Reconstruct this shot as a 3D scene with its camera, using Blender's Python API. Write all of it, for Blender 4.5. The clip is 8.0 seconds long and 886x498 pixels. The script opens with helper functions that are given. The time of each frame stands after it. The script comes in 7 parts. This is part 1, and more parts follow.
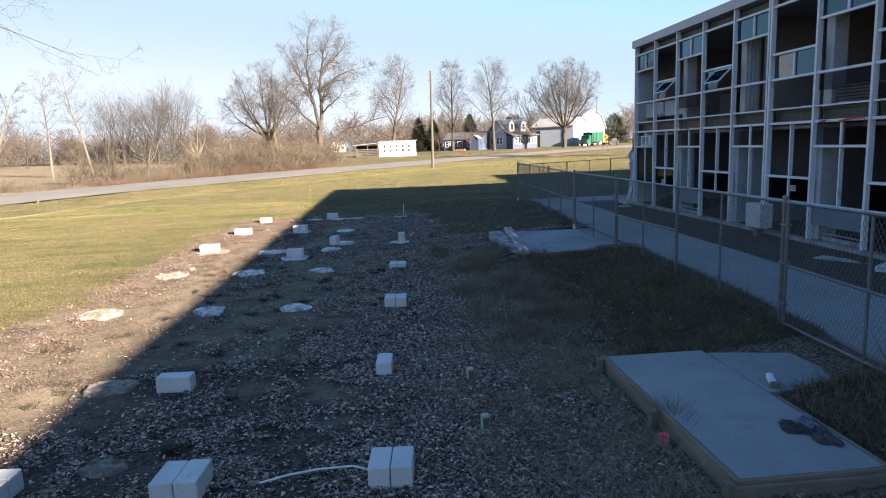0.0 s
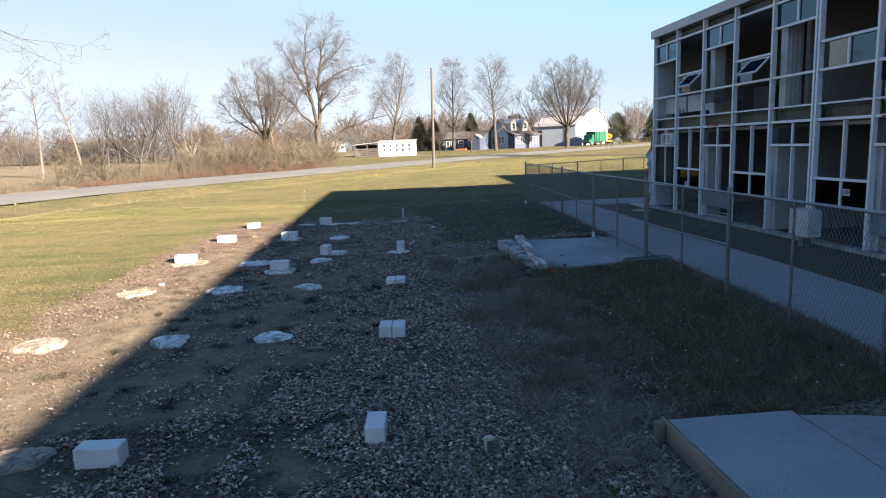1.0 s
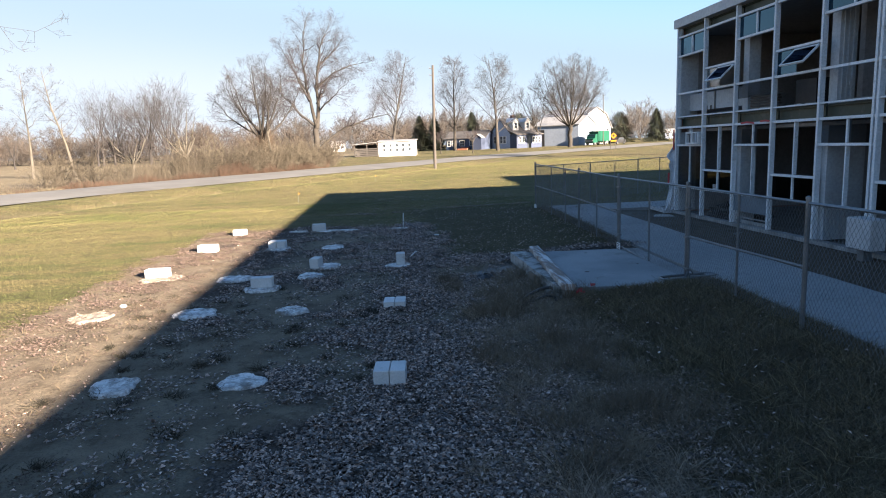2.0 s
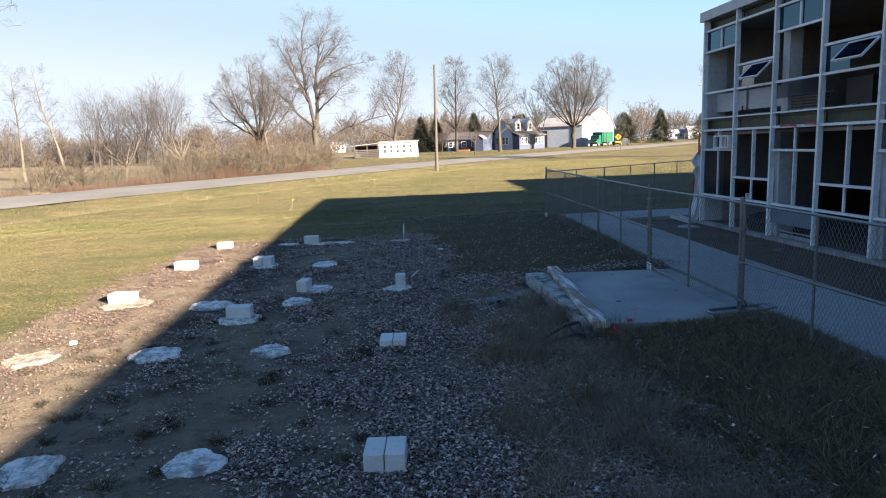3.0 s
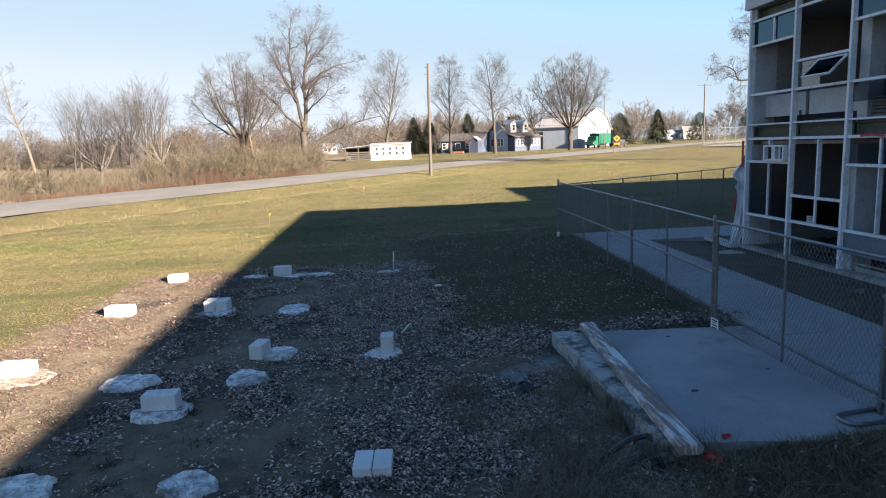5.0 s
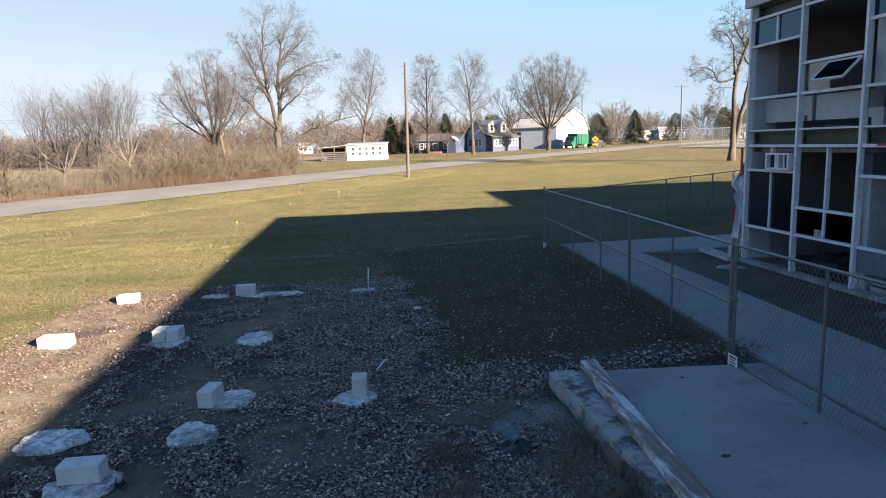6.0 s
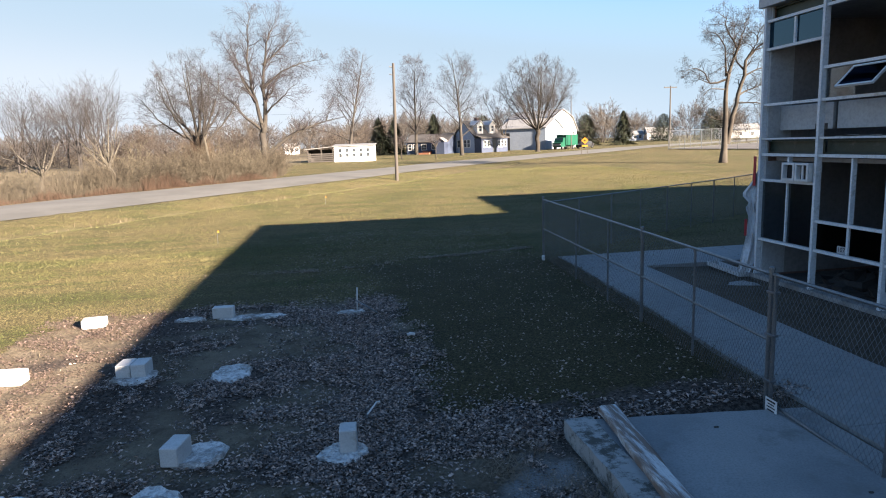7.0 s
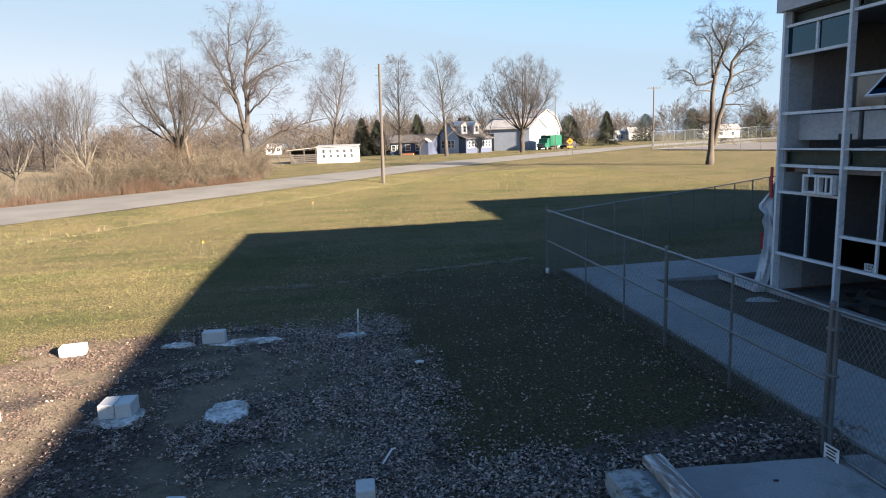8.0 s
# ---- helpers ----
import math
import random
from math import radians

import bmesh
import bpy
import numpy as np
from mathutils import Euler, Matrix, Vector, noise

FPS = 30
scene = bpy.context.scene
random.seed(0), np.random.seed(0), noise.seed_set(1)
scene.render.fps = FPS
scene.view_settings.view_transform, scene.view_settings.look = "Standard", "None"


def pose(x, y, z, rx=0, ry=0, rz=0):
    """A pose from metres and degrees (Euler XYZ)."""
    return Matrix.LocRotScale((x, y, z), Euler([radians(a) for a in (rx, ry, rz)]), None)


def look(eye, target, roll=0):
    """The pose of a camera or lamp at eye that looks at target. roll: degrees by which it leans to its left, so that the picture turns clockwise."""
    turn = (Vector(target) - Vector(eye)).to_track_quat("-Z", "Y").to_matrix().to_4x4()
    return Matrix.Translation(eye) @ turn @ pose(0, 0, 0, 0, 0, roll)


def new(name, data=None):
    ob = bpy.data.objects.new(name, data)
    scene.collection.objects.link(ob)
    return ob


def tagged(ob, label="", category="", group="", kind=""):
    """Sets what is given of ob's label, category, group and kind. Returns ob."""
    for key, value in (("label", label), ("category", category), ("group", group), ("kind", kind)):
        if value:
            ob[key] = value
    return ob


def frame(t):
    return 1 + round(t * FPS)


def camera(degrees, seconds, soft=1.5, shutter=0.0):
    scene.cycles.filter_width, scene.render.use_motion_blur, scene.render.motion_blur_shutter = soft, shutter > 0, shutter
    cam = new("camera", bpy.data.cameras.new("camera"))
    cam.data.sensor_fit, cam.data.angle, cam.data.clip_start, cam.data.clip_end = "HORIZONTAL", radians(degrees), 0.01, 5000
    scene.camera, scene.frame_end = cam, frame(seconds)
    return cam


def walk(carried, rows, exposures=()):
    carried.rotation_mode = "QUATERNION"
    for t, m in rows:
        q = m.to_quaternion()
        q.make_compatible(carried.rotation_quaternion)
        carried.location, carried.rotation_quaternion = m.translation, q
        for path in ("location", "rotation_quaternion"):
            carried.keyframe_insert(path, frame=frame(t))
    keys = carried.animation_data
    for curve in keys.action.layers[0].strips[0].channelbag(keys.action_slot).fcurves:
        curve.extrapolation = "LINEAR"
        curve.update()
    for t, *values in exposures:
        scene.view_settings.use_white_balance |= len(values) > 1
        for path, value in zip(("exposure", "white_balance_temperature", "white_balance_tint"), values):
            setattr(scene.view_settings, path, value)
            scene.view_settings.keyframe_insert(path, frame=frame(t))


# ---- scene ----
cam = camera(69.1, 8.0, 1.05)
PATH = [
    (0, (0.077, 1.305, 2.813), (0.256, 3.271, 2.495), -2.1),
    (0.5, (0.124, 2.253, 2.812), (0.304, 4.219, 2.493), -2.1),
    (1, (0.173, 3.206, 2.787), (0.351, 5.172, 2.468), -2.1),
    (1.5, (0.205, 4.153, 2.764), (0.383, 6.119, 2.444), -2.1),
    (3, (0.321, 6.884, 2.894), (0.495, 8.851, 2.576), -2.1),
    (3.5, (0.361, 7.735, 2.975), (0.54, 9.701, 2.656), -2.1),
    (4, (0.405, 8.533, 3.049), (0.586, 10.499, 2.73), -2.1),
    (4.2, (0.433, 8.846, 3.073), (0.614, 10.812, 2.754), -2.15),
    (5.3, (0.548, 10.406, 3.221), (0.761, 12.369, 2.903), -2.1),
    (5.5, (0.563, 10.672, 3.26), (0.794, 12.633, 2.939), -2.0),
    (6, (0.625, 11.307, 3.337), (0.889, 13.263, 3.014), -2.0),
    (6.5, (0.674, 11.882, 3.417), (0.965, 13.834, 3.093), -2.0),
    (7, (0.645, 12.397, 3.526), (0.946, 14.347, 3.202), -2.0),
    (7.5, (0.534, 12.866, 3.659), (0.845, 14.815, 3.333), -2.0),
    (8, (0.33, 13.298, 3.768), (0.686, 15.238, 3.44), -2.0),
]
walk(cam, [(t, look(eye, target, roll)) for t, eye, target, roll in PATH], [(0, 2.5, 5830, 14), (4, 2.45, 5830, 14), (6.5, 2.34, 5830, 14), (8, 2.34, 5830, 14)])

# ---- light: low winter sun behind the building, clear sky ----
SUN_FROM = Vector((13.02, -14.5, 6.2)).normalized()
world = bpy.data.worlds.new("sky")
scene.world = world
world.use_nodes = True
wn = world.node_tree.nodes
sky = wn.new("ShaderNodeTexSky")
sky.sky_type = "NISHITA"
sky.sun_disc = False
sky.sun_elevation = math.asin(SUN_FROM.z)
sky.sun_rotation = math.atan2(SUN_FROM.x, SUN_FROM.y)
sky.air_density, sky.dust_density, sky.ozone_density = 0.9, 0.25, 2.2
wn["Background"].inputs["Strength"].default_value = 0.0282
# deep blue overhead, pale blue lower down, nearly white with haze at the horizon
tint, level = wn.new("ShaderNodeMix"), wn.new("ShaderNodeRGBToBW")
tint.data_type, tint.blend_type = "RGBA", "MULTIPLY"
tint.inputs[0].default_value, tint.inputs[7].default_value = 1.0, (1.46, 1.78, 1.86, 1)
world.node_tree.links.new(sky.outputs["Color"], tint.inputs[6])
world.node_tree.links.new(sky.outputs["Color"], level.inputs["Color"])
below = tint.outputs[2]
for low, high, colour in ((1.6, 4.2, (4.25, 5.3, 5.72, 1)), (3.9, 6.8, (5.9, 6.3, 6.25, 1))):
    amount, veil = wn.new("ShaderNodeMapRange"), wn.new("ShaderNodeMix")
    amount.interpolation_type, veil.data_type = "SMOOTHSTEP", "RGBA"
    amount.inputs["From Min"].default_value, amount.inputs["From Max"].default_value = low, high
    veil.inputs[7].default_value = colour
    world.node_tree.links.new(level.outputs["Val"], amount.inputs["Value"])
    world.node_tree.links.new(amount.outputs["Result"], veil.inputs[0])
    world.node_tree.links.new(below, veil.inputs[6])
    below = veil.outputs[2]
world.node_tree.links.new(below, wn["Background"].inputs["Color"])
sun_data = bpy.data.lights.new("sun", "SUN")
sun_data.energy, sun_data.angle, sun_data.color = 8.2, radians(0.55), (1.0, 0.785, 0.545)
sun = new("sun", sun_data)
sun.matrix_world = look(SUN_FROM * 60, (0, 0, 0))

# ---- mesh and material helpers ----
class Shape:
    """Collects vertices and faces of one mesh."""

    def __init__(self):
        self.v, self.f = [], []

    def box(self, x0, y0, z0, x1, y1, z1):
        n = len(self.v)
        self.v += [(x, y, z) for z in (z0, z1) for x, y in ((x0, y0), (x1, y0), (x1, y1), (x0, y1))]
        self.f += [(n + 3, n + 2, n + 1, n), (n + 4, n + 5, n + 6, n + 7), (n, n + 1, n + 5, n + 4),
                   (n + 1, n + 2, n + 6, n + 5), (n + 2, n + 3, n + 7, n + 6), (n + 3, n, n + 4, n + 7)]
        return self

    def rbox(self, x0, y0, z0, x1, y1, z1, r):
        """A box whose edges are cut off by r."""
        n = len(self.v)
        rings = [(z0, r), (z0 + r, 0), (z1 - r, 0), (z1, r)]
        for z, i in rings:
            a0, a1, b0, b1, c = x0 + i, x1 - i, y0 + i, y1 - i, r
            self.v += [(a0 + c, b0, z), (a1 - c, b0, z), (a1, b0 + c, z), (a1, b1 - c, z), (a1 - c, b1, z), (a0 + c, b1, z), (a0, b1 - c, z), (a0, b0 + c, z)]
        for k in range(3):
            for j in range(8):
                a, b = n + 8 * k + j, n + 8 * k + (j + 1) % 8
                self.f.append((a, b, b + 8, a + 8))
        self.f.append(tuple(range(n + 7, n - 1, -1)))
        self.f.append(tuple(range(n + 24, n + 32)))
        return self

    def tube(self, pts, radii, sides=6, cap=True):
        n = len(self.v)
        pts = [Vector(p) for p in pts]
        if not isinstance(radii, (list, tuple)):
            radii = [radii] * len(pts)
        for k, p in enumerate(pts):
            d = (pts[min(k + 1, len(pts) - 1)] - pts[max(k - 1, 0)]).normalized()
            a = d.cross(Vector((0, 0, 1)) if abs(d.z) < 0.9 else Vector((1, 0, 0))).normalized()
            b = d.cross(a)
            self.v += [tuple(p + radii[k] * (math.cos(2 * math.pi * j / sides) * a + math.sin(2 * math.pi * j / sides) * b)) for j in range(sides)]
        for k in range(len(pts) - 1):
            for j in range(sides):
                a, b = n + k * sides + j, n + k * sides + (j + 1) % sides
                self.f.append((a, a + sides, b + sides, b))
        if cap:
            self.f.append(tuple(n + j for j in range(sides)))
            self.f.append(tuple(n + (len(pts) - 1) * sides + j for j in range(sides - 1, -1, -1)))
        return self

    def poly(self, pts, z0, z1):
        """An upright prism over the outline pts."""
        n, k = len(self.v), len(pts)
        self.v += [(x, y, z0) for x, y in pts] + [(x, y, z1) for x, y in pts]
        self.f += [(n + j, n + (j + 1) % k, n + k + (j + 1) % k, n + k + j) for j in range(k)]
        self.f += [tuple(range(n + k - 1, n - 1, -1)), tuple(range(n + k, n + 2 * k))]
        return self

    def quad(self, *pts):
        n = len(self.v)
        self.v += [tuple(p) for p in pts]
        self.f.append(tuple(range(n, n + len(pts))))
        return self

    def mesh(self, name, material, smooth=False):
        me = bpy.data.meshes.new(name)
        me.from_pydata(self.v, [], self.f)
        if material:
            me.materials.append(material)
        if smooth:
            me.polygons.foreach_set("use_smooth", [True] * len(me.polygons))
        me.update()
        return me

    def bevelled(self, r, segments=1):
        bm = bmesh.new()
        vs = [bm.verts.new(p) for p in self.v]
        for f in self.f:
            bm.faces.new([vs[i] for i in f])
        bmesh.ops.recalc_face_normals(bm, faces=bm.faces)
        bmesh.ops.bevel(bm, geom=bm.edges[:], offset=r, segments=segments, affect="EDGES")
        bm.verts.index_update()
        self.v = [tuple(v.co) for v in bm.verts]
        self.f = [tuple(v.index for v in f.verts) for f in bm.faces]
        bm.free()
        return self


def base(name, x=0, y=0, z=0, rz=0):
    """An Empty at a thing's base."""
    ob = new(name)
    ob.empty_display_size = 0.2
    ob.matrix_basis = pose(x, y, z, 0, 0, rz)
    return ob


def part(name, shape, material, parent=None, label="", smooth=False):
    ob = new(name, shape.mesh(name, material, smooth))
    if parent:
        ob.parent = parent
    return tagged(ob, label)


def share(name, me, parent=None, m=None):
    """An object of its own on a mesh that alike pieces share."""
    ob = new(name, me)
    if parent:
        ob.parent = parent
    if m:
        ob.matrix_basis = m
    return ob


def arrays(name, verts, faces, material, smooth=False):
    """A mesh from numpy arrays of vertices and of triangles or quads."""
    me = bpy.data.meshes.new(name)
    k = faces.shape[1]
    me.vertices.add(len(verts))
    me.vertices.foreach_set("co", np.asarray(verts, np.float32).ravel())
    me.loops.add(faces.size)
    me.loops.foreach_set("vertex_index", faces.astype(np.int32).ravel())
    me.polygons.add(len(faces))
    me.polygons.foreach_set("loop_start", np.arange(0, faces.size, k, dtype=np.int32))
    me.polygons.foreach_set("use_smooth", np.full(len(faces), smooth))
    me.materials.append(material)
    me.update()
    me.validate()
    return me


class Nodes:
    def __init__(self, name):
        self.m = bpy.data.materials.new(name)
        self.m.use_nodes = True
        self.t = self.m.node_tree
        self.n = self.t.nodes
        self.bsdf = self.n["Principled BSDF"]
        self.pos = self.n.new("ShaderNodeNewGeometry").outputs["Position"]

    def link(self, a, b):
        self.t.links.new(a, b)

    def noise(self, scale, detail=4.0, rough=0.6, vec=None, stretch=None, distortion=0.0):
        nd = self.n.new("ShaderNodeTexNoise")
        nd.inputs["Scale"].default_value, nd.inputs["Detail"].default_value, nd.inputs["Roughness"].default_value = scale, detail, rough
        nd.inputs["Distortion"].default_value = distortion
        vec = vec or self.pos
        if stretch:
            mp = self.n.new("ShaderNodeMapping")
            mp.inputs["Scale"].default_value = stretch
            self.link(vec, mp.inputs["Vector"])
            vec = mp.outputs["Vector"]
        self.link(vec, nd.inputs["Vector"])
        return nd.outputs["Fac"]

    def voronoi(self, scale, out="Color", feature="F1"):
        nd = self.n.new("ShaderNodeTexVoronoi")
        nd.feature = feature
        nd.inputs["Scale"].default_value = scale
        self.link(self.pos, nd.inputs["Vector"])
        return nd.outputs[out]

    def ramp(self, fac, lo, hi, a=(0, 0, 0), b=(1, 1, 1)):
        nd = self.n.new("ShaderNodeMapRange")
        nd.interpolation_type = "SMOOTHSTEP"
        nd.inputs["From Min"].default_value, nd.inputs["From Max"].default_value = lo, hi
        self.link(fac, nd.inputs["Value"])
        return nd.outputs["Result"]

    def mix(self, fac, a, b, mode="MIX"):
        nd = self.n.new("ShaderNodeMix")
        nd.data_type, nd.blend_type = "RGBA", mode
        for value, slot in ((fac, 0), (a, 6), (b, 7)):
            if isinstance(value, bpy.types.NodeSocket):
                self.link(value, nd.inputs[slot])
            elif slot == 0:
                nd.inputs[slot].default_value = value
            else:
                nd.inputs[slot].default_value = (*value, 1)
        return nd.outputs[2]

    def math(self, op, a, b=0.0):
        nd = self.n.new("ShaderNodeMath")
        nd.operation = op
        for value, slot in ((a, 0), (b, 1)):
            if isinstance(value, bpy.types.NodeSocket):
                self.link(value, nd.inputs[slot])
            else:
                nd.inputs[slot].default_value = value
        return nd.outputs[0]

    def attr(self, name):
        nd = self.n.new("ShaderNodeAttribute")
        nd.attribute_name = name
        return nd.outputs["Fac"]

    def random(self):
        return self.n.new("ShaderNodeObjectInfo").outputs["Random"]

    def island(self):
        return self.n["Geometry"].outputs["Random Per Island"]

    def bump(self, height, strength, distance):
        nd = self.n.new("ShaderNodeBump")
        nd.inputs["Strength"].default_value, nd.inputs["Distance"].default_value = strength, distance
        self.link(height, nd.inputs["Height"])
        self.link(nd.outputs["Normal"], self.bsdf.inputs["Normal"])

    def done(self, color, rough=0.8, metal=0.0, spec=0.3):
        for value, key in ((color, "Base Color"), (rough, "Roughness"), (metal, "Metallic"), (spec, "Specular IOR Level")):
            if isinstance(value, bpy.types.NodeSocket):
                self.link(value, self.bsdf.inputs[key])
            else:
                self.bsdf.inputs[key].default_value = (*value, 1) if key == "Base Color" else value
        return self.m


def surface(name, a, b, big=1.5, fine=30.0, rough=0.8, metal=0.0, bump=0.2, depth=0.004, stretch=None, vary=0.0, dirt=None, spec=0.3):
    """A worn surface: patches of two colours at a large and a fine scale, fine relief."""
    k = Nodes(name)
    large, small = k.noise(big, 5, 0.6, stretch=stretch), k.noise(fine, 4, 0.65, stretch=stretch)
    c = k.mix(k.ramp(large, 0.3, 0.7), a, b)
    c = k.mix(k.math("MULTIPLY", k.ramp(small, 0.35, 0.75), 0.45), c, tuple(0.55 * v for v in a))
    if dirt:
        c = k.mix(k.ramp(k.noise(big * 2.3, 6, 0.7), 0.55, 0.72), c, dirt)
    if vary:
        c = k.mix(vary, c, k.mix(k.random(), tuple(0.5 * v for v in a), tuple(min(1, 1.4 * v) for v in b)))
    if bump:
        k.bump(small, bump, depth)
    return k.done(c, rough, metal, spec)


SLAB = surface("slab_concrete", (0.20, 0.206, 0.206), (0.285, 0.285, 0.276), 0.7, 45, 0.85, bump=0.2, dirt=(0.165, 0.163, 0.155))
BLOCK = surface("block_concrete", (0.47, 0.472, 0.46), (0.55, 0.552, 0.535), 3.0, 60, 0.95, bump=0.4, vary=0.12, dirt=(0.36, 0.345, 0.31))
def mortar(name, a, b):
    k = Nodes(name)
    lumps = k.noise(7, 6, 0.75, distortion=0.6)
    c = k.mix(k.ramp(lumps, 0.38, 0.62), a, b)
    c = k.mix(k.ramp(k.noise(2.2, 5, 0.7), 0.50, 0.68), c, (0.17, 0.15, 0.125))
    k.bump(k.math("ADD", lumps, k.noise(40, 4, 0.7)), 0.8, 0.03)
    return k.done(c, 0.95)


PAD = mortar("pad_mortar", (0.30, 0.292, 0.275), (0.72, 0.71, 0.685))
PAD_DIRTY_LIT = mortar("soiled_lit_mortar", (0.12, 0.102, 0.080), (0.31, 0.275, 0.225))
WHITE_METAL = surface("painted_aluminium", (0.57, 0.585, 0.595), (0.67, 0.68, 0.685), 1.2, 25, 0.5, bump=0.05, dirt=(0.355, 0.347, 0.329))
FASCIA = surface("fascia_metal", (0.384, 0.384, 0.384), (0.445, 0.445, 0.438), 0.8, 12, 0.5, bump=0.05)
SPANDREL = surface("green_spandrel", (0.020, 0.034, 0.025), (0.036, 0.052, 0.038), 1.5, 9, 0.45, bump=0.05, dirt=(0.068, 0.068, 0.061))
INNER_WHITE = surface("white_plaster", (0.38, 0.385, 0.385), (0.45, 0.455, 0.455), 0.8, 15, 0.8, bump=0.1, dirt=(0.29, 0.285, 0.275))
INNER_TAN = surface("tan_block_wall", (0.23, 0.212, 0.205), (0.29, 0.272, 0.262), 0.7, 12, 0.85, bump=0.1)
CEILING = surface("stained_ceiling", (0.30, 0.275, 0.26), (0.40, 0.37, 0.35), 0.6, 8, 0.9, bump=0.1)
DARK_FLOOR = surface("debris_floor", (0.068, 0.061, 0.054), (0.122, 0.109, 0.095), 1.2, 12, 0.9, bump=0.3)
ROOFING = surface("roofing", (0.068, 0.068, 0.068), (0.109, 0.109, 0.102), 0.7, 10, 0.9)
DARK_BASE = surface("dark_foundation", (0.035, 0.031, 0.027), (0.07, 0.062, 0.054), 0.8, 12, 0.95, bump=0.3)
BRICK = surface("outer_brick", (0.177, 0.102, 0.075), (0.231, 0.143, 0.109), 0.8, 14, 0.9)
GALV = surface("galvanised_steel", (0.145, 0.158, 0.164), (0.20, 0.206, 0.212), 4, 60, 0.45, metal=0.6, bump=0.05)
WIRE = surface("fence_wire", (0.11, 0.122, 0.13), (0.16, 0.175, 0.185), 4, 60, 0.5, metal=0.5, bump=0.0)
TIMBER = surface("weathered_timber", (0.13, 0.102, 0.075), (0.21, 0.17, 0.125), 1.5, 20, 0.9, bump=0.4, stretch=(1, 1, 6), vary=0.2)
POLE_WOOD = surface("pole_wood", (0.056, 0.049, 0.043), (0.078, 0.071, 0.063), 0.6, 12, 0.9, stretch=(4, 4, 0.4))
BARK = surface("bark", (0.032, 0.028, 0.024), (0.058, 0.052, 0.044), 1.0, 9, 0.95, bump=0.5, depth=0.03)
BARK_PALE = surface("pale_bark", (0.070, 0.063, 0.051), (0.105, 0.096, 0.078), 1.0, 9, 0.95, bump=0.4, depth=0.02)
TWIG = surface("twigs", (0.034, 0.0305, 0.029), (0.050, 0.045, 0.043), 0.3, 4, 0.95, bump=0)
TWIG_RED = surface("reddish_twigs", (0.037, 0.031, 0.032), (0.054, 0.046, 0.047), 0.3, 4, 0.95, bump=0)
BRUSH = surface("brown_brush", (0.048, 0.040, 0.029), (0.084, 0.071, 0.051), 0.25, 3, 0.95, bump=0)
ASPHALT = surface("old_asphalt", (0.095, 0.090, 0.083), (0.129, 0.121, 0.112), 0.25, 5, 0.9, bump=0.1)
BLACK = surface("black_plastic", (0.015, 0.015, 0.017), (0.03, 0.03, 0.03), 4, 40, 0.5, bump=0.05)
WHITE_PAINT = surface("white_paint", (0.58, 0.575, 0.555), (0.66, 0.65, 0.63), 0.5, 6, 0.7, bump=0.02)
RED_TAPE = surface("red_tape", (0.30, 0.022, 0.03), (0.40, 0.035, 0.045), 6, 40, 0.5, bump=0)
CLOTH = surface("white_tarp", (0.516, 0.534, 0.551), (0.620, 0.627, 0.636), 2, 20, 0.7, bump=0.2)


def glass(name, tint, gloss=0.05, sheen=0.05, cast=(1, 1, 1)):
    """A pane: clear or dusty, with the sheen of its angle."""
    m = bpy.data.materials.new(name)
    m.use_nodes = True
    t, n = m.node_tree, m.node_tree.nodes
    n.remove(n["Principled BSDF"])
    clear, shine, both, facing = n.new("ShaderNodeBsdfTransparent"), n.new("ShaderNodeBsdfGlossy"), n.new("ShaderNodeMixShader"), n.new("ShaderNodeLayerWeight")
    power, add = n.new("ShaderNodeMath"), n.new("ShaderNodeMath")
    power.operation, add.operation = "POWER", "ADD"
    power.inputs[1].default_value, add.inputs[1].default_value = 4.0, sheen
    facing.inputs["Blend"].default_value = 0.5
    t.links.new(facing.outputs["Facing"], power.inputs[0])
    t.links.new(power.outputs[0], add.inputs[0])
    clear.inputs["Color"].default_value = (*tint, 1)
    shine.inputs["Roughness"].default_value = gloss
    shine.inputs["Color"].default_value = (*cast, 1)
    t.links.new(add.outputs[0], both.inputs[0])
    t.links.new(clear.outputs[0], both.inputs[1])
    t.links.new(shine.outputs[0], both.inputs[2])
    t.links.new(both.outputs[0], n["Material Output"].inputs["Surface"])
    return m


GLASS = glass("window_glass", (0.84, 0.87, 0.88), 0.03, 0.04)
# the blue of the mirrored sky is put into this pane's gloss colour
GLASS_DARK = glass("sky_blue_glass", (0.04, 0.07, 0.10), 0.03, 0.08, (0.42, 0.74, 1.0))
GLASS_DIM = glass("dusty_glass", (0.62, 0.64, 0.66), 0.06, 0.0, (0.12, 0.14, 0.17))
GLASS_LOW = glass("brown_dusty_glass", (0.22, 0.20, 0.205), 0.05, 0.0, (0.42, 0.42, 0.36))

# ---- the ground ----
RISE_Y = (-50, 10, 18, 26, 32, 45, 70, 90, 108, 126, 160, 250, 4000)
RISE_Z = (0, 0, 0.13, 0.25, 0.31, 0.58, 0.77, 0.92, 1.2, 1.6, 1.85, 2.1, 2.1)
ROAD_NEAR = ((-78, -40), (-38.7, 11.3), (-19.6, 40.1), (-13.7, 47.9), (-9.1, 53.9), (-3.7, 61.2), (2.6, 69.5), (11.3, 81.9), (24.6, 95.5), (43.5, 111.1), (72, 132.5), (150, 178), (420, 330))
ROAD_FAR = ((-88, -38), (-46.4, 15.6), (-24.0, 49.1), (-17.2, 59.7), (-11.7, 66.6), (-4.9, 75.6), (3.0, 85.1), (13.8, 98.0), (29.0, 110.4), (48.2, 124.7), (77, 146), (154, 190), (424, 342))


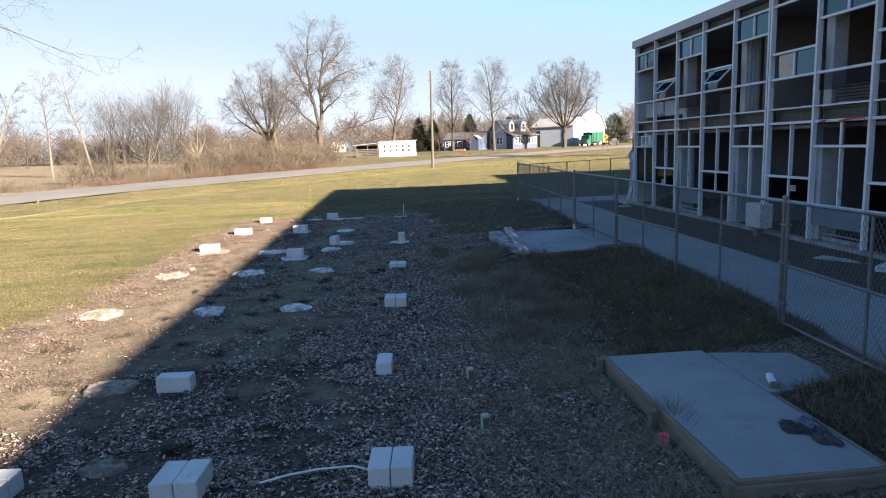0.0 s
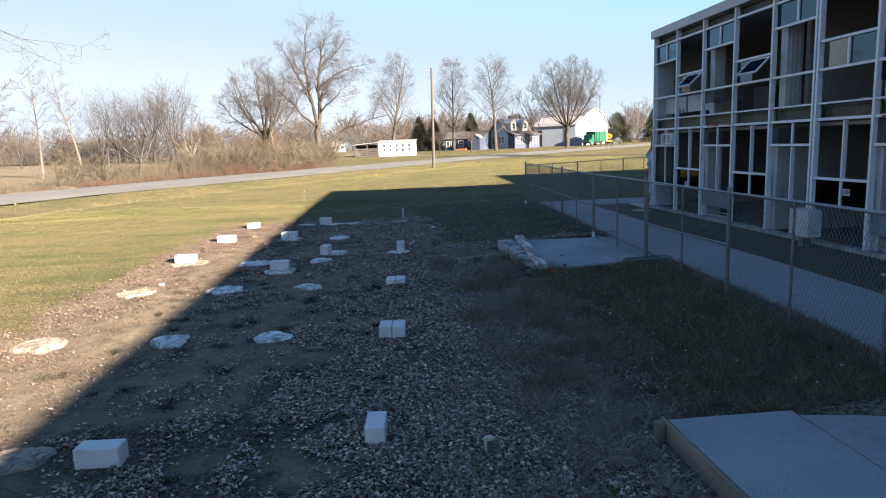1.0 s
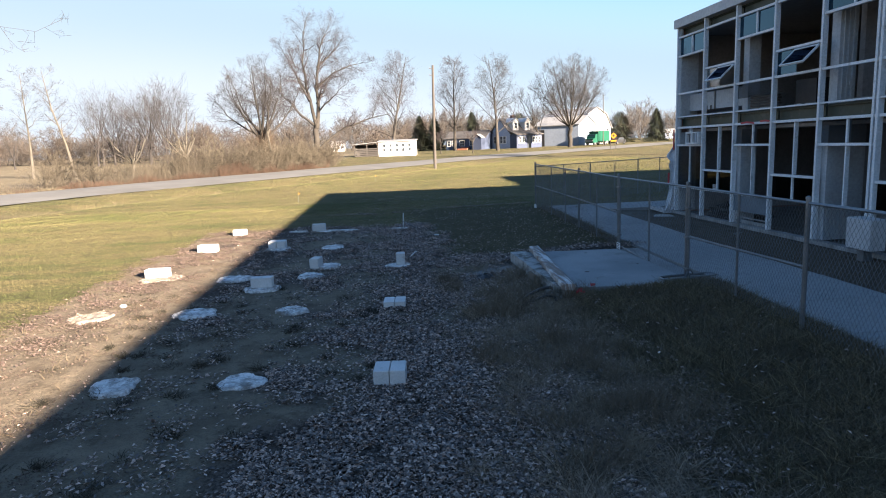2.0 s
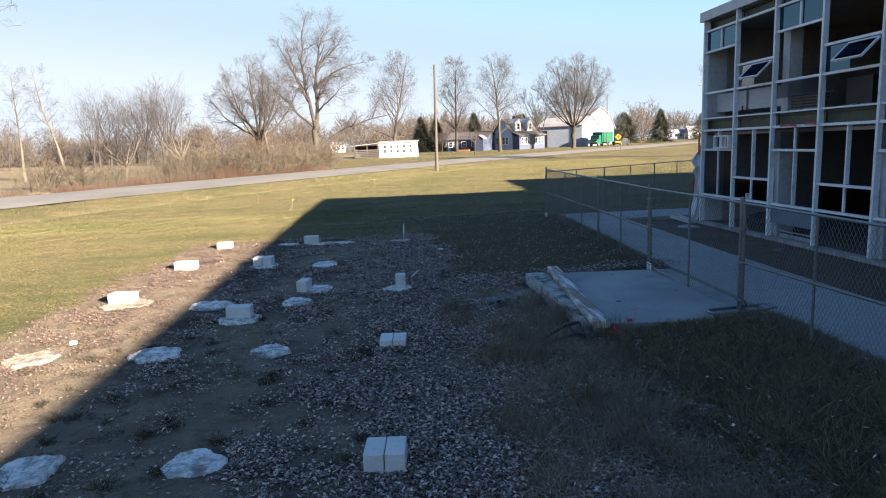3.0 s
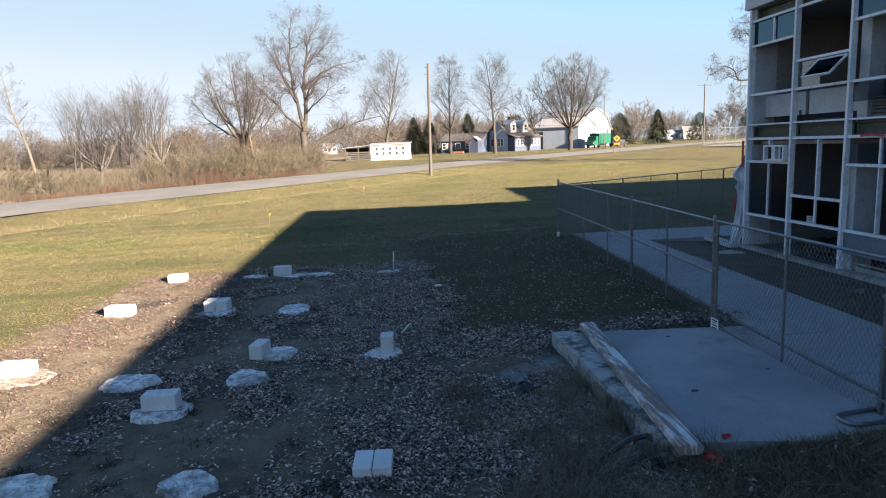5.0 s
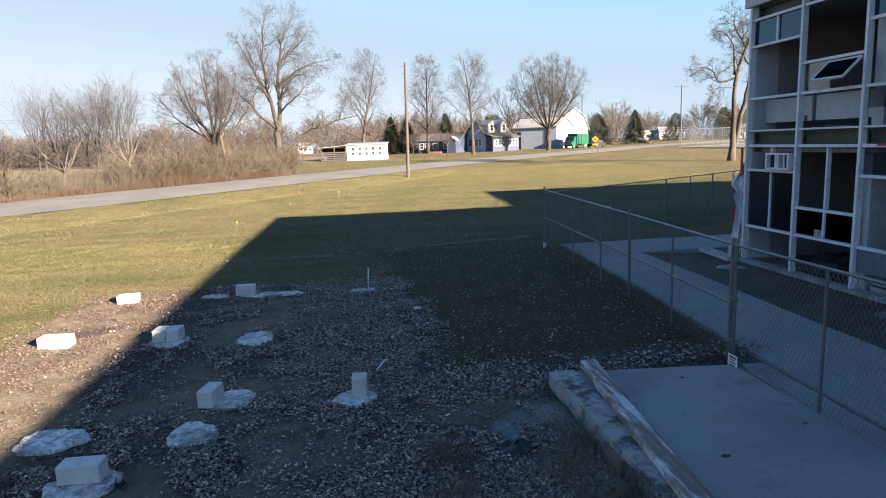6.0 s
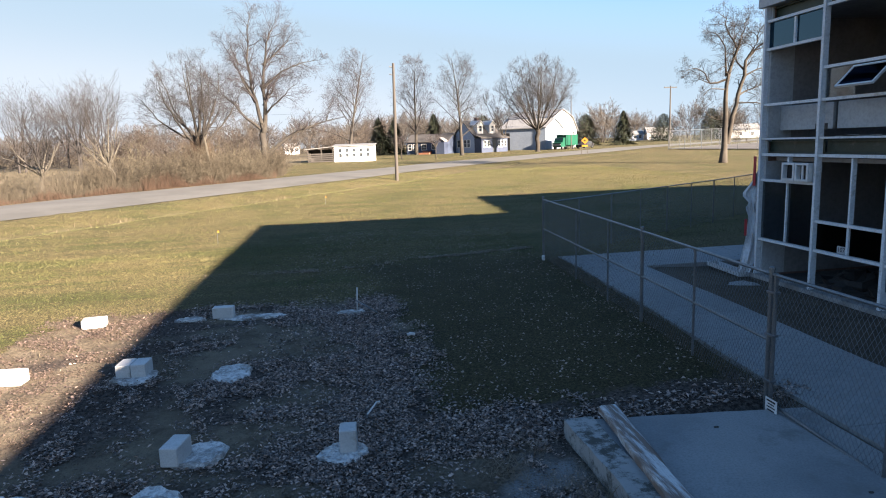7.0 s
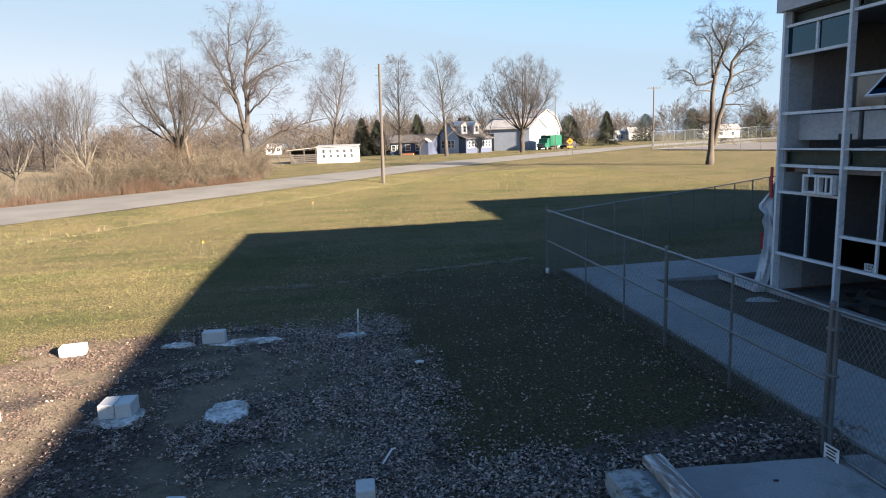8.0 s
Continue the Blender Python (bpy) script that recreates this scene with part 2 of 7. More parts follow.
def rise(y):
    """Height of the land."""
    return np.interp(y, RISE_Y, RISE_Z)


def soft(v, lo, hi):
    u = np.clip((v - lo) / (hi - lo), 0, 1)
    return u * u * (3 - 2 * u)


WALK_Y = (-50, 2, 7.8, 9.2, 11, 14, 19, 24, 29, 34, 45)
WALK_Z = (0.18, 0.18, 0.2, 0.28, 0.34, 0.35, 0.36, 0.34, 0.30, 0.33, 0.58)


def walk_west(y):
    """The sidewalk's edge towards the yard."""
    return np.interp(y, (2, 9, 19, 24, 29.3), (5.5, 5.62, 5.86, 6.2, 6.5))


def land(x, y):
    """The same with the yard rising to the sidewalk beside the school."""
    bank = 0.12 * soft(x, 3.0, 3.4) * np.clip(1.1 - (x - 3.3) / 1.7, 0, 1) * np.exp(-((y - 15.1) / 0.4) ** 2)
    weeds = 0.07 * soft(x, 3.95, 4.15) * soft(y, 3.5, 5) * soft(7.42 - y, 0, 0.25) * soft(5.4 - x, 0, 0.6)
    up = np.interp(y, WALK_Y, WALK_Z) - rise(y)
    slope = soft(x, 1.3, 5.3) * (0.35 + 0.65 * soft(x, 3.0, 5.2)) * soft(45 - y, 0, 10)
    under = 0.15 * soft(x, 3.05, 3.2) * soft(5.75 - x, 0, 0.15) * soft(y, 15.4, 15.6) * soft(18.9 - y, 0, 0.15)
    return rise(y) + up * slope + bank + weeds - under - 0.03 * soft(x, 8.2, 9.4) * soft(29 - y, 0, 2) * soft(12 - x, 0, 1)


def spread(line, steps):
    """A smooth line through the points of a plan."""
    out = []
    p = [Vector((*q, 0)) for q in (line[0], *line, line[-1])]
    for i in range(1, len(p) - 2):
        for s in range(steps):
            u = s / steps
            out.append(0.5 * (2 * p[i] + (p[i + 1] - p[i - 1]) * u + (2 * p[i - 1] - 5 * p[i] + 4 * p[i + 1] - p[i + 2]) * u * u + (3 * p[i] - p[i - 1] - 3 * p[i + 1] + p[i + 2]) * u ** 3))
    return out + [p[-2]]


def away(x, y, line):
    """Distance of places from a line of the plan."""
    best = np.full(x.shape, 1e9)
    for a, b in zip(line[:-1], line[1:]):
        ax, ay, dx, dy = a[0], a[1], b[0] - a[0], b[1] - a[1]
        u = np.clip(((x - ax) * dx + (y - ay) * dy) / (dx * dx + dy * dy), 0, 1)
        best = np.minimum(best, np.hypot(x - ax - u * dx, y - ay - u * dy))
    return best


NEAR_LINE, FAR_LINE = [tuple(p)[:2] for p in spread(ROAD_NEAR, 5)], [tuple(p)[:2] for p in spread(ROAD_FAR, 5)]


def beyond(x, y):
    """How far places lie past the road's near edge (negative: on the lawn's side)."""
    d = away(x, y, NEAR_LINE)
    xs, ys = np.array(NEAR_LINE).T
    return np.where(y > np.interp(x, xs, ys), d, -d)


def ditch(x, y):
    d = beyond(x, y)
    return 0.28 * np.exp(-((d + 5.0) / 1.3) ** 2)


def waves(x, y, size, seed):
    """A smooth random field of the plan, about -1 to 1."""
    r = np.random.RandomState(seed)
    out = 0
    for k in range(9):
        a, w = r.uniform(0, 2 * math.pi), (0.6 + 0.25 * k) * 2 * math.pi / size
        out = out + np.sin(w * (x * math.cos(a) + y * math.sin(a)) + r.uniform(0, 6.3))
    return out / 4.0


def bed(x, y):
    """Where bare soil and leaf litter take the place of lawn, 0 to 1."""
    w = 0.55 * waves(x, y, 3.0, 3) + 0.35 * waves(x, y, 1.1, 4)
    west = soft(x + 5.95 - 0.09 * np.maximum(y - 16, 0) + w * 0.5, -0.5, 0.5)
    north = soft(26.2 + 0.25 * w - y, -0.5, 0.6)
    east = np.maximum(soft(1.6 + w * 0.4 - x, -0.5, 0.4), soft(20.0 + 0.5 * w - y, -0.6, 0.6))
    return west * north * east * soft(walk_west(y) - x, -0.2, 0.2)


def weedy(x, y):
    """Where rough dry grass and weeds stand in the bed."""
    w = waves(x, y, 2.6, 9)
    near = soft(x - 0.9 + 0.6 * w - 0.12 * np.maximum(0, y - 8), -0.6, 0.6) * soft(18.6 - y + 0.5 * w, -0.8, 0.8)
    return near


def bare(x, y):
    """Trodden soil without leaves, carried over the sunlit strip to paint it paler."""
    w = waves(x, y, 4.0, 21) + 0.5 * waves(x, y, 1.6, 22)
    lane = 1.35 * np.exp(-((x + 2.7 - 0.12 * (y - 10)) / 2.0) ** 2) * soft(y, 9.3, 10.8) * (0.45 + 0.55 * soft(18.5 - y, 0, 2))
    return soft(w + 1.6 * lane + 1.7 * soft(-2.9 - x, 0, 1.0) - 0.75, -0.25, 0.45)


def thin_shaded_lawn(x, y):
    """Sparse lawn between the bed and the fence, with its shade painted in."""
    w = 0.6 * waves(x, y, 3.4, 71)
    return 0.85 * soft(x - 1.2 + w, -0.4, 0.6) * soft(30.0 + w - y, -1.5, 1.5) * soft(y, 17, 18.5) * soft(walk_west(y) + 0.1 - x, 0, 0.2)


def straw_y(x):
    """The line of washed-up straw across the lawn."""
    return np.interp(x, (-6, -2.4, -1.0, 0.4, 1.9, 5.3, 7), (29.75, 29.59, 29.56, 29.72, 30.0, 30.86, 31.4))


def ground_sheet():
    fx = np.concatenate([-np.geomspace(3000, 16, 40), np.arange(-15, 10.01, 0.2), np.geomspace(11, 3000, 50)])
    fy = np.concatenate([-np.geomspace(1500, 5, 20), np.arange(-4, 40.01, 0.2), np.arange(40.6, 60, 0.7), np.arange(60, 140, 1.0), np.geomspace(141, 4000, 40)])
    x, y = np.meshgrid(fx, fy)
    z = land(x, y) - ditch(x, y) + 0.018 * waves(x, y, 2.2, 5) * soft(60 - y, 0, 20) + 0.02 * waves(x, y, 9.0, 6) * soft(80 - y, 0, 30)
    z -= 0.09 * soft(beyond(x, y), 0.2, 1.0) * soft(9.0 - away(x, y, FAR_LINE), 0, 1) * soft(9.0 - away(x, y, NEAR_LINE), 0, 1)
    z -= 0.06 * soft(x - walk_west(y), -0.1, 0.1) * soft(30 - y, 0, 1) * soft(24 - x, 0, 1)
    n, m = x.shape
    idx = np.arange(n * m).reshape(n, m)
    faces = np.stack([idx[:-1, :-1], idx[:-1, 1:], idx[1:, 1:], idx[1:, :-1]], -1).reshape(-1, 4)
    k = Nodes("ground_cover")
    big, mid, fine = k.noise(0.25, 4, 0.6), k.noise(1.6, 5, 0.65), k.noise(28, 5, 0.7)
    green = k.mix(k.ramp(mid, 0.35, 0.7), (0.080, 0.106, 0.026), (0.135, 0.155, 0.044))
    straw = k.mix(k.ramp(fine, 0.3, 0.7), (0.195, 0.155, 0.071), (0.29, 0.235, 0.114))
    streak = k.noise(0.6, 6, 0.75, stretch=(0.22, 1.8, 1))
    dry = k.math("ADD", k.ramp(k.math("ADD", k.math("MULTIPLY", big, 0.5), k.math("MULTIPLY", streak, 0.6)), 0.46, 0.60), k.math("MULTIPLY", k.attr("dry"), 0.8))
    lawn = k.mix(dry, green, straw)
    lawn = k.mix(k.ramp(fine, 0.45, 0.66), (0.05, 0.044, 0.02), lawn)
    lawn = k.mix(k.math("MULTIPLY", k.ramp(k.noise(0.9, 6, 0.75, stretch=(0.35, 1.3, 1)), 0.50, 0.68), 0.6), lawn, (0.06, 0.053, 0.024))
    lawn = k.mix(k.math("MULTIPLY", k.ramp(k.noise(5, 6, 0.8), 0.5, 0.66), 0.55), lawn, (0.04, 0.038, 0.016))
    # shade on the lawn by the fence, painted as a darker tone
    lawn = k.mix(k.attr("thin_shaded_lawn"), lawn, k.mix(k.ramp(fine, 0.35, 0.65), (0.020, 0.018, 0.008), (0.066, 0.056, 0.026)))
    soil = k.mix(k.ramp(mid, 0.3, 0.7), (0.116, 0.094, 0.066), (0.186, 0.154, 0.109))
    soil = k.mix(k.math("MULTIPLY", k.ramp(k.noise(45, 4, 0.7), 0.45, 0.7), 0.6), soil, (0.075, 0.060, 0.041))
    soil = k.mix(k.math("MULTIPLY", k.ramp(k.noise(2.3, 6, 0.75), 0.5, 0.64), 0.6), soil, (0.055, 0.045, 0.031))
    litter = k.mix(k.ramp(k.noise(19, 5, 0.75), 0.35, 0.65), (0.018, 0.014, 0.012), (0.12, 0.097, 0.08))
    # bare soil also carries the lit tone of the sunlit strip
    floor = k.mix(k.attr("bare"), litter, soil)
    tangle = k.mix(k.ramp(k.noise(24, 6, 0.75), 0.35, 0.68), (0.022, 0.018, 0.013), (0.25, 0.198, 0.138))
    floor = k.mix(k.attr("weedy"), floor, tangle)
    mask = k.ramp(k.math("ADD", k.attr("bed"), k.math("MULTIPLY", k.math("SUBTRACT", k.noise(5, 5, 0.7), 0.5), 0.9)), 0.35, 0.65)
    c = k.mix(mask, lawn, floor)
    brown = k.mix(k.ramp(k.noise(0.6, 5, 0.7), 0.3, 0.7), (0.118, 0.098, 0.062), (0.178, 0.150, 0.098))
    c = k.mix(k.attr("rough"), c, brown)
    # darker ground beside the wall, among the weeds and along the ditch
    c = k.mix(k.attr("dark_ground"), c, k.mix(k.ramp(fine, 0.35, 0.65), (0.019, 0.015, 0.012), (0.058, 0.046, 0.036)))
    c = k.mix(k.math("MULTIPLY", k.attr("gravel"), k.ramp(k.noise(60, 4, 0.7), 0.3, 0.6)), c, (0.24, 0.245, 0.245))
    k.bump(k.math("ADD", fine, k.math("MULTIPLY", k.noise(9, 4, 0.7), 1.5)), 0.9, 0.035)
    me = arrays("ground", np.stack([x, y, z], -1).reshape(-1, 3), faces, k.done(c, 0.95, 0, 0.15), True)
    d = beyond(x, y)
    far_side = soft(d - 9.5, -0.5, 0.5) * soft(-12 - x + 0.2 * (y - 80), -2, 2)
    rough = np.clip(far_side + 0.7 * np.exp(-((d + 5.2) / 0.8) ** 2) * soft(waves(x, y, 6, 31) + 0.6, -0.3, 0.5) , 0, 1)
    dry_map = 0.25 * np.exp(-((d + 1.5) / 2.0) ** 2) + 0.34 * soft(y - 45, 0, 30) * soft(-d, 0, 5) * (0.6 + 0.4 * waves(x, y, 14, 35)) + 1.6 * np.exp(-((y - straw_y(x)) / 0.2) ** 2) * soft(x, -6, -3) * soft(6.5 - x, 0, 1)
    for key, field in (("bed", np.maximum(bed(x, y), soft(x - 7.4, -0.2, 0.2) * soft(27.8 - y, 0, 0.6) * soft(12 - x, 0, 1))), ("weedy", weedy(x, y)), ("bare", np.maximum(bare(x, y), soft(x - 7.4, -0.2, 0.2) * soft(27.8 - y, 0, 0.6))), ("rough", rough), ("dry", dry_map), ("thin_shaded_lawn", thin_shaded_lawn(x, y)), ("dark_ground", np.maximum(0.6 * soft(x - 7.5, 0, 0.2) * soft(27.8 - y, 0, 0.6) * soft(12 - x, 0, 1), 0.5 * soft(x - 2.9 + 0.4 * waves(x, y, 2.5, 53), -0.3, 0.5) * soft(y, 8.6, 9) * soft(15.6 - y, 0, 0.3) * soft(5.7 - x, 0, 0.2)) + 0.8 * np.exp(-((d + 5.1) / 0.4) ** 2) * soft(waves(x, y, 5, 33) + 0.7, -0.2, 0.5)), ("gravel", soft(1.0 - np.hypot((x - 2.5) / 0.6, (y - 18.0) / 0.8) + 0.3 * waves(x, y, 0.9, 61), 0.0, 0.5))):
        at = me.attributes.new(key, "FLOAT", "POINT")
        at.data.foreach_set("value", np.ascontiguousarray(field, np.float32).ravel())
    return tagged(new("ground", me), "olive lawn with bare soil and leaf litter", "ground", kind="structure")


def road_strip():
    a, b = spread(ROAD_NEAR, 8), spread(ROAD_FAR, 8)
    s, cols = Shape(), 6
    for p, q in zip(a, b):
        for j in range(cols + 1):
            m = p.lerp(q, j / cols)
            s.v.append((m.x, m.y, float(rise(m.y)) + 0.02 + 0.10 * (1 - (2 * j / cols - 1) ** 2)))
    for i in range(len(a) - 1):
        for j in range(cols):
            k = i * (cols + 1) + j
            s.f.append((k, k + cols + 1, k + cols + 2, k + 1))
    k = Nodes("road_surface")
    c = k.mix(k.ramp(k.noise(0.3, 5, 0.7, stretch=(1, 1, 1)), 0.3, 0.7), (0.100, 0.098, 0.090), (0.138, 0.136, 0.126))
    c = k.mix(k.math("MULTIPLY", k.ramp(k.noise(2.2, 6, 0.75), 0.5, 0.75), 0.5), c, (0.115, 0.108, 0.097))
    k.bump(k.noise(30, 3, 0.6), 0.2, 0.01)
    return tagged(part("road", s, k.done(c, 0.9), smooth=True), "grey weathered asphalt country road", "road", kind="structure")


ground_sheet()
road_strip()

# ---- the school building ----
FACE, NORTH, BAY = 9.80, 25.45, 1.71
EDGE = [25.40 - BAY * i for i in range(31)]
BASE, LOW, MID, HIGH, FLOOR, PLATE = 0.36, 1.18, 1.76, 2.49, 3.04, 3.38
SILL2, MID2, HIGH2, HEAD, TOP = 4.10, 4.70, 5.25, 5.83, 6.15
BAYS = 11
SOUTH = EDGE[30]


SILL = surface("dirty_sill", (0.17, 0.16, 0.145), (0.34, 0.335, 0.32), 2.5, 20, 0.8, bump=0.3, dirt=(0.11, 0.095, 0.08))

LOUVRE = surface("rusty_louvres", (0.05, 0.042, 0.036), (0.11, 0.095, 0.082), 3, 25, 0.7, bump=0.2)
BLUE_PANEL = surface("blue_panel", (0.10, 0.135, 0.165), (0.14, 0.18, 0.21), 1.5, 20, 0.4, bump=0.05)
GLASS_SASH = glass("dark_sash_glass", (0.05, 0.06, 0.09), 0.04, 0.02, (0.13, 0.19, 0.36))


def school():
    b = base("school_building", 15, 10, 0)
    b.matrix_basis = Matrix.Identity(4)
    tagged(b, "two-storey derelict school with white curtain wall and missing panes", "building")
    part("roof", Shape().box(FACE - 0.04, SOUTH, TOP + 0.03, 20.7, NORTH + 0.05, TOP + 0.17).box(20.7, 4, TOP + 0.03, 34, 33.4, TOP + 0.2).box(19.9, NORTH + 0.13, TOP + 0.03, 20.698, 33.4, TOP + 0.2), ROOFING, b, "flat dark roof")
    part("fascia", Shape().box(FACE - 0.10, SOUTH, TOP - 0.02, FACE - 0.045, NORTH + 0.12, TOP + 0.24).box(FACE - 0.042, NORTH + 0.055, TOP - 0.02, 20.7, NORTH + 0.12, TOP + 0.24), FASCIA, b, "pale grey metal fascia")
    part("soffit", Shape().box(FACE - 0.042, SOUTH, TOP - 0.02, FACE + 0.25, NORTH + 0.05, TOP + 0.02), FASCIA, b)
    part("foundation", Shape().box(FACE - 0.06, SOUTH, -0.4, FACE + 0.35, NORTH, BASE - 0.07), DARK_BASE, b, "dark concrete foundation")
    part("sill", Shape().box(FACE - 0.075, EDGE[BAYS], BASE - 0.066, FACE + 0.13, NORTH + 0.03, BASE + 0.02), SILL, b, "dirty chipped white sill")
    part("end_wall", Shape().box(FACE + 0.105, NORTH - 0.10, -0.4, 20.7, NORTH - 0.003, TOP + 0.02), BRICK, b, "red-brown brick end wall")
    part("wing_wall", Shape().box(20.72, 4, -0.4, 34, 33.4, TOP).box(19.9, NORTH + 0.13, -0.4, 20.717, 33.4, TOP), BRICK, b, "brick wing set back behind")
    part("south_wall", Shape().box(FACE, SOUTH, -0.4, FACE + 0.2, EDGE[BAYS] - 0.08, TOP - 0.03), BRICK, b)
    part("ground_slab", Shape().box(FACE + 0.355, SOUTH, -0.3, 20.7, NORTH - 0.145, BASE - 0.02), DARK_FLOOR, b, "littered ground floor")
    part("upper_slab", Shape().box(FACE + 0.30, SOUTH, 2.98, 20.7, NORTH - 0.145, PLATE - 0.06), DARK_FLOOR, b, "upper floor slab")
    part("lower_ceiling", Shape().box(FACE + 0.30, SOUTH, 2.90, 20.7, NORTH - 0.145, 2.976), CEILING, b)
    part("upper_ceiling", Shape().box(FACE + 0.26, SOUTH, HEAD + 0.06, 20.7, NORTH - 0.145, HEAD + 0.12), CEILING, b)
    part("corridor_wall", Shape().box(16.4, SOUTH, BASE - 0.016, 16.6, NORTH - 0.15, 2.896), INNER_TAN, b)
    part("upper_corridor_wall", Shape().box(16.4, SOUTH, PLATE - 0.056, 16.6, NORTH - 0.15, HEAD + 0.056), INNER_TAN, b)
    # lining in two tones: pale near the window wall, darker grey farther in
    for z0, z1 in ((BASE + 0.024, 2.896), (PLATE - 0.056, HEAD + 0.056)):
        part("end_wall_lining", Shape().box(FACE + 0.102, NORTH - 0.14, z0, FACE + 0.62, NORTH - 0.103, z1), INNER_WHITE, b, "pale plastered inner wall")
        part("end_wall_lining", Shape().box(FACE + 0.622, NORTH - 0.135, z0, 16.39, NORTH - 0.103, z1), INNER_TAN, b, "darker grey inner wall")
    part("corner_panel", Shape().box(FACE + 0.06, NORTH - 0.14, BASE + 0.026, FACE + 0.101, EDGE[0] - 0.034, TOP - 0.026), INNER_WHITE, b, "pale corner panel")
    # cross walls between the rooms, and white column casings beside the windows
    for i in (4, 8):
        y = EDGE[i]
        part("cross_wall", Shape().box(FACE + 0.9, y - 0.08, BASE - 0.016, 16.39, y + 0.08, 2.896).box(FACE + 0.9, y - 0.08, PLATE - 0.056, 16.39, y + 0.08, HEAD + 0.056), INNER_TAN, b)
    for i in (2, 4, 6, 8):
        y = EDGE[i]
        part("column_casing", Shape().box(FACE + 0.12, y - 0.16, BASE + 0.024, FACE + (1.0 if i == 4 else 0.56), y + 0.1, 2.896), INNER_WHITE, b, "white column casing")
        part("column_casing", Shape().box(FACE + 0.26, y - 0.16, PLATE - 0.056, FACE + (0.66 if i == 4 else 0.58), y + 0.1, HEAD + 0.056), INNER_WHITE, b, "white column casing")
    # mullions, each one piece over both storeys
    me = Shape().box(FACE - 0.045, -0.032, BASE + 0.024, FACE + 0.075, 0.032, TOP - 0.024).mesh("mullion", WHITE_METAL)
    pipe = Shape().box(FACE - 0.03, -0.03, BASE + 0.024, FACE + 0.10, 0.03, TOP - 0.024).mesh("mullion_side", WHITE_METAL)
    for i, y in enumerate(EDGE[: BAYS + 1]):
        share("mullion", me, b, pose(0, y, 0))
        if i == 5:
            share("mullion", pipe, b, pose(0, y + 0.13, 0))
    rails = {}
    for i in range(BAYS):
        y1, y0 = EDGE[i] - 0.034, EDGE[i + 1] + 0.034
        odd = i % 2 == 0
        levels = [(FLOOR, 0.075), (PLATE, 0.045), (SILL2, 0.07), (HEAD, 0.07), (LOW, 0.07)] + ([(HIGH, 0.07), (HIGH2, 0.07)] if odd else [(MID, 0.07), (MID2, 0.07)])
        for z, h in levels:
            key = (round(z, 2), h)
            if key not in rails:
                rails[key] = Shape().box(FACE - 0.015, -BAY / 2 + 0.034, z - h * 0.38, FACE + 0.07, BAY / 2 - 0.034, z + h * 0.4).mesh("rail", WHITE_METAL)
            share("rail", rails[key], b, pose(0, (y0 + y1) / 2, 0))
        bars = [(HIGH2 + 0.035, HEAD - 0.035, 0.05), (HIGH + 0.035, FLOOR - 0.038, 0.05), (LOW + 0.035, HIGH - 0.035, 0.035)] if odd else [(MID + 0.035, FLOOR - 0.038, 0.04), (LOW + 0.035, MID - 0.035, 0.05)] + ([(SILL2 + 0.035, MID2 - 0.035, 0.05)] if i not in (1, 3) else [])
        for z0, z1, w in bars:
            key = ("bar", z0, z1)
            if key not in rails:
                rails[key] = Shape().box(FACE + 0.01, -w / 2, z0, FACE + 0.10, w / 2, z1).mesh("muntin", WHITE_METAL)
            share("muntin", rails[key], b, pose(0, (y0 + y1) / 2, 0))
        # dark green steel beams at the eaves and at the floor line, with flanges
        for z0, z1 in ((HEAD + 0.035, TOP - 0.024), (FLOOR + 0.038, PLATE - 0.023)):
            key = ("sp", z0)
            if key not in rails:
                w = BAY / 2 - 0.034
                rails[key] = Shape().box(FACE + 0.17, -w, z0, FACE + 0.19, w, z1).box(FACE + 0.09, -w, z0, FACE + 0.168, w, z0 + 0.02).box(FACE + 0.09, -w, z1 - 0.05, FACE + 0.168, w, z1 - 0.03).mesh("spandrel", SPANDREL)
            share("spandrel", rails[key], b, pose(0, (y0 + y1) / 2, 0))
        # the glass that is left
        panes = []
        mid = (y0 + y1) / 2
        if odd:
            panes += [(mid + 0.025, y1, HIGH2 + 0.035, HEAD - 0.035, GLASS_DARK), (y0, mid - 0.025, HIGH2 + 0.035, HEAD - 0.035, GLASS_DARK)]
            if i in (2, 4, 6):
                panes += [(mid + 0.025, y1, HIGH + 0.035, FLOOR - 0.04, GLASS_DIM), (y0, mid - 0.025, HIGH + 0.035, FLOOR - 0.04, GLASS_DIM)]
            if i == 0:
                panes += [(mid + 0.02, y1, LOW + 0.035, HIGH - 0.035, GLASS_DIM), (y0, mid - 0.02, LOW + 0.035, HIGH - 0.035, GLASS_DIM)]
            if i in (2, 6):
                panes += [(y0, y1, PLATE + 0.33, SILL2 - 0.035, GLASS_DIM)]
        else:
            panes += [(mid + 0.025, y1, LOW + 0.035, MID - 0.035, GLASS_LOW), (y0, mid - 0.025, LOW + 0.035, MID - 0.035, GLASS_LOW)]
            if i in (1, 3):
                panes += [(mid + 0.10, y1, SILL2 + 0.035, MID2 - 0.035, GLASS if i == 1 else GLASS_DARK)]
            else:
                panes += [(y0, mid - 0.025, SILL2 + 0.035, MID2 - 0.035, GLASS_DARK)]
                panes += [(mid + 0.025, y1 - 0.2, SILL2 + 0.035, MID2 - 0.035, GLASS)]
        for a, c, z0, z1, m in panes:
            ob = part("pane", Shape().box(FACE + 0.05, a, z0, FACE + 0.056, c, z1), m, b)
            ob.visible_shadow = False
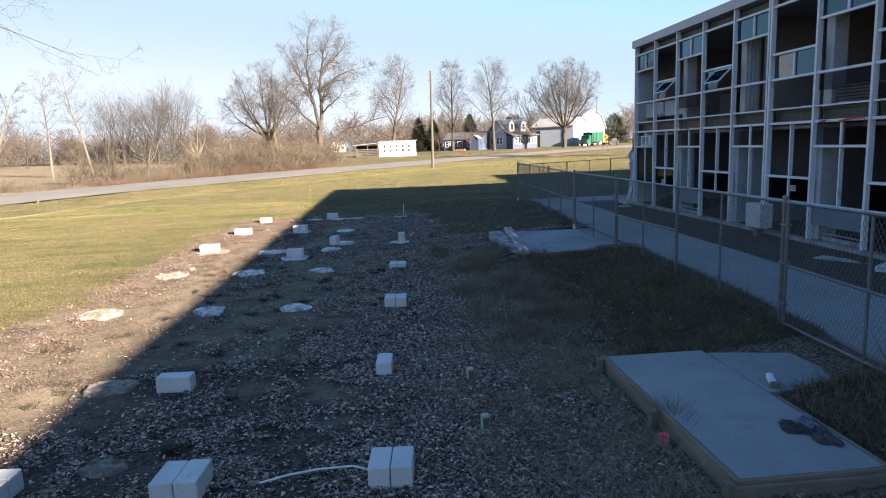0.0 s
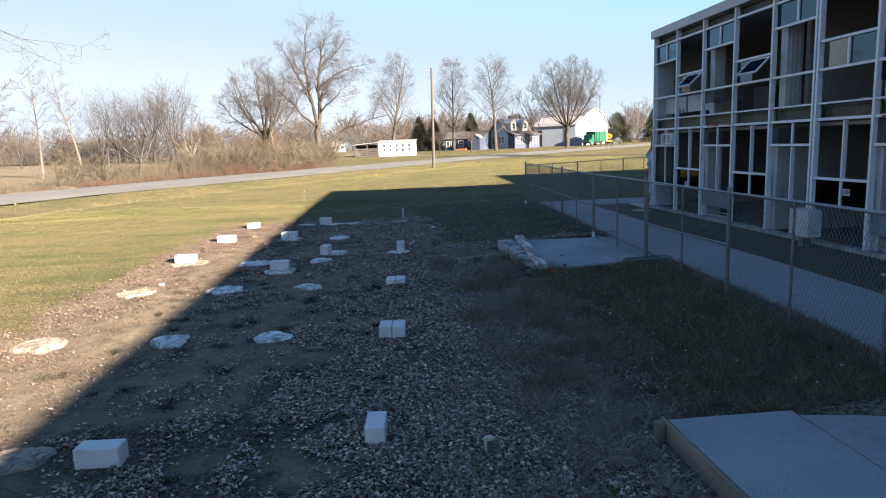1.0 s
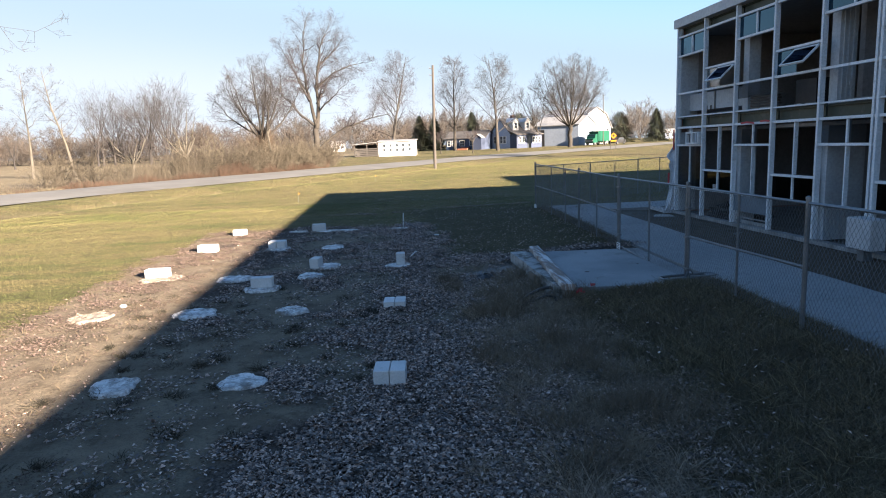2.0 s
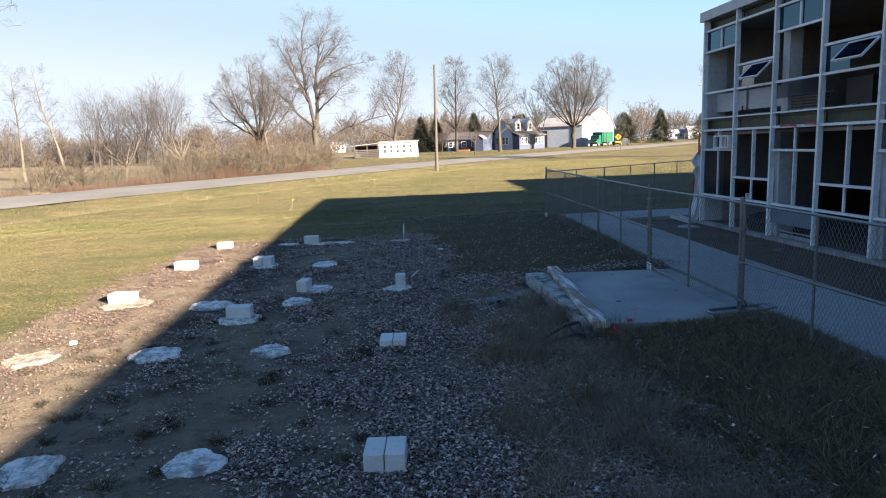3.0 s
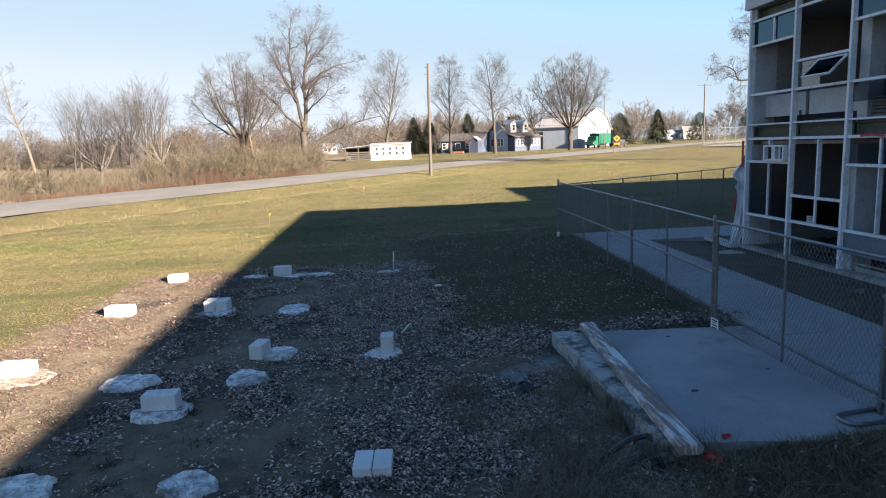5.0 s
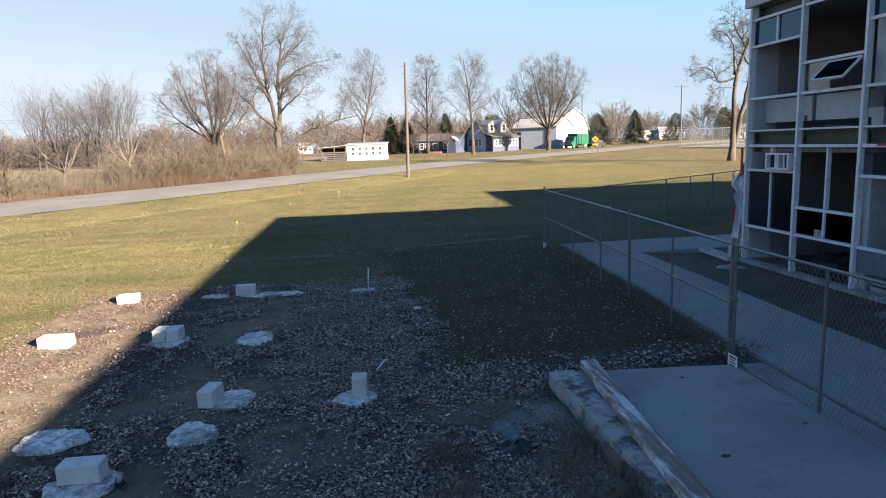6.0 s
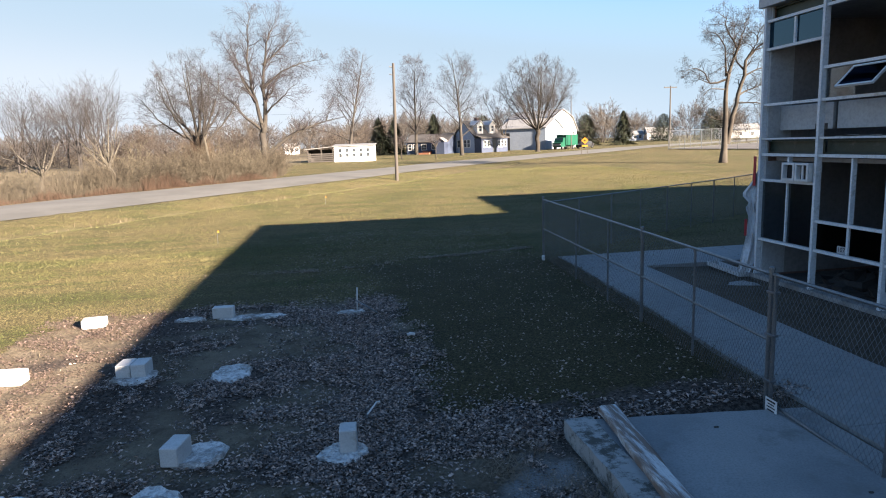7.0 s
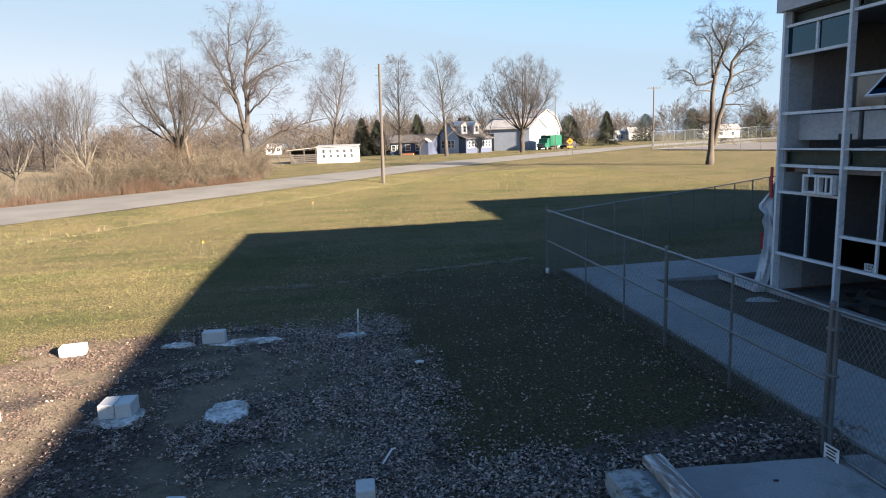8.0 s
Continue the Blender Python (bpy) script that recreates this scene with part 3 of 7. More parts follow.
        # tilted-out hopper sashes
        if i in (1, 3):
            w, h, t = (y1 - mid) + 0.02, MID2 - SILL2 - 0.08, 0.035
            sash = part("hopper_sash", Shape().box(-0.02, 0, -h, 0.02, t, 0).box(-0.02, w - t, -h, 0.02, w, 0).box(-0.02, t, -t, 0.02, w - t, 0).box(-0.02, t, -h, 0.02, w - t, -h + t), WHITE_METAL, b, "white sash tilted open")
            sash.matrix_basis = pose(FACE - 0.04, y0 + 0.02, MID2 - 0.07, 0, 46, 0)
            ob = part("sash_glass", Shape().box(-0.004, t, -h + t, 0.004, w - t, -t), GLASS_SASH, sash)
            ob.visible_shadow = False
    # knee walls behind the upper openings
    for i in (0, 1):
        part("knee_wall", Shape().box(FACE + 0.36, EDGE[i + 1] + 0.1, PLATE + 0.17, FACE + 0.42, EDGE[i] - 0.02, SILL2 - 0.04), INNER_WHITE, b, "white knee wall with outlets")
    for y in (24.2, 23.95):
        part("outlet", Shape().box(FACE + 0.345, y - 0.035, PLATE + 0.16, FACE + 0.357, y + 0.035, PLATE + 0.28), BLACK, b)
    # heaters left standing behind the upper sills
    for i in (2, 6):
        s = Shape()
        for k in range(5):
            s.rbox(FACE + 0.24, EDGE[i + 1] + 0.2, PLATE + 0.03 + 0.066 * k, FACE + 0.32 + 0.03 * (k % 2), EDGE[i] - 0.3, PLATE + 0.085 + 0.066 * k, 0.008)
        part("radiator", s, LOUVRE, b, "dark rusty finned radiator")
        part("radiator_cover", Shape().box(FACE + 0.22, EDGE[i + 1] + 0.18, PLATE + 0.37, FACE + 0.46, EDGE[i] - 0.28, PLATE + 0.40), SILL, b, "grey radiator cover")
        # blue-grey panels under the lower windows
        part("lower_panel", Shape().box(FACE + 0.03, EDGE[i + 1] + 0.04, BASE + 0.36, FACE + 0.05, EDGE[i] - 0.04, LOW - 0.03), BLUE_PANEL, b, "blue-grey panel")
        part("lower_trim", Shape().box(FACE + 0.12, EDGE[i + 1] + 0.2, BASE + 0.03, FACE + 0.16, EDGE[i] - 0.3, BASE + 0.12).box(FACE + 0.12, EDGE[i + 1] + 0.2, BASE + 0.17, FACE + 0.16, EDGE[i] - 0.3, BASE + 0.20), SILL, b)
    part("cabinet_back", Shape().box(FACE + 0.5, EDGE[3] - 0.85, PLATE - 0.05, FACE + 0.95, EDGE[3] - 0.1, SILL2 - 0.1), BLACK, b, "dark cupboard left standing")
    for k in range(3):
        part("casing_rib", Shape().box(FACE + 0.34 + 0.11 * k, EDGE[4] - 0.185, PLATE - 0.05, FACE + 0.365 + 0.11 * k, EDGE[4] - 0.162, HEAD), INNER_WHITE, b)
    part("thermostat", Shape().rbox(FACE + 0.50, EDGE[4] - 0.21, PLATE + 0.34, FACE + 0.58, EDGE[4] - 0.162, PLATE + 0.46, 0.008), FASCIA, b)
    # torn sheeting and broken laths on the upper sills
    r = random.Random(77)
    for i in range(1, 7):
        s = Shape()
        for k in range(4):
            y, w = r.uniform(EDGE[i + 1] + 0.2, EDGE[i] - 0.3), r.uniform(0.1, 0.4)
            s.box(FACE + 0.04 + 0.03 * k, y, PLATE + 0.019 + 0.006 * k, FACE + 0.075 + 0.03 * k, y + w, PLATE + 0.03 + 0.006 * k)
        part("broken_lath", s, SILL, b)
    return b


school()

# ---- sidewalk, slabs, fence and blocks in the yard ----
def at_ground(x, y, dz=0.0):
    return float(land(np.array(float(x)), np.array(float(y)))) + dz


WALK = surface("sidewalk_concrete", (0.215, 0.222, 0.221), (0.27, 0.273, 0.267), 0.5, 14, 0.85, bump=0.15, dirt=(0.215, 0.215, 0.208))


def soil_top(x, y):
    """Height of the uneven soil."""
    a, c = np.array(float(x)), np.array(float(y))
    return float(land(a, c) + 0.018 * waves(a, c, 2.2, 5) + 0.02 * waves(a, c, 9.0, 6))


def sidewalk():
    joints = [1.4 + 1.52 * k for k in range(18)]
    owner = base("sidewalk")
    tagged(owner, "pale grey concrete sidewalk in cast panels", "sidewalk", kind="structure")
    for k, (a, c) in enumerate(zip(joints[:-1], joints[1:])):
        s = Shape()
        for y in (a + 0.004, c - 0.004):
            x0, z = float(walk_west(y)), float(np.interp(y, WALK_Y, WALK_Z)) + 0.03 + 0.003 * (k % 3)
            x1 = x0 + 1.78 - 0.012 * max(0, y - 15)
            s.v += [(x0, y, z - 0.2), (x1, y, z - 0.2), (x1, y, z), (x0, y, z)]
        s.f += [(0, 1, 2, 3), (7, 6, 5, 4), (3, 2, 6, 7), (1, 0, 4, 5), (0, 3, 7, 4), (2, 1, 5, 6)]
        part("panel", s.bevelled(0.006), WALK, owner)
    for a in range(5):
        x0, z = 6.45 + 1.6 * a, 0.325 + 0.003 * (a % 2)
        part("panel", Shape().box(x0 + 0.004, joints[-1] + 0.004, z - 0.2, x0 + 1.596, 29.25, z).bevelled(0.006), WALK, owner)
    return owner


sidewalk()


def outline(pts, wobble, seed):
    """An outline with its straight edges slightly uneven."""
    r = random.Random(seed)
    out = []
    for (x0, y0), (x1, y1) in zip(pts, pts[1:] + pts[:1]):
        n = max(1, int(math.hypot(x1 - x0, y1 - y0) / 0.18))
        for k in range(n):
            u = k / n
            j = 0 if k == 0 else wobble
            out.append((x0 + (x1 - x0) * u + r.uniform(-j, j), y0 + (y1 - y0) * u + r.uniform(-j, j)))
    return out


def ramp_platform():
    b = base("concrete_platform", 3.3, 7.0, 0)
    b.matrix_basis = Matrix.Identity(4)
    tagged(b, "raised concrete ramp platform edged with weathered timber boards", "platform")
    part("deck", Shape().poly(outline([(2.70, 5.68), (3.90, 5.68), (3.90, 8.62), (2.70, 8.62)], 0.006, 1), -0.1, 0.20), SLAB, b, "smooth grey concrete deck")
    part("walkway", Shape().poly(outline([(3.912, 7.22), (5.50, 7.40), (5.50, 8.16), (3.912, 8.50)], 0.01, 2), -0.1, 0.205), SLAB, b)
    for y0, y1, z in ((5.66, 7.12, 0.205), (7.14, 8.70, 0.20)):
        part("edge_board", Shape().box(2.655, y0, z - 0.19, 2.695, y1, z).bevelled(0.006), TIMBER, b, "weathered edge board")
    for y in (5.62, 7.02, 8.56):
        part("timber_post", Shape().box(2.575, y, -0.15, 2.650, y + 0.10, 0.19).bevelled(0.008), TIMBER, b, "square timber post")
    part("front_board", Shape().box(2.62, 5.60, -0.03, 3.94, 5.64, 0.17).bevelled(0.006), TIMBER, b, "weathered front board")
    part("front_board", Shape().box(2.66, 5.645, 0.10, 3.92, 5.676, 0.197).bevelled(0.004), TIMBER, b)
    part("side_board", Shape().box(3.905, 5.66, 0.02, 3.945, 7.1, 0.21).bevelled(0.006), TIMBER, b)
    for x in (2.95, 3.62):
        part("bolt", Shape().tube([(x, 5.598, 0.08), (x, 5.585, 0.08)], 0.018, 8), GALV, b)


ramp_platform()


def kerb_material():
    k = Nodes("mossy_concrete")
    c = k.mix(k.ramp(k.noise(1.2, 5, 0.65), 0.3, 0.7), (0.24, 0.24, 0.228), (0.31, 0.308, 0.292))
    c = k.mix(k.math("MULTIPLY", k.ramp(k.noise(2.2, 6, 0.8), 0.44, 0.58), 0.9), c, (0.045, 0.045, 0.036))
    k.bump(k.noise(25, 5, 0.7), 0.4, 0.012)
    return k.done(c, 0.95)


KERB = kerb_material()


def far_slab():
    b = base("concrete_slab", 4.5, 17, 0)
    b.matrix_basis = Matrix.Identity(4)
    tagged(b, "raised concrete slab with a mossy kerb beside the fence", "slab")
    s = Shape().poly(outline([(3.34, 15.38), (5.66, 15.02), (5.80, 18.72), (3.34, 19.02)], 0.008, 4), -0.15, 0.345)
    s.v = [(x, y, z if z < 0 else 0.345 + 0.02 * (x - 3.34) / 2.4) for x, y, z in s.v]
    part("deck", s, SLAB, b, "smooth grey concrete deck sloping to the walk")
    part("kerb", Shape().poly(outline([(3.06, 15.42), (3.33, 15.36), (3.33, 19.05), (3.0, 19.05)], 0.012, 5), -0.05, 0.37), KERB, b, "concrete kerb with mossy top")
    for x, y, r in ((3.95, 16.55, 0.045), (5.1, 17.0, 0.025), (4.55, 18.5, 0.03)):
        part("stain", Shape().poly([(x + r * math.cos(0.7 * k) * (1 + 0.3 * (k % 2)), y + 0.7 * r * math.sin(0.7 * k)) for k in range(9)], 0.33, 0.3485 + 0.02 * (x - 3.34) / 2.4), DARK_BASE, b, "small dark stain")
    part("broken_face", Shape().poly(outline([(2.99, 16.75), (3.045, 16.75), (3.04, 17.15), (2.98, 17.15)], 0.012, 6), 0.0, 0.30), TIMBER, b)


far_slab()


def plank():
    s = Shape()
    n = 26
    for k in range(n + 1):
        u = k / n
        y = -2.0 + 4.0 * u
        h = 0.004 * math.sin(9 * u)
        w = 0.006 * math.sin(23 * u) + 0.004 * math.sin(61 * u)
        s.v += [(-0.11 + w, y, h), (-0.115 + w, y, 0.075 + h), (-0.085, y, 0.095 + h), (0.07, y, 0.10 + h), (0.105 - w, y, 0.075 + h), (0.10 - w, y, h)]
    for k in range(n):
        for j in range(6):
            a, c = 6 * k + j, 6 * k + (j + 1) % 6
            s.f.append((a, c, c + 6, a + 6))
    s.f += [tuple(range(5, -1, -1)), tuple(range(6 * n, 6 * n + 6))]
    k = Nodes("peeling_plank")
    wear = k.ramp(k.noise(1.1, 6, 0.72, stretch=(5, 0.45, 1)), 0.47, 0.6)
    c = k.mix(wear, (0.17, 0.13, 0.105), (0.52, 0.52, 0.505))
    c = k.mix(k.math("MULTIPLY", k.ramp(k.noise(14, 5, 0.7, stretch=(3, 0.5, 1)), 0.5, 0.7), 0.5), c, (0.16, 0.11, 0.08))
    ob = part("plank", s, k.done(c, 0.8))
    ob.matrix_basis = pose(3.37, 17.1, 0.372, 0, 0, -5.4)
    tagged(ob, "long brown board with peeling white paint on the slab", "plank")


plank()

THICK = (29.2, 22.6, 18.9, 15.6, 12.35, 9.15, 6.0)
THIN = (26.3, 24.25, 20.72, 17.2, 13.93, 10.76, 7.6)
TOP_RAIL = 1.95


def fence_x(y):
    """The line of the fence beside the sidewalk."""
    return float(np.interp(y, (6, 9, 10.75, 15.65, 18.8, 22.6, 26.4, 29.2), (5.2, 5.25, 5.28, 5.40, 5.42, 5.67, 5.88, 6.03)))


def mesh_panel(length, height, step=0.066, r=0.0017):
    """Chain-link wires over a panel in the plane of x and z."""
    s = Shape()

    def wire(x0, z0, x1, z1, y):
        n = len(s.v)
        for x, z in ((x0, z0), (x1, z1)):
            s.v += [(x, y - r, z - r), (x, y + r, z - r), (x, y, z + r * 1.3)]
        s.f += [(n, n + 1, n + 4, n + 3), (n + 1, n + 2, n + 5, n + 4), (n + 2, n, n + 3, n + 5)]

    k = -height
    while k < length:
        x0, x1 = max(k, 0.0), min(k + height, length)
        if x1 - x0 > 0.01:
            wire(x0, x0 - k, x1, x1 - k, 0.0025)
            wire(length - x0, x0 - k, length - x1, x1 - k, -0.0025)
        k += step
    return s


def fence_west():
    b = base("chain_link_fence", 5.5, 18, 0)
    b.matrix_basis = Matrix.Identity(4)
    tagged(b, "galvanised chain-link fence beside the sidewalk", "fence")
    tie = Shape().tube([(0.03 * math.cos(0.9 * k), 0.03 * math.sin(0.9 * k), 0) for k in range(8)], 0.004, 4).mesh("tie", GALV)
    for ys, r, nm in ((THICK, 0.030, "post"), (THIN, 0.018, "thin_post")):
        for y in ys:
            x, z = fence_x(y), at_ground(fence_x(y), y)
            part(nm, Shape().tube([(x, y, z - 0.1), (x, y, TOP_RAIL + (0.03 if r > 0.02 else -0.02))], r, 8), GALV, b)
            if r > 0.02:
                part("cap", Shape().tube([(x, y, TOP_RAIL + 0.03), (x, y, TOP_RAIL + 0.055), (x, y, TOP_RAIL + 0.07)], [r + 0.006, r + 0.004, 0.008], 8), GALV, b)
            for h in (0.3, 0.75, 1.2):
                share("tie", tie, b, pose(x - 0.012, y, z + h))
    for y in (18.9, 15.6, 9.15):
        x, z = fence_x(y), at_ground(fence_x(y), y)
        part("post", Shape().tube([(x, y - 0.075, z - 0.02), (x, y - 0.075, TOP_RAIL)], 0.024, 8), GALV, b)
        for h in (0.3, 0.85, 1.35):
            part("clamp", Shape().box(x - 0.04, y - 0.11, z + h, x + 0.04, y + 0.035, z + h + 0.03).bevelled(0.004), GALV, b)
    for a, c in zip(THICK[1:], THICK[:-1]):
        xa, xc = fence_x(a), fence_x(c)
        za, zc = at_ground(xa, a), at_ground(xc, c)
        ends = [(TOP_RAIL - 0.02, TOP_RAIL - 0.02)] + ([(za + 0.06, zc + 0.06)] if a in (15.6, 6.0) else [])
        if a in (22.6, 18.9, 12.35, 6.0):
            ends.append(((za + TOP_RAIL) / 2, (zc + TOP_RAIL) / 2))
        for ha, hc in ends:
            part("rail", Shape().tube([(xa, a, ha), (xc, c, hc)], 0.020, 6), GALV, b)
        s = mesh_panel(c - a, 1.0)
        s.v = [(xa + (xc - xa) * x / (c - a) - 0.03 + y, a + x, (1 - z) * (za + (zc - za) * x / (c - a) + 0.05) + z * (TOP_RAIL - 0.01)) for x, y, z in s.v]
        part("wire_mesh", s, WIRE, b, "diamond wire mesh")


TALL = 1.56


def fence_north():
    b = base("chain_link_fence", 12, 35, 0)
    b.matrix_basis = Matrix.Identity(4)
    tagged(b, "galvanised chain-link fence crossing the lawn", "fence")
    p0, p1 = Vector((6.03, 29.2, 0)), Vector((26.0, 41.2, 0))
    length = (p1 - p0).length
    d = (p1 - p0) / length
    n = 15
    for k in range(1, n + 1):
        p = p0 + d * (length * k / n)
        z = at_ground(p.x, p.y)
        part("post", Shape().tube([(p.x, p.y, z - 0.1), (p.x, p.y, z + TALL)], 0.027 if k % 2 == 0 else 0.018, 8), GALV, b)
    for k in range(n):
        a, c = p0 + d * (length * k / n), p0 + d * (length * (k + 1) / n)
        za, zc = at_ground(a.x, a.y), at_ground(c.x, c.y)
        part("rail", Shape().tube([(a.x, a.y, za + TALL - 0.02), (c.x, c.y, zc + TALL - 0.02)], 0.019, 6), GALV, b)
        s = mesh_panel(length / n, TALL - 0.08)
        s.v = [(a.x + d.x * x - d.y * y, a.y + d.y * x + d.x * y, za + (zc - za) * x * n / length + 0.05 + z) for x, y, z in s.v]
        part("wire_mesh", s, WIRE, b, "diamond wire mesh")


fence_west()
fence_north()


def fence_foot(x, y):
    """A flat loop of bent tube under a fence panel, with a socket for the post."""
    z = 0.345 + 0.02 * (x - 3.34) / 2.4
    b = base("fence_foot", x, y, z, 8)
    tagged(b, "bent steel tube foot of a fence panel on the slab", "fence foot")
    pts = []
    for k in range(21):
        a = 2 * math.pi * k / 20
        cx, sy = math.cos(a), math.sin(a)
        pts.append((0.52 * math.copysign(abs(cx) ** 0.35, cx), 0.13 * math.copysign(abs(sy) ** 0.5, sy), 0.024))
    part("loop", Shape().tube(pts, 0.022, 6, False), GALV, b)
    part("socket", Shape().tube([(0.02, -0.13, 0.024), (0.02, 0.13, 0.024)], 0.022, 6), GALV, b)
    part("brace", Shape().tube([(-0.16, -0.12, 0.03), (0.02, 0.0, 0.16), (0.18, 0.12, 0.03)], 0.012, 6), GALV, b)


fence_foot(5.42, 15.55)


# concrete blocks: width along x, depth along y, height, hand-placed on the footings
def block(x, y, z, w, d, h, rz, label, split="", seed=0):
    b = base("concrete_block", x, y, z, rz)
    tagged(b, label, "concrete block", "foundation blocks")
    r = random.Random(seed)
    if split == "x":
        for k in (-1, 1):
            part("half", Shape().rbox(min(0, k * w / 2) + 0.004, -d / 2, 0, max(0, k * w / 2) - 0.004, d / 2, h + r.uniform(-0.004, 0.004), 0.008), BLOCK, b)
    elif split == "y":
        for k in (-1, 1):
            part("half", Shape().rbox(-w / 2, min(0, k * d / 2) + 0.004, 0, w / 2, max(0, k * d / 2) - 0.004, h + r.uniform(-0.004, 0.004), 0.008), BLOCK, b)
    else:
        part("body", Shape().rbox(-w / 2, -d / 2, 0, w / 2, d / 2, h, 0.01), BLOCK, b)


PAIR = "pair of pale concrete blocks laid side by side on soil"
SINGLE = "single pale concrete block on bare soil"
ONPAD = "pale concrete block standing on a mortar footing"
SUNNY = "sunlit pale concrete block at the edge of the lawn"
for k, (x, y, dz, w, d, h, rz, label, split) in enumerate((
        (-3.36, 6.66, 0, 0.40, 0.40, 0.2, -4, PAIR, "y"), (-1.73, 6.56, 0, 0.40, 0.40, 0.2, -4, PAIR, "x"), (0.04, 6.49, 0, 0.38, 0.38, 0.2, -5, PAIR, "x"),
        (-2.53, 9.05, 0, 0.41, 0.20, 0.2, -3, SINGLE, ""), (0.0, 9.08, 0, 0.19, 0.38, 0.2, -4, SINGLE, ""), (0.22, 12.39, 0, 0.38, 0.36, 0.2, -5, PAIR, "x"),
        (0.35, 15.90, 0, 0.38, 0.38, 0.12, -4, PAIR, "x"), (-4.74, 19.42, 0, 0.48, 0.26, 0.20, -4, SUNNY, ""), (-4.47, 22.55, 0, 0.5, 0.26, 0.2, -5, SUNNY, ""),
        (-4.24, 25.45, 0, 0.42, 0.28, 0.18, 8, SUNNY, ""), (-2.62, 22.4, 0.05, 0.44, 0.34, 0.2, -3, ONPAD, "x"), (-2.2, 17.72, 0.06, 0.41, 0.22, 0.2, -2, ONPAD, ""),
        (-1.32, 19.42, 0.05, 0.20, 0.36, 0.22, -12, ONPAD, ""), (0.56, 19.28, 0.04, 0.19, 0.24, 0.27, -3, ONPAD, ""), (-1.8, 25.35, 0.04, 0.40, 0.20, 0.22, -3, ONPAD, ""))):
    block(x, y, soil_top(x, y) + dz * 0.6 - 0.01, w, d, h, rz, label, split, k)


def footing(x, y, rx, ry, label="rough mortar footing pad flush with the soil", seed=0):
    r = random.Random(seed + 40)
    n, s = 44, Shape()
    rx, ry = 0.92 * rx, 0.92 * ry
    z = soil_top(x, y) + 0.006
    wob = [1 + r.uniform(-0.3, 0.3) for _ in range(n)]
    for _ in range(3):
        wob = [(wob[k - 1] + 2 * wob[k] + wob[(k + 1) % n]) / 4 for k in range(n)]
    wob = [w + r.uniform(-0.05, 0.05) for w in wob]
    for f, h in ((1.05, -0.04), (0.99, 0.012), (0.91, 0.034), (0.78, 0.016), (0.5, 0.024), (0.0, 0.020)):
        for k in range(n):
            a = 2 * math.pi * k / n
            s.v.append((x + rx * f * wob[k] * math.cos(a), y + ry * f * wob[k] * math.sin(a), z + h + r.uniform(-0.006, 0.008) * (f > 0)))
    for q in range(5):
        for k in range(n):
            a, c = q * n + k, q * n + (k + 1) % n
            s.f.append((a, c, c + n, a + n))
    # first two pads lie in sun: the soiled tone darkens them against it
    ob = part("footing", s, PAD_DIRTY_LIT if seed in (0, 1) or seed >= 16 else PAD)
    tagged(ob, label, "footing", "footings")


FOOTINGS = ((-4.98, 12.92, 0.38, 0.36), (-4.76, 16.15, 0.40, 0.32), (-3.1, 12.83, 0.31, 0.32), (-3.02, 16.02, 0.38, 0.32), (-1.58, 12.73, 0.32, 0.3),
                                    (-1.38, 15.87, 0.31, 0.28), (-2.95, 18.75, 0.42, 0.36), (-1.35, 18.58, 0.30, 0.34), (-1.1, 19.5, 0.36, 0.30), (-2.43, 25.33, 0.30, 0.16),
                                    (-1.2, 25.25, 0.66, 0.2), (-1.14, 22.12, 0.33, 0.36), (0.68, 25.08, 0.31, 0.18), (0.48, 19.2, 0.30, 0.26), (-2.6, 22.28, 0.36, 0.34),
                                    (-2.2, 17.65, 0.38, 0.32), (-2.6, 7.07, 0.22, 0.18), (-3.35, 9.2, 0.35, 0.25), (-4.6, 19.2, 0.5, 0.4))
for k, (x, y, rx, ry) in enumerate(FOOTINGS):
    footing(x, y, rx, ry, seed=k)

# ---- trees ----
def tubes(paths, radii, sides):
    """Tapered tubes over many paths at once: paths (n, k, 3), radii (n, k)."""
    n, k, _ = paths.shape
    d = np.gradient(paths, axis=1)
    d /= np.linalg.norm(d, axis=2, keepdims=True) + 1e-9
    ref = np.where(np.abs(d[..., 2:3]) < 0.9, np.array([0, 0, 1.0]), np.array([1.0, 0, 0]))
    a = np.cross(d, ref)
    a /= np.linalg.norm(a, axis=2, keepdims=True) + 1e-9
    b = np.cross(d, a)
    t = 2 * np.pi * np.arange(sides) / sides
    ring = paths[:, :, None] + radii[:, :, None, None] * (np.cos(t)[:, None] * a[:, :, None] + np.sin(t)[:, None] * b[:, :, None])
    idx = np.arange(n * k * sides).reshape(n, k, sides)
    nxt = np.roll(idx, -1, axis=2)
    faces = np.stack([idx[:, :-1], idx[:, 1:], nxt[:, 1:], nxt[:, :-1]], -1).reshape(-1, 4)
    return ring.reshape(-1, 3), faces


def joined(groups):
    vs, fs, n = [], [], 0
    for v, f in groups:
        vs.append(v)
        fs.append(f + n)
        n += len(v)
    return np.concatenate(vs), np.concatenate(fs)


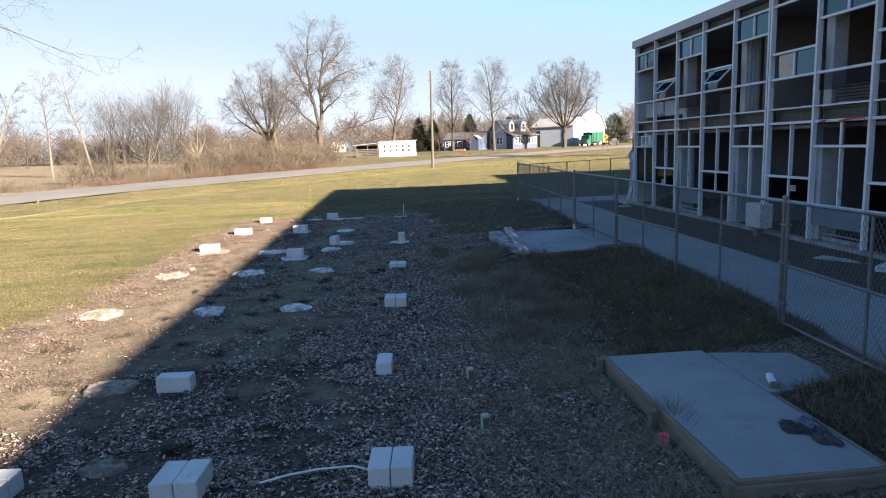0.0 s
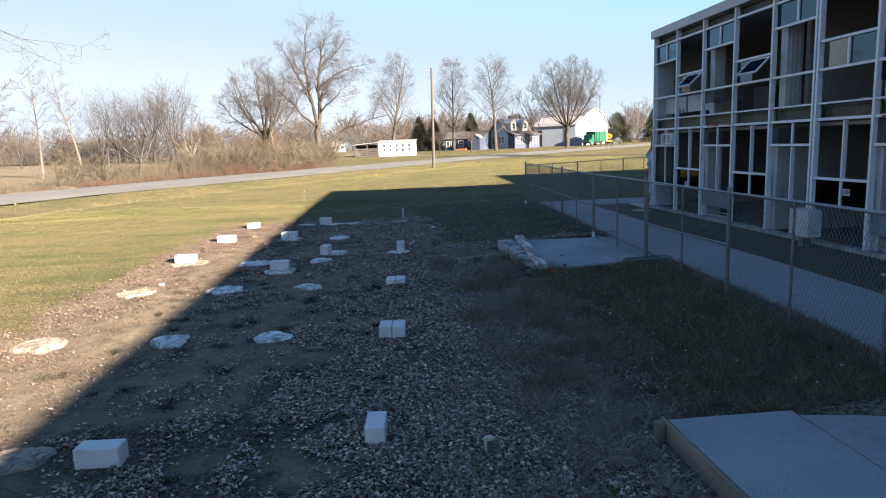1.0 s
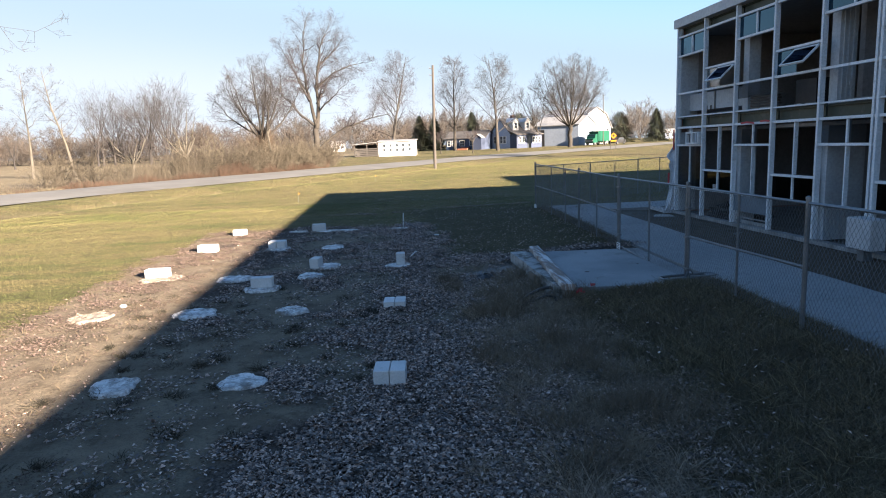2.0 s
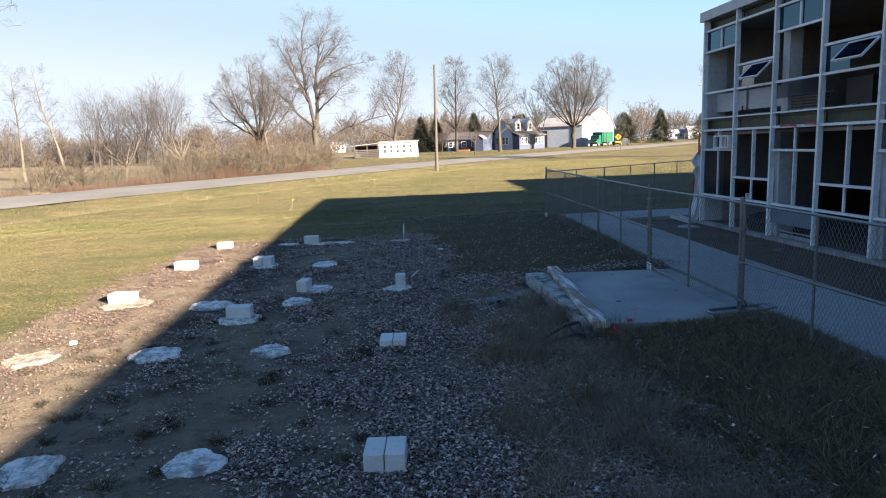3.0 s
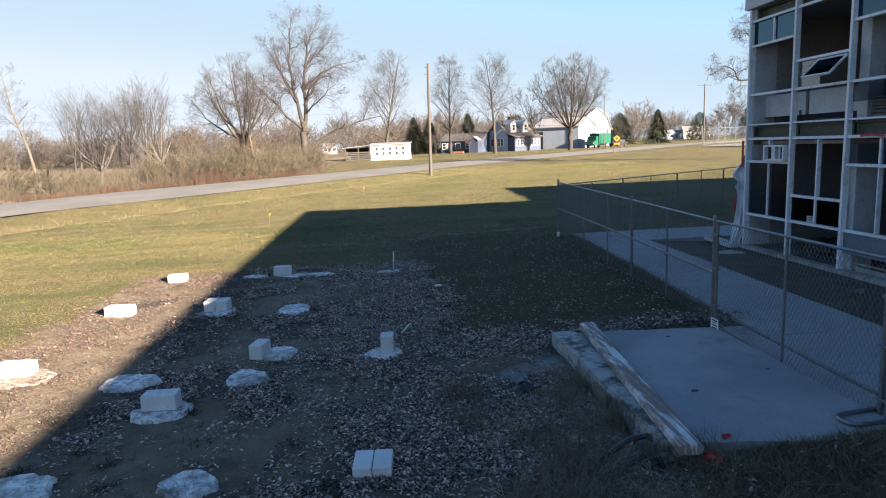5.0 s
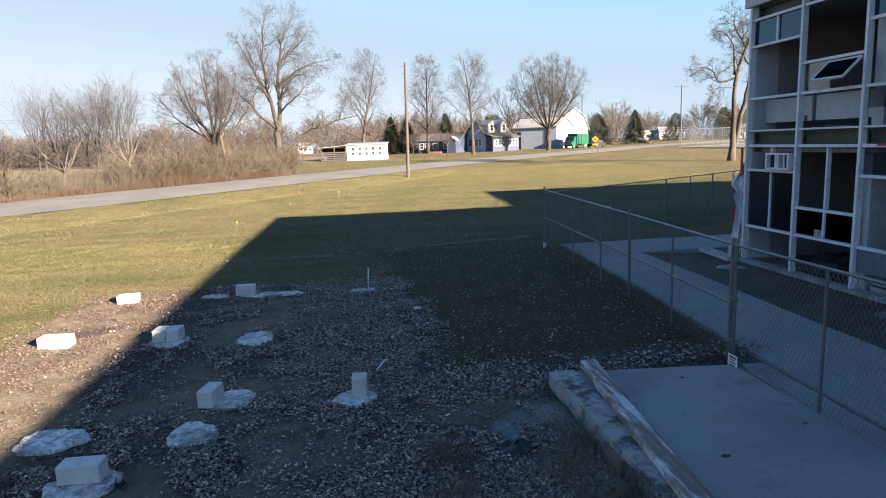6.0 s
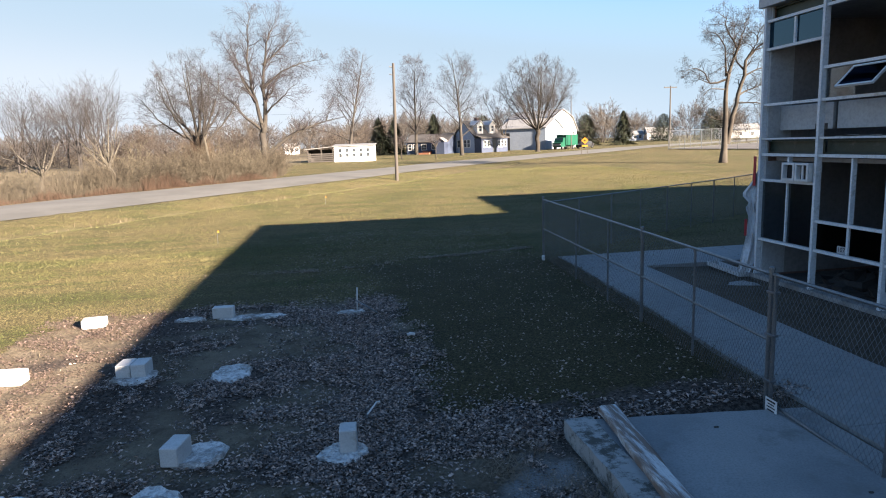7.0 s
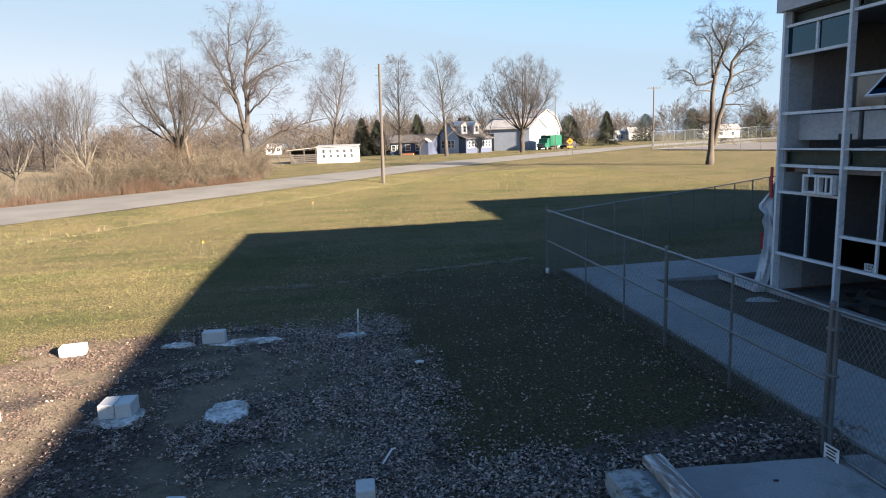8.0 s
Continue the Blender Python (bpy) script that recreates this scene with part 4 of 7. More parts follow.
def grow(seed, h, r0, clear=0.2, limbs=6, kids=(6, 5, 4), angle=(25, 55), up=0.15, reach=0.62, ratio=0.55, leader=False, lean=(0, 0), crook=0.12, thin=0.014, extra=()):
    """The limbs of a bare tree, level by level: lists of paths of four points with their radii."""
    r = np.random.RandomState(seed)
    levels = [[] for _ in range(len(kids) + 2)]

    def turn(d, deg):
        a = r.normal(size=3)
        a -= a @ d * d
        a /= np.linalg.norm(a)
        t = math.radians(deg)
        return d * math.cos(t) + a * math.sin(t)

    def branch(p, d, length, rad, level, bend, tip=0.2):
        pts, rr = [p], [rad]
        for k in range(3):
            d = d + r.normal(size=3) * bend + np.array([0, 0, up * (0.6 if level < 2 else 0.35)])
            d = d / np.linalg.norm(d)
            p = p + d * length / 3
            pts.append(p)
            rr.append(max(thin * 0.8, rad * (1 - (1 - tip) * (k + 1) / 3)))
        levels[level].append((np.array(pts), np.array(rr)))
        return pts, rr, d

    def sprout(pts, rr, length, level):
        if level > len(kids):
            return
        n = kids[level - 1]
        for k in range(n):
            u = 0.25 + 0.75 * (k + r.uniform(0.2, 0.9)) / n
            s = min(u * 3, 2.999)
            i, w = int(s), s - int(s)
            p = pts[i] * (1 - w) + pts[i + 1] * w
            rad = max(thin, (rr[i] * (1 - w) + rr[i + 1] * w) * r.uniform(0.34, 0.56))
            d = pts[i + 1] - pts[i]
            d = turn(d / np.linalg.norm(d), r.uniform(*angle) * (0.55 if u > 0.93 else 1))
            ln = length * ratio * r.uniform(0.75, 1.2) * (1.15 - 0.45 * u)
            q, qr, _ = branch(p, d, ln, rad, level + 1, crook * (1 + 0.3 * level))
            sprout(q, qr, ln, level + 1)

    d0 = np.array([lean[0], lean[1], 1.0])
    d0 /= np.linalg.norm(d0)
    if leader:
        pts, rr, _ = branch(np.zeros(3), d0, h * 0.95, r0, 0, 0.08, 0.12)
        n = limbs
        for k in range(n):
            u = clear + (0.97 - clear) * (k + r.uniform(0, 0.8)) / n
            s = min(u * 3, 2.999)
            i, w = int(s), s - int(s)
            p, rad = pts[i] * (1 - w) + pts[i + 1] * w, (rr[i] * (1 - w) + rr[i + 1] * w) * r.uniform(0.35, 0.6)
            az = 2.4 * k + r.uniform(-0.5, 0.5)
            tilt = math.radians(r.uniform(*angle) + 8)
            d = np.array([math.cos(az) * math.sin(tilt), math.sin(az) * math.sin(tilt), math.cos(tilt)])
            ln = h * reach * 0.55 * (1.1 - 0.65 * u) * r.uniform(0.8, 1.2)
            q, qr, _ = branch(p, d, ln, max(thin, rad), 1, crook)
            sprout(q, qr, ln, 1)
    else:
        pts, rr, d = branch(np.zeros(3), d0, h * clear, r0, 0, 0.03, 0.8)
        for k in range(limbs):
            az = 2 * math.pi * (k + r.uniform(-0.25, 0.25)) / limbs
            tilt = math.radians(r.uniform(*angle) * (0.25 if k == 0 else 0.85))
            d = np.array([math.cos(az) * math.sin(tilt), math.sin(az) * math.sin(tilt), math.cos(tilt)])
            ln = h * (1 - clear) * reach * r.uniform(0.85, 1.15) * (1.1 if k == 0 else 1)
            p = pts[3] - (pts[3] - pts[2]) * r.uniform(0, 0.5)
            q, qr, _ = branch(p, d, ln, r0 * r.uniform(0.42, 0.62), 1, crook)
            sprout(q, qr, ln, 1)
    for start, d, ln, rad in extra:
        q, qr, _ = branch(np.array(start, float), np.array(d, float) / np.linalg.norm(d), ln, rad, 1, 0.16)
        sprout(q, qr, ln, 1)
    return levels


def shaped(seed, stems, kids, angle=(25, 60), up=0.1, ratio=0.56, crook=0.15, thin=0.011, wander=0.12):
    """A bare tree whose stems are given: (points, radius at foot and tip, number and length of limbs, where they begin)."""
    r = np.random.RandomState(seed)
    levels = [[] for _ in range(len(kids) + 2)]

    def turn(d, deg):
        a = r.normal(size=3)
        a -= a @ d * d
        a /= np.linalg.norm(a)
        return d * math.cos(math.radians(deg)) + a * math.sin(math.radians(deg))

    def branch(p, d, length, rad, level):
        pts, rr = [p], [rad]
        for k in range(3):
            d = d + r.normal(size=3) * crook * (1 + 0.25 * level) + np.array([0, 0, up])
            d /= np.linalg.norm(d)
            p = p + d * length / 3
            pts.append(p)
            rr.append(max(thin * 0.7, rad * (1 - 0.8 * (k + 1) / 3)))
        levels[level].append((np.array(pts), np.array(rr)))
        if level <= len(kids) - 1:
            n = kids[level]
            for k in range(n):
                u = 0.2 + 0.8 * (k + r.uniform(0.2, 0.95)) / n
                s = min(3 * u, 2.999)
                i, w = int(s), s - int(s)
                e = pts[i + 1] - pts[i]
                branch(pts[i] * (1 - w) + pts[i + 1] * w, turn(e / np.linalg.norm(e), r.uniform(*angle) * (0.5 if u > 0.92 else 1)), length * ratio * r.uniform(0.7, 1.2) * (1.15 - 0.4 * u), max(thin, (rr[i] * (1 - w) + rr[i + 1] * w) * r.uniform(0.4, 0.6)), level + 1)

    for pts, r0, r1, count, length, first in stems:
        p = np.array([(q[0], q[1] if len(q) > 2 else 0.0, q[-1]) for q in pts], float)
        n = 9
        u = np.linspace(0, 1, n)
        at = np.linspace(0, 1, len(p))
        q = np.stack([np.interp(u, at, p[:, k]) for k in range(3)], -1)
        q[1:-1] = (q[:-2] + 2 * q[1:-1] + q[2:]) / 4
        q[1:, :2] += r.normal(0, wander, (n - 1, 2)) * np.linspace(0.3, 1, n - 1)[:, None]
        rr = r0 + (r1 - r0) * u ** 0.8
        levels[0].append((q, rr))
        for k in range(count):
            w = first + (1 - first) * (k + r.uniform(0.1, 1.0)) / count
            s = min(w * (n - 1), n - 1.001)
            i, f = int(s), s - int(s)
            e = q[i + 1] - q[i]
            branch(q[i] * (1 - f) + q[i + 1] * f, turn(e / np.linalg.norm(e), r.uniform(*angle) * (0.3 if w > 0.93 else 1)), length * r.uniform(0.7, 1.2) * (1.2 - 0.5 * w), max(thin * 1.3, rr[i] * r.uniform(0.35, 0.55)), 1)
    return levels


def slivers(paths, radii):
    """The finest twigs: slim four-sided blades."""
    p0, m, p1 = paths[:, 0], (paths[:, 1] + paths[:, 2]) / 2, paths[:, 3]
    d = p1 - p0
    a = np.cross(d, np.random.RandomState(len(p0)).normal(size=d.shape))
    a *= (1.05 * radii[:, 0] / (np.linalg.norm(a, axis=1) + 1e-9))[:, None]
    return np.stack([p0, m + a, p1, m - a], 1).reshape(-1, 3), np.arange(4 * len(p0)).reshape(-1, 4)


def tree_arrays(levels, first, last, sides=(8, 6, 4, 3, 3, 3), plain=9):
    """Tubes for levels first to last; from level plain on each twig is one straight piece."""
    out = []
    for k in range(first, last):
        if levels[k]:
            p = np.array([q for q, _ in levels[k]])
            rr = np.array([q for _, q in levels[k]])
            if k == 0:
                rr[0, 0] *= 1.35
            if k >= 4:
                out.append(slivers(p, rr))
                continue
            if k >= plain:
                p, rr = p[:, [0, 3]], rr[:, [0, 3]]
            out.append(tubes(p, rr, sides[min(k, 5)]))
    return joined(out)


def bare_tree(name, label, x, y, levels, bark=None, twig=None, rz=0):
    z = at_ground(x, y) - 0.15
    b = base(name, x, y, z, rz)
    tagged(b, label, "tree")
    stems = levels[0] if len(levels[0]) > 1 else levels[0] + levels[1]
    for k, (p, rr) in enumerate(stems):
        v, f = tubes(p[None], (rr * np.array([1.35 if k == 0 else 1.0] + [1.0] * (len(rr) - 1)))[None], 8 if k == 0 else 6)
        new("limb" if k else "trunk", arrays("limb" if k else "trunk", v, f, bark or BARK, True)).parent = b
    v, f = tree_arrays(levels, 1 if len(levels[0]) > 1 else 2, len(levels), plain=4)
    new("crown", arrays("crown", v, f, twig or TWIG, True)).parent = b
    return b


def trimmed(levels, centre, radii, scale=1.0):
    """Prunes the twigs that begin outside a rounded crown, and sets the tree's size."""
    c, q = np.array(centre, float), np.array(radii, float)
    out = [levels[0]] + [[(p, rr) for p, rr in level if np.linalg.norm((p[0] - c) / q) < 1] for level in levels[1:]]
    return [[(p * scale, rr * scale) for p, rr in level] for level in out]


COTTONWOOD = shaped(3, (
    (((0, 0), (-0.05, 2.5), (0, 5.0)), 0.36, 0.29, 0, 0, 0), (((0, 4.4), (-0.5, 7.0), (-1.0, 9.6), (-0.9, 12.2), (-0.5, 15.2)), 0.24, 0.03, 26, 2.3, 0.22),
    (((0.05, 4.0), (0.35, 6.0), (0.3, 8.6), (0.6, 11), (1.1, 12.8), (1.8, 14.6)), 0.28, 0.03, 26, 2.3, 0.22), (((0.3, 8.2), (2.0, -0.3, 9.7), (3.9, -0.4, 10.4), (5.4, 0, 10.8)), 0.12, 0.02, 16, 1.7, 0.15),
    (((0.1, 1.6), (2.4, -0.3, 3.7), (4.3, -0.4, 4.3), (6.2, 0, 5.0), (8.2, 0.3, 5.3)), 0.22, 0.03, 14, 1.5, 0.3), (((6.1, 0, 5.0), (6.6, 0.3, 6.7)), 0.08, 0.02, 8, 1.5, 0.2),
    (((-0.2, 4.3), (-2.0, 0.4, 5.8), (-3.3, 0.6, 7.6), (-4.8, 0.8, 9.0)), 0.18, 0.02, 18, 1.9, 0.25), (((-1.0, 8.2), (-2.3, 0.9, 10.4), (-3.3, 1.5, 12.7)), 0.12, 0.02, 15, 1.9, 0.15),
    (((0.4, 10.4), (2.1, 0.9, 11.9), (3.3, 1.4, 13.5)), 0.12, 0.02, 15, 1.8, 0.15), (((0.2, 6.6), (1.2, 2.2, 8.4), (1.8, 3.6, 10.8)), 0.13, 0.02, 14, 1.8, 0.2),
    (((0.2, 5.6), (2.0, -1.4, 7.2), (3.6, -1.8, 8.4)), 0.11, 0.02, 13, 1.8, 0.2), (((-0.6, 6.9), (-1.4, -2.0, 9.1), (-1.8, -3.2, 11.6)), 0.12, 0.02, 14, 1.8, 0.2)), (0, 6, 5, 4), (26, 62), 0.03, 0.66, 0.16, 0.0054)
bare_tree("tall_tree", "tall bare cottonwood with a long low limb beside the road", -7.75, 89.5, trimmed(COTTONWOOD, (0.6, 0, 8.6), (7.4, 6.4, 8.2), 1.17), twig=TWIG_RED)
SPREADING = [(((0, 0), (-0.05, 2.0), (-0.1, 4.0)), 0.34, 0.27, 4, 1.5, 0.6)]
fan = random.Random(8)
for k in range(13):
    az, tilt, ln = 2.4 * k + fan.uniform(-0.3, 0.3), 0.16 + 1.0 * (k / 12) ** 0.8, (6.4 if k == 0 else 7.7) - 1.7 * (k / 12)
    foot = 2.8 + 1.5 * fan.random()
    SPREADING.append(tuple([((0, 0, foot),) + tuple((ln * u * math.sin(tilt * (1.1 - 0.35 * u)) * math.cos(az), ln * u * math.sin(tilt * (1.1 - 0.35 * u)) * math.sin(az), foot + ln * u * math.cos(tilt * (1.1 - 0.35 * u))) for u in (0.35, 0.7, 1.0)), 0.145, 0.02, 14, 1.9, 0.25]))
bare_tree("roadside_tree", "bare spreading tree wrapped in brush by the road", -12.1, 75.8, trimmed(shaped(8, SPREADING, (0, 6, 5, 4), (24, 58), 0.03, 0.64, 0.17, 0.0054), (0, 0, 6.0), (5.4, 5.4, 6.2)))
fan = random.Random(12)
MAPLE = [(((0, 0), (0, 3.8)), 0.42, 0.36, 0, 0, 0)]
for k in range(21):
    tilt, az = 0.07 + 0.92 * ((k + fan.random()) / 21) ** 0.8, 2.4 * k + fan.uniform(-0.3, 0.3)
    ln = 13.2 * (1 - 0.22 * tilt)
    MAPLE.append((((0, 0, 3.0 + 0.05 * k),) + tuple((ln * u * math.sin(tilt * (1.05 - 0.25 * u)) * math.cos(az), ln * u * math.sin(tilt * (1.05 - 0.25 * u)) * math.sin(az), 3.2 + ln * u * math.cos(tilt * (1.05 - 0.25 * u))) for u in (0.3, 0.65, 1.0)), 0.15, 0.02, 12, 2.6, 0.3))
bare_tree("maple_tree", "bare round-crowned maple in front of the barn", 34.9, 122.0, trimmed(shaped(12, MAPLE, (0, 6, 5, 4), (18, 48), 0.04, 0.68, 0.12, 0.0068), (0, 0, 9.4), (7.6, 7.6, 7.4)))
bare_tree("yard_tree", "bare tall tree before the blue house", 20.9, 119.0, trimmed(grow(15, 16.6, 0.27, 0.18, 26, (8, 6, 4, 3), (22, 52), 0.10, 0.66, 0.60, leader=True, thin=0.0064, crook=0.2), (0, 0, 10), (5.0, 5.0, 7.0)))
bare_tree("yard_tree", "bare slender tree beside the blue house", 14.4, 129.0, trimmed(grow(19, 17.6, 0.27, 0.20, 26, (8, 6, 4, 3), (20, 50), 0.10, 0.58, 0.60, leader=True, thin=0.0064, crook=0.2), (0, 0, 10.8), (4.4, 4.4, 7.0)), twig=TWIG_RED)
bare_tree("yard_tree", "bare tall tree behind the white shed", 2.4, 126.0, trimmed(grow(23, 18.6, 0.27, 0.14, 28, (8, 6, 4, 3), (20, 50), 0.08, 0.62, 0.60, leader=True, lean=(0.08, 0), thin=0.0064, crook=0.2), (0.6, 0, 10.4), (5.2, 5.2, 8.4)), twig=TWIG_RED)
OAK = shaped(33, (
    (((0, 0), (0.12, 2.2), (0.14, 4.0), (0.1, 6.0), (0, 7.9), (0.55, 9.4), (1.0, 10.6)), 0.34, 0.12, 2, 1.4, 0.5), (((0.35, 1.9), (0.65, 4.0), (1.1, 5.8), (1.4, 7.2), (1.7, 8.6), (1.75, 9.6)), 0.25, 0.13, 3, 1.5, 0.4),
    (((1.0, 10.5), (0.5, 11.5), (-0.2, 12.6), (0, 13.4), (-0.9, 13.9)), 0.11, 0.02, 12, 1.7, 0.15), (((1.0, 10.5), (1.2, 11.7), (1.9, 0.4, 13.1), (2.5, 0.6, 14.2)), 0.11, 0.02, 12, 1.7, 0.15),
    (((1.75, 9.5), (2.2, 10.1), (3.4, 11.2), (4.6, 12.0), (5.3, 12.1)), 0.12, 0.02, 12, 1.7, 0.2), (((1.8, 9.6), (2.5, -0.5, 11), (2.7, -0.6, 12.4), (3.9, -0.8, 13.6)), 0.11, 0.02, 12, 1.7, 0.15),
    (((1.55, 8.0), (2.0, 8.3), (2.9, 8.8), (4.1, 8.9), (5.1, 10.0)), 0.11, 0.02, 11, 1.6, 0.25), (((1.25, 6.4), (2.2, 0.5, 6.9), (3.2, 0.8, 7.1), (5.0, 1.0, 7.9)), 0.10, 0.02, 11, 1.6, 0.25),
    (((1.2, 5.7), (2.5, -0.5, 5.7), (4.1, -0.8, 5.2)), 0.09, 0.02, 9, 1.3, 0.25), (((0, 7.9), (-1.4, 0.3, 7.4), (-1.75, 0.5, 8.6), (-2.8, 0.5, 9.2), (-3.6, 0.4, 8.8)), 0.12, 0.02, 13, 1.6, 0.2),
    (((0, 8.2), (-0.3, -0.6, 10), (-0.9, -1.0, 11.6), (-1.8, -1.2, 12.0)), 0.11, 0.02, 13, 1.7, 0.15), (((0.05, 7.0), (-1.6, -0.5, 7.1), (-2.3, -0.7, 6.5)), 0.07, 0.015, 8, 1.2, 0.2),
    (((0.1, 4.1), (-1.1, 0.4, 4.3), (-1.6, 0.6, 5.2), (-2.6, 0.8, 4.7)), 0.07, 0.015, 8, 1.2, 0.2), (((0.6, 3.1), (1.9, 0.3, 2.9), (2.7, 0.5, 1.8)), 0.05, 0.012, 6, 1.0, 0.3),
    (((1.6, 8.8), (1.5, 2.0, 10.2), (1.8, 3.0, 12.0)), 0.10, 0.02, 11, 1.7, 0.2), (((0.4, 9.1), (0.2, -2.0, 10.6), (0.4, -3.0, 12.2)), 0.10, 0.02, 11, 1.7, 0.2)), (0, 6, 5, 4), (30, 74), 0.03, ratio=0.64, crook=0.26, thin=0.0062, wander=0.09)
bare_tree("oak_tree", "bare crooked oak with a pale grey trunk on the lawn", 36.9, 69.6, trimmed(OAK, (0.9, 0, 8.6), (5.4, 5.4, 6.6)), bark=surface("oak_bark", (0.036, 0.031, 0.026), (0.072, 0.063, 0.052), 1, 8, 0.95, bump=0.6, depth=0.04), twig=surface("oak_twigs", (0.024, 0.020, 0.018), (0.040, 0.034, 0.030), 1, 8, 0.95, bump=0), rz=-10)
bare_tree("young_tree", "slim pale-barked tree in the brush across the road", -29.5, 71.5, grow(35, 11.2, 0.15, 0.35, 18, (6, 5, 3), (30, 60), 0.06, 0.42, 0.55, leader=True, thin=0.0055, crook=0.18), bark=BARK_PALE)
bare_tree("young_tree", "slim pale-barked tree in the brush across the road", -35.5, 75.5, grow(37, 11.5, 0.14, 0.35, 16, (6, 5, 3), (28, 58), 0.06, 0.36, 0.55, leader=True, thin=0.0055, crook=0.18), bark=BARK_PALE)
bare_tree("young_tree", "pale leaning tree in the brush across the road", -37.0, 66.5, grow(41, 9.5, 0.18, 0.3, 14, (6, 5, 3), (25, 55), 0.12, 0.55, 0.5, leader=True, lean=(0.45, 0), thin=0.011), bark=BARK_PALE)
bare_tree("fallen_tree", "broken leaning tree in the brush across the road", -18.8, 74.5, grow(43, 8.5, 0.20, 0.25, 7, (6, 5, 4), (30, 70), 0.02, 0.62, 0.5, lean=(-0.55, 0), thin=0.011), bark=BARK_PALE)
bare_tree("fallen_tree", "broken leaning tree in the brush across the road", -23.5, 69.5, grow(47, 6.5, 0.18, 0.22, 8, (6, 5, 4), (35, 75), 0.02, 0.66, 0.5, lean=(0.2, 0), thin=0.011), bark=BARK_PALE)
bare_tree("fallen_tree", "broken grey snag leaning in the brush", -10.9, 75.0, grow(49, 7.5, 0.13, 0.55, 3, (2, 2), (20, 40), 0.02, 0.4, 0.4, lean=(-0.15, 0), thin=0.011), bark=BARK_PALE)
bare_tree("overhanging_tree", "bare tree whose twigs hang over the lawn", -14.5, 17.5, grow(57, 12.0, 0.32, 0.32, 7, (9, 7, 5), (30, 62), 0.02, 0.5, 0.36, crook=0.34, thin=0.0035, extra=(((0.8, 0, 7.6), (0.97, 0.05, -0.03), 7.2, 0.03), ((0.8, 0.3, 7.65), (0.95, 0.15, -0.04), 7.0, 0.03), ((0.6, -0.3, 7.5), (1, -0.08, -0.02), 6.4, 0.03), ((0.5, 0.6, 7.8), (0.9, 0.2, -0.03), 6.6, 0.03), ((0.7, 0.1, 7.7), (0.95, -0.1, -0.03), 6.8, 0.03))))
bare_tree("roadside_tree", "bare twin-stemmed tree beside the barn", 31.5, 131.0, grow(59, 13.0, 0.2, 0.2, 4, (6, 5, 4), (10, 35), 0.14, 0.66, 0.5, thin=0.017))
for k, (x, y, h) in enumerate(((10.2, 113.0, 5.2), (15.2, 110.5, 5.5))):
    bare_tree("sapling", "small bare ornamental tree on the house lawn", x, y, grow(61 + k, h, 0.07, 0.35, 9, (5, 4, 3), (20, 45), 0.12, 0.55, 0.5, thin=0.014), twig=TWIG_RED)


def many_trees(name, label, places, kinds, material):
    """Far woods: one object of joined bare trees."""
    out = []
    for x, y, h, k, a in places:
        v, f = kinds[k]
        c, s = math.cos(a), math.sin(a)
        out.append((np.stack([(v[:, 0] * c - v[:, 1] * s) * h + x, (v[:, 0] * s + v[:, 1] * c) * h + y, v[:, 2] * h + at_ground(x, y) - 0.2], -1), f))
    v, f = joined(out)
    tagged(new(name, arrays(name, v, f, material, True)), label, "trees", kind="stuff")


def unit_tree(seed, thin, kids=(5, 5, 4), clear=0.12, leader=False):
    return tree_arrays(grow(seed, 1.0, 0.015, clear, 8 if leader else 6, kids, (15, 50), 0.14, 0.66, 0.62, leader=leader, thin=thin), 0, 5, (4, 3, 3, 3, 3, 3), plain=2)


rw = random.Random(5)
KINDS = [unit_tree(70 + k, 0.0007, (6, 5, 3), 0.2) for k in range(5)]
FAR_KINDS = [unit_tree(90 + k, 0.0036, (5, 4, 2), 0.05) for k in range(4)]
SHRUBS = [tree_arrays(grow(110 + k, 1.0, 0.02, 0.03, 11, (5, 4), (15, 65), 0.06, 0.8, 0.5, crook=0.2, thin=0.0038), 1, 4, (3, 3, 3, 3, 3, 3), plain=2) for k in range(4)]
FAR_TWIG = surface("far_twigs", (0.050, 0.043, 0.037), (0.076, 0.067, 0.057), 0.02, 0.3, 0.95, bump=0)
# a loose row of trees in the brush across the road
near_row = []
for k in range(11):
    near_row.append((rw.uniform(-52, -33), rw.uniform(112, 128), rw.uniform(11.0, 14.5), rw.randrange(5), rw.uniform(0, 6.3)))
for k in range(6):
    near_row.append((rw.uniform(-100, -56), rw.uniform(112, 135), rw.uniform(8, 11), rw.randrange(5), rw.uniform(0, 6.3)))
many_trees("roadside_woods", "loose row of bare trees behind the brush", near_row, KINDS, TWIG)
shrub_row = []
fx, fy = np.array(FAR_LINE).T
for k in range(125):
    x = -5.5 - 60 * ((k + rw.random()) / 125) ** 1.35
    tall = rw.uniform(1.8, 4.0) if x > -17 else rw.uniform(1.4, 3.4) if x > -25 else rw.uniform(0.5, 1.5) if x > -33 else rw.uniform(1.0, 3.4)
    shrub_row.append((x, float(np.interp(x, fx, fy)) + rw.uniform(1.5, 11), tall, rw.randrange(4), rw.uniform(0, 6.3)))
many_trees("roadside_shrubs", "tangled brown bare shrubs along the road", [q for k, q in enumerate(shrub_row) if k % 3], SHRUBS, BRUSH)
many_trees("roadside_shrubs", "pale sunlit bare shrubs along the road", shrub_row[::3], SHRUBS, surface("pale_stems", (0.075, 0.065, 0.046), (0.115, 0.10, 0.072), 0.3, 3, 0.95, bump=0))
far_row = []
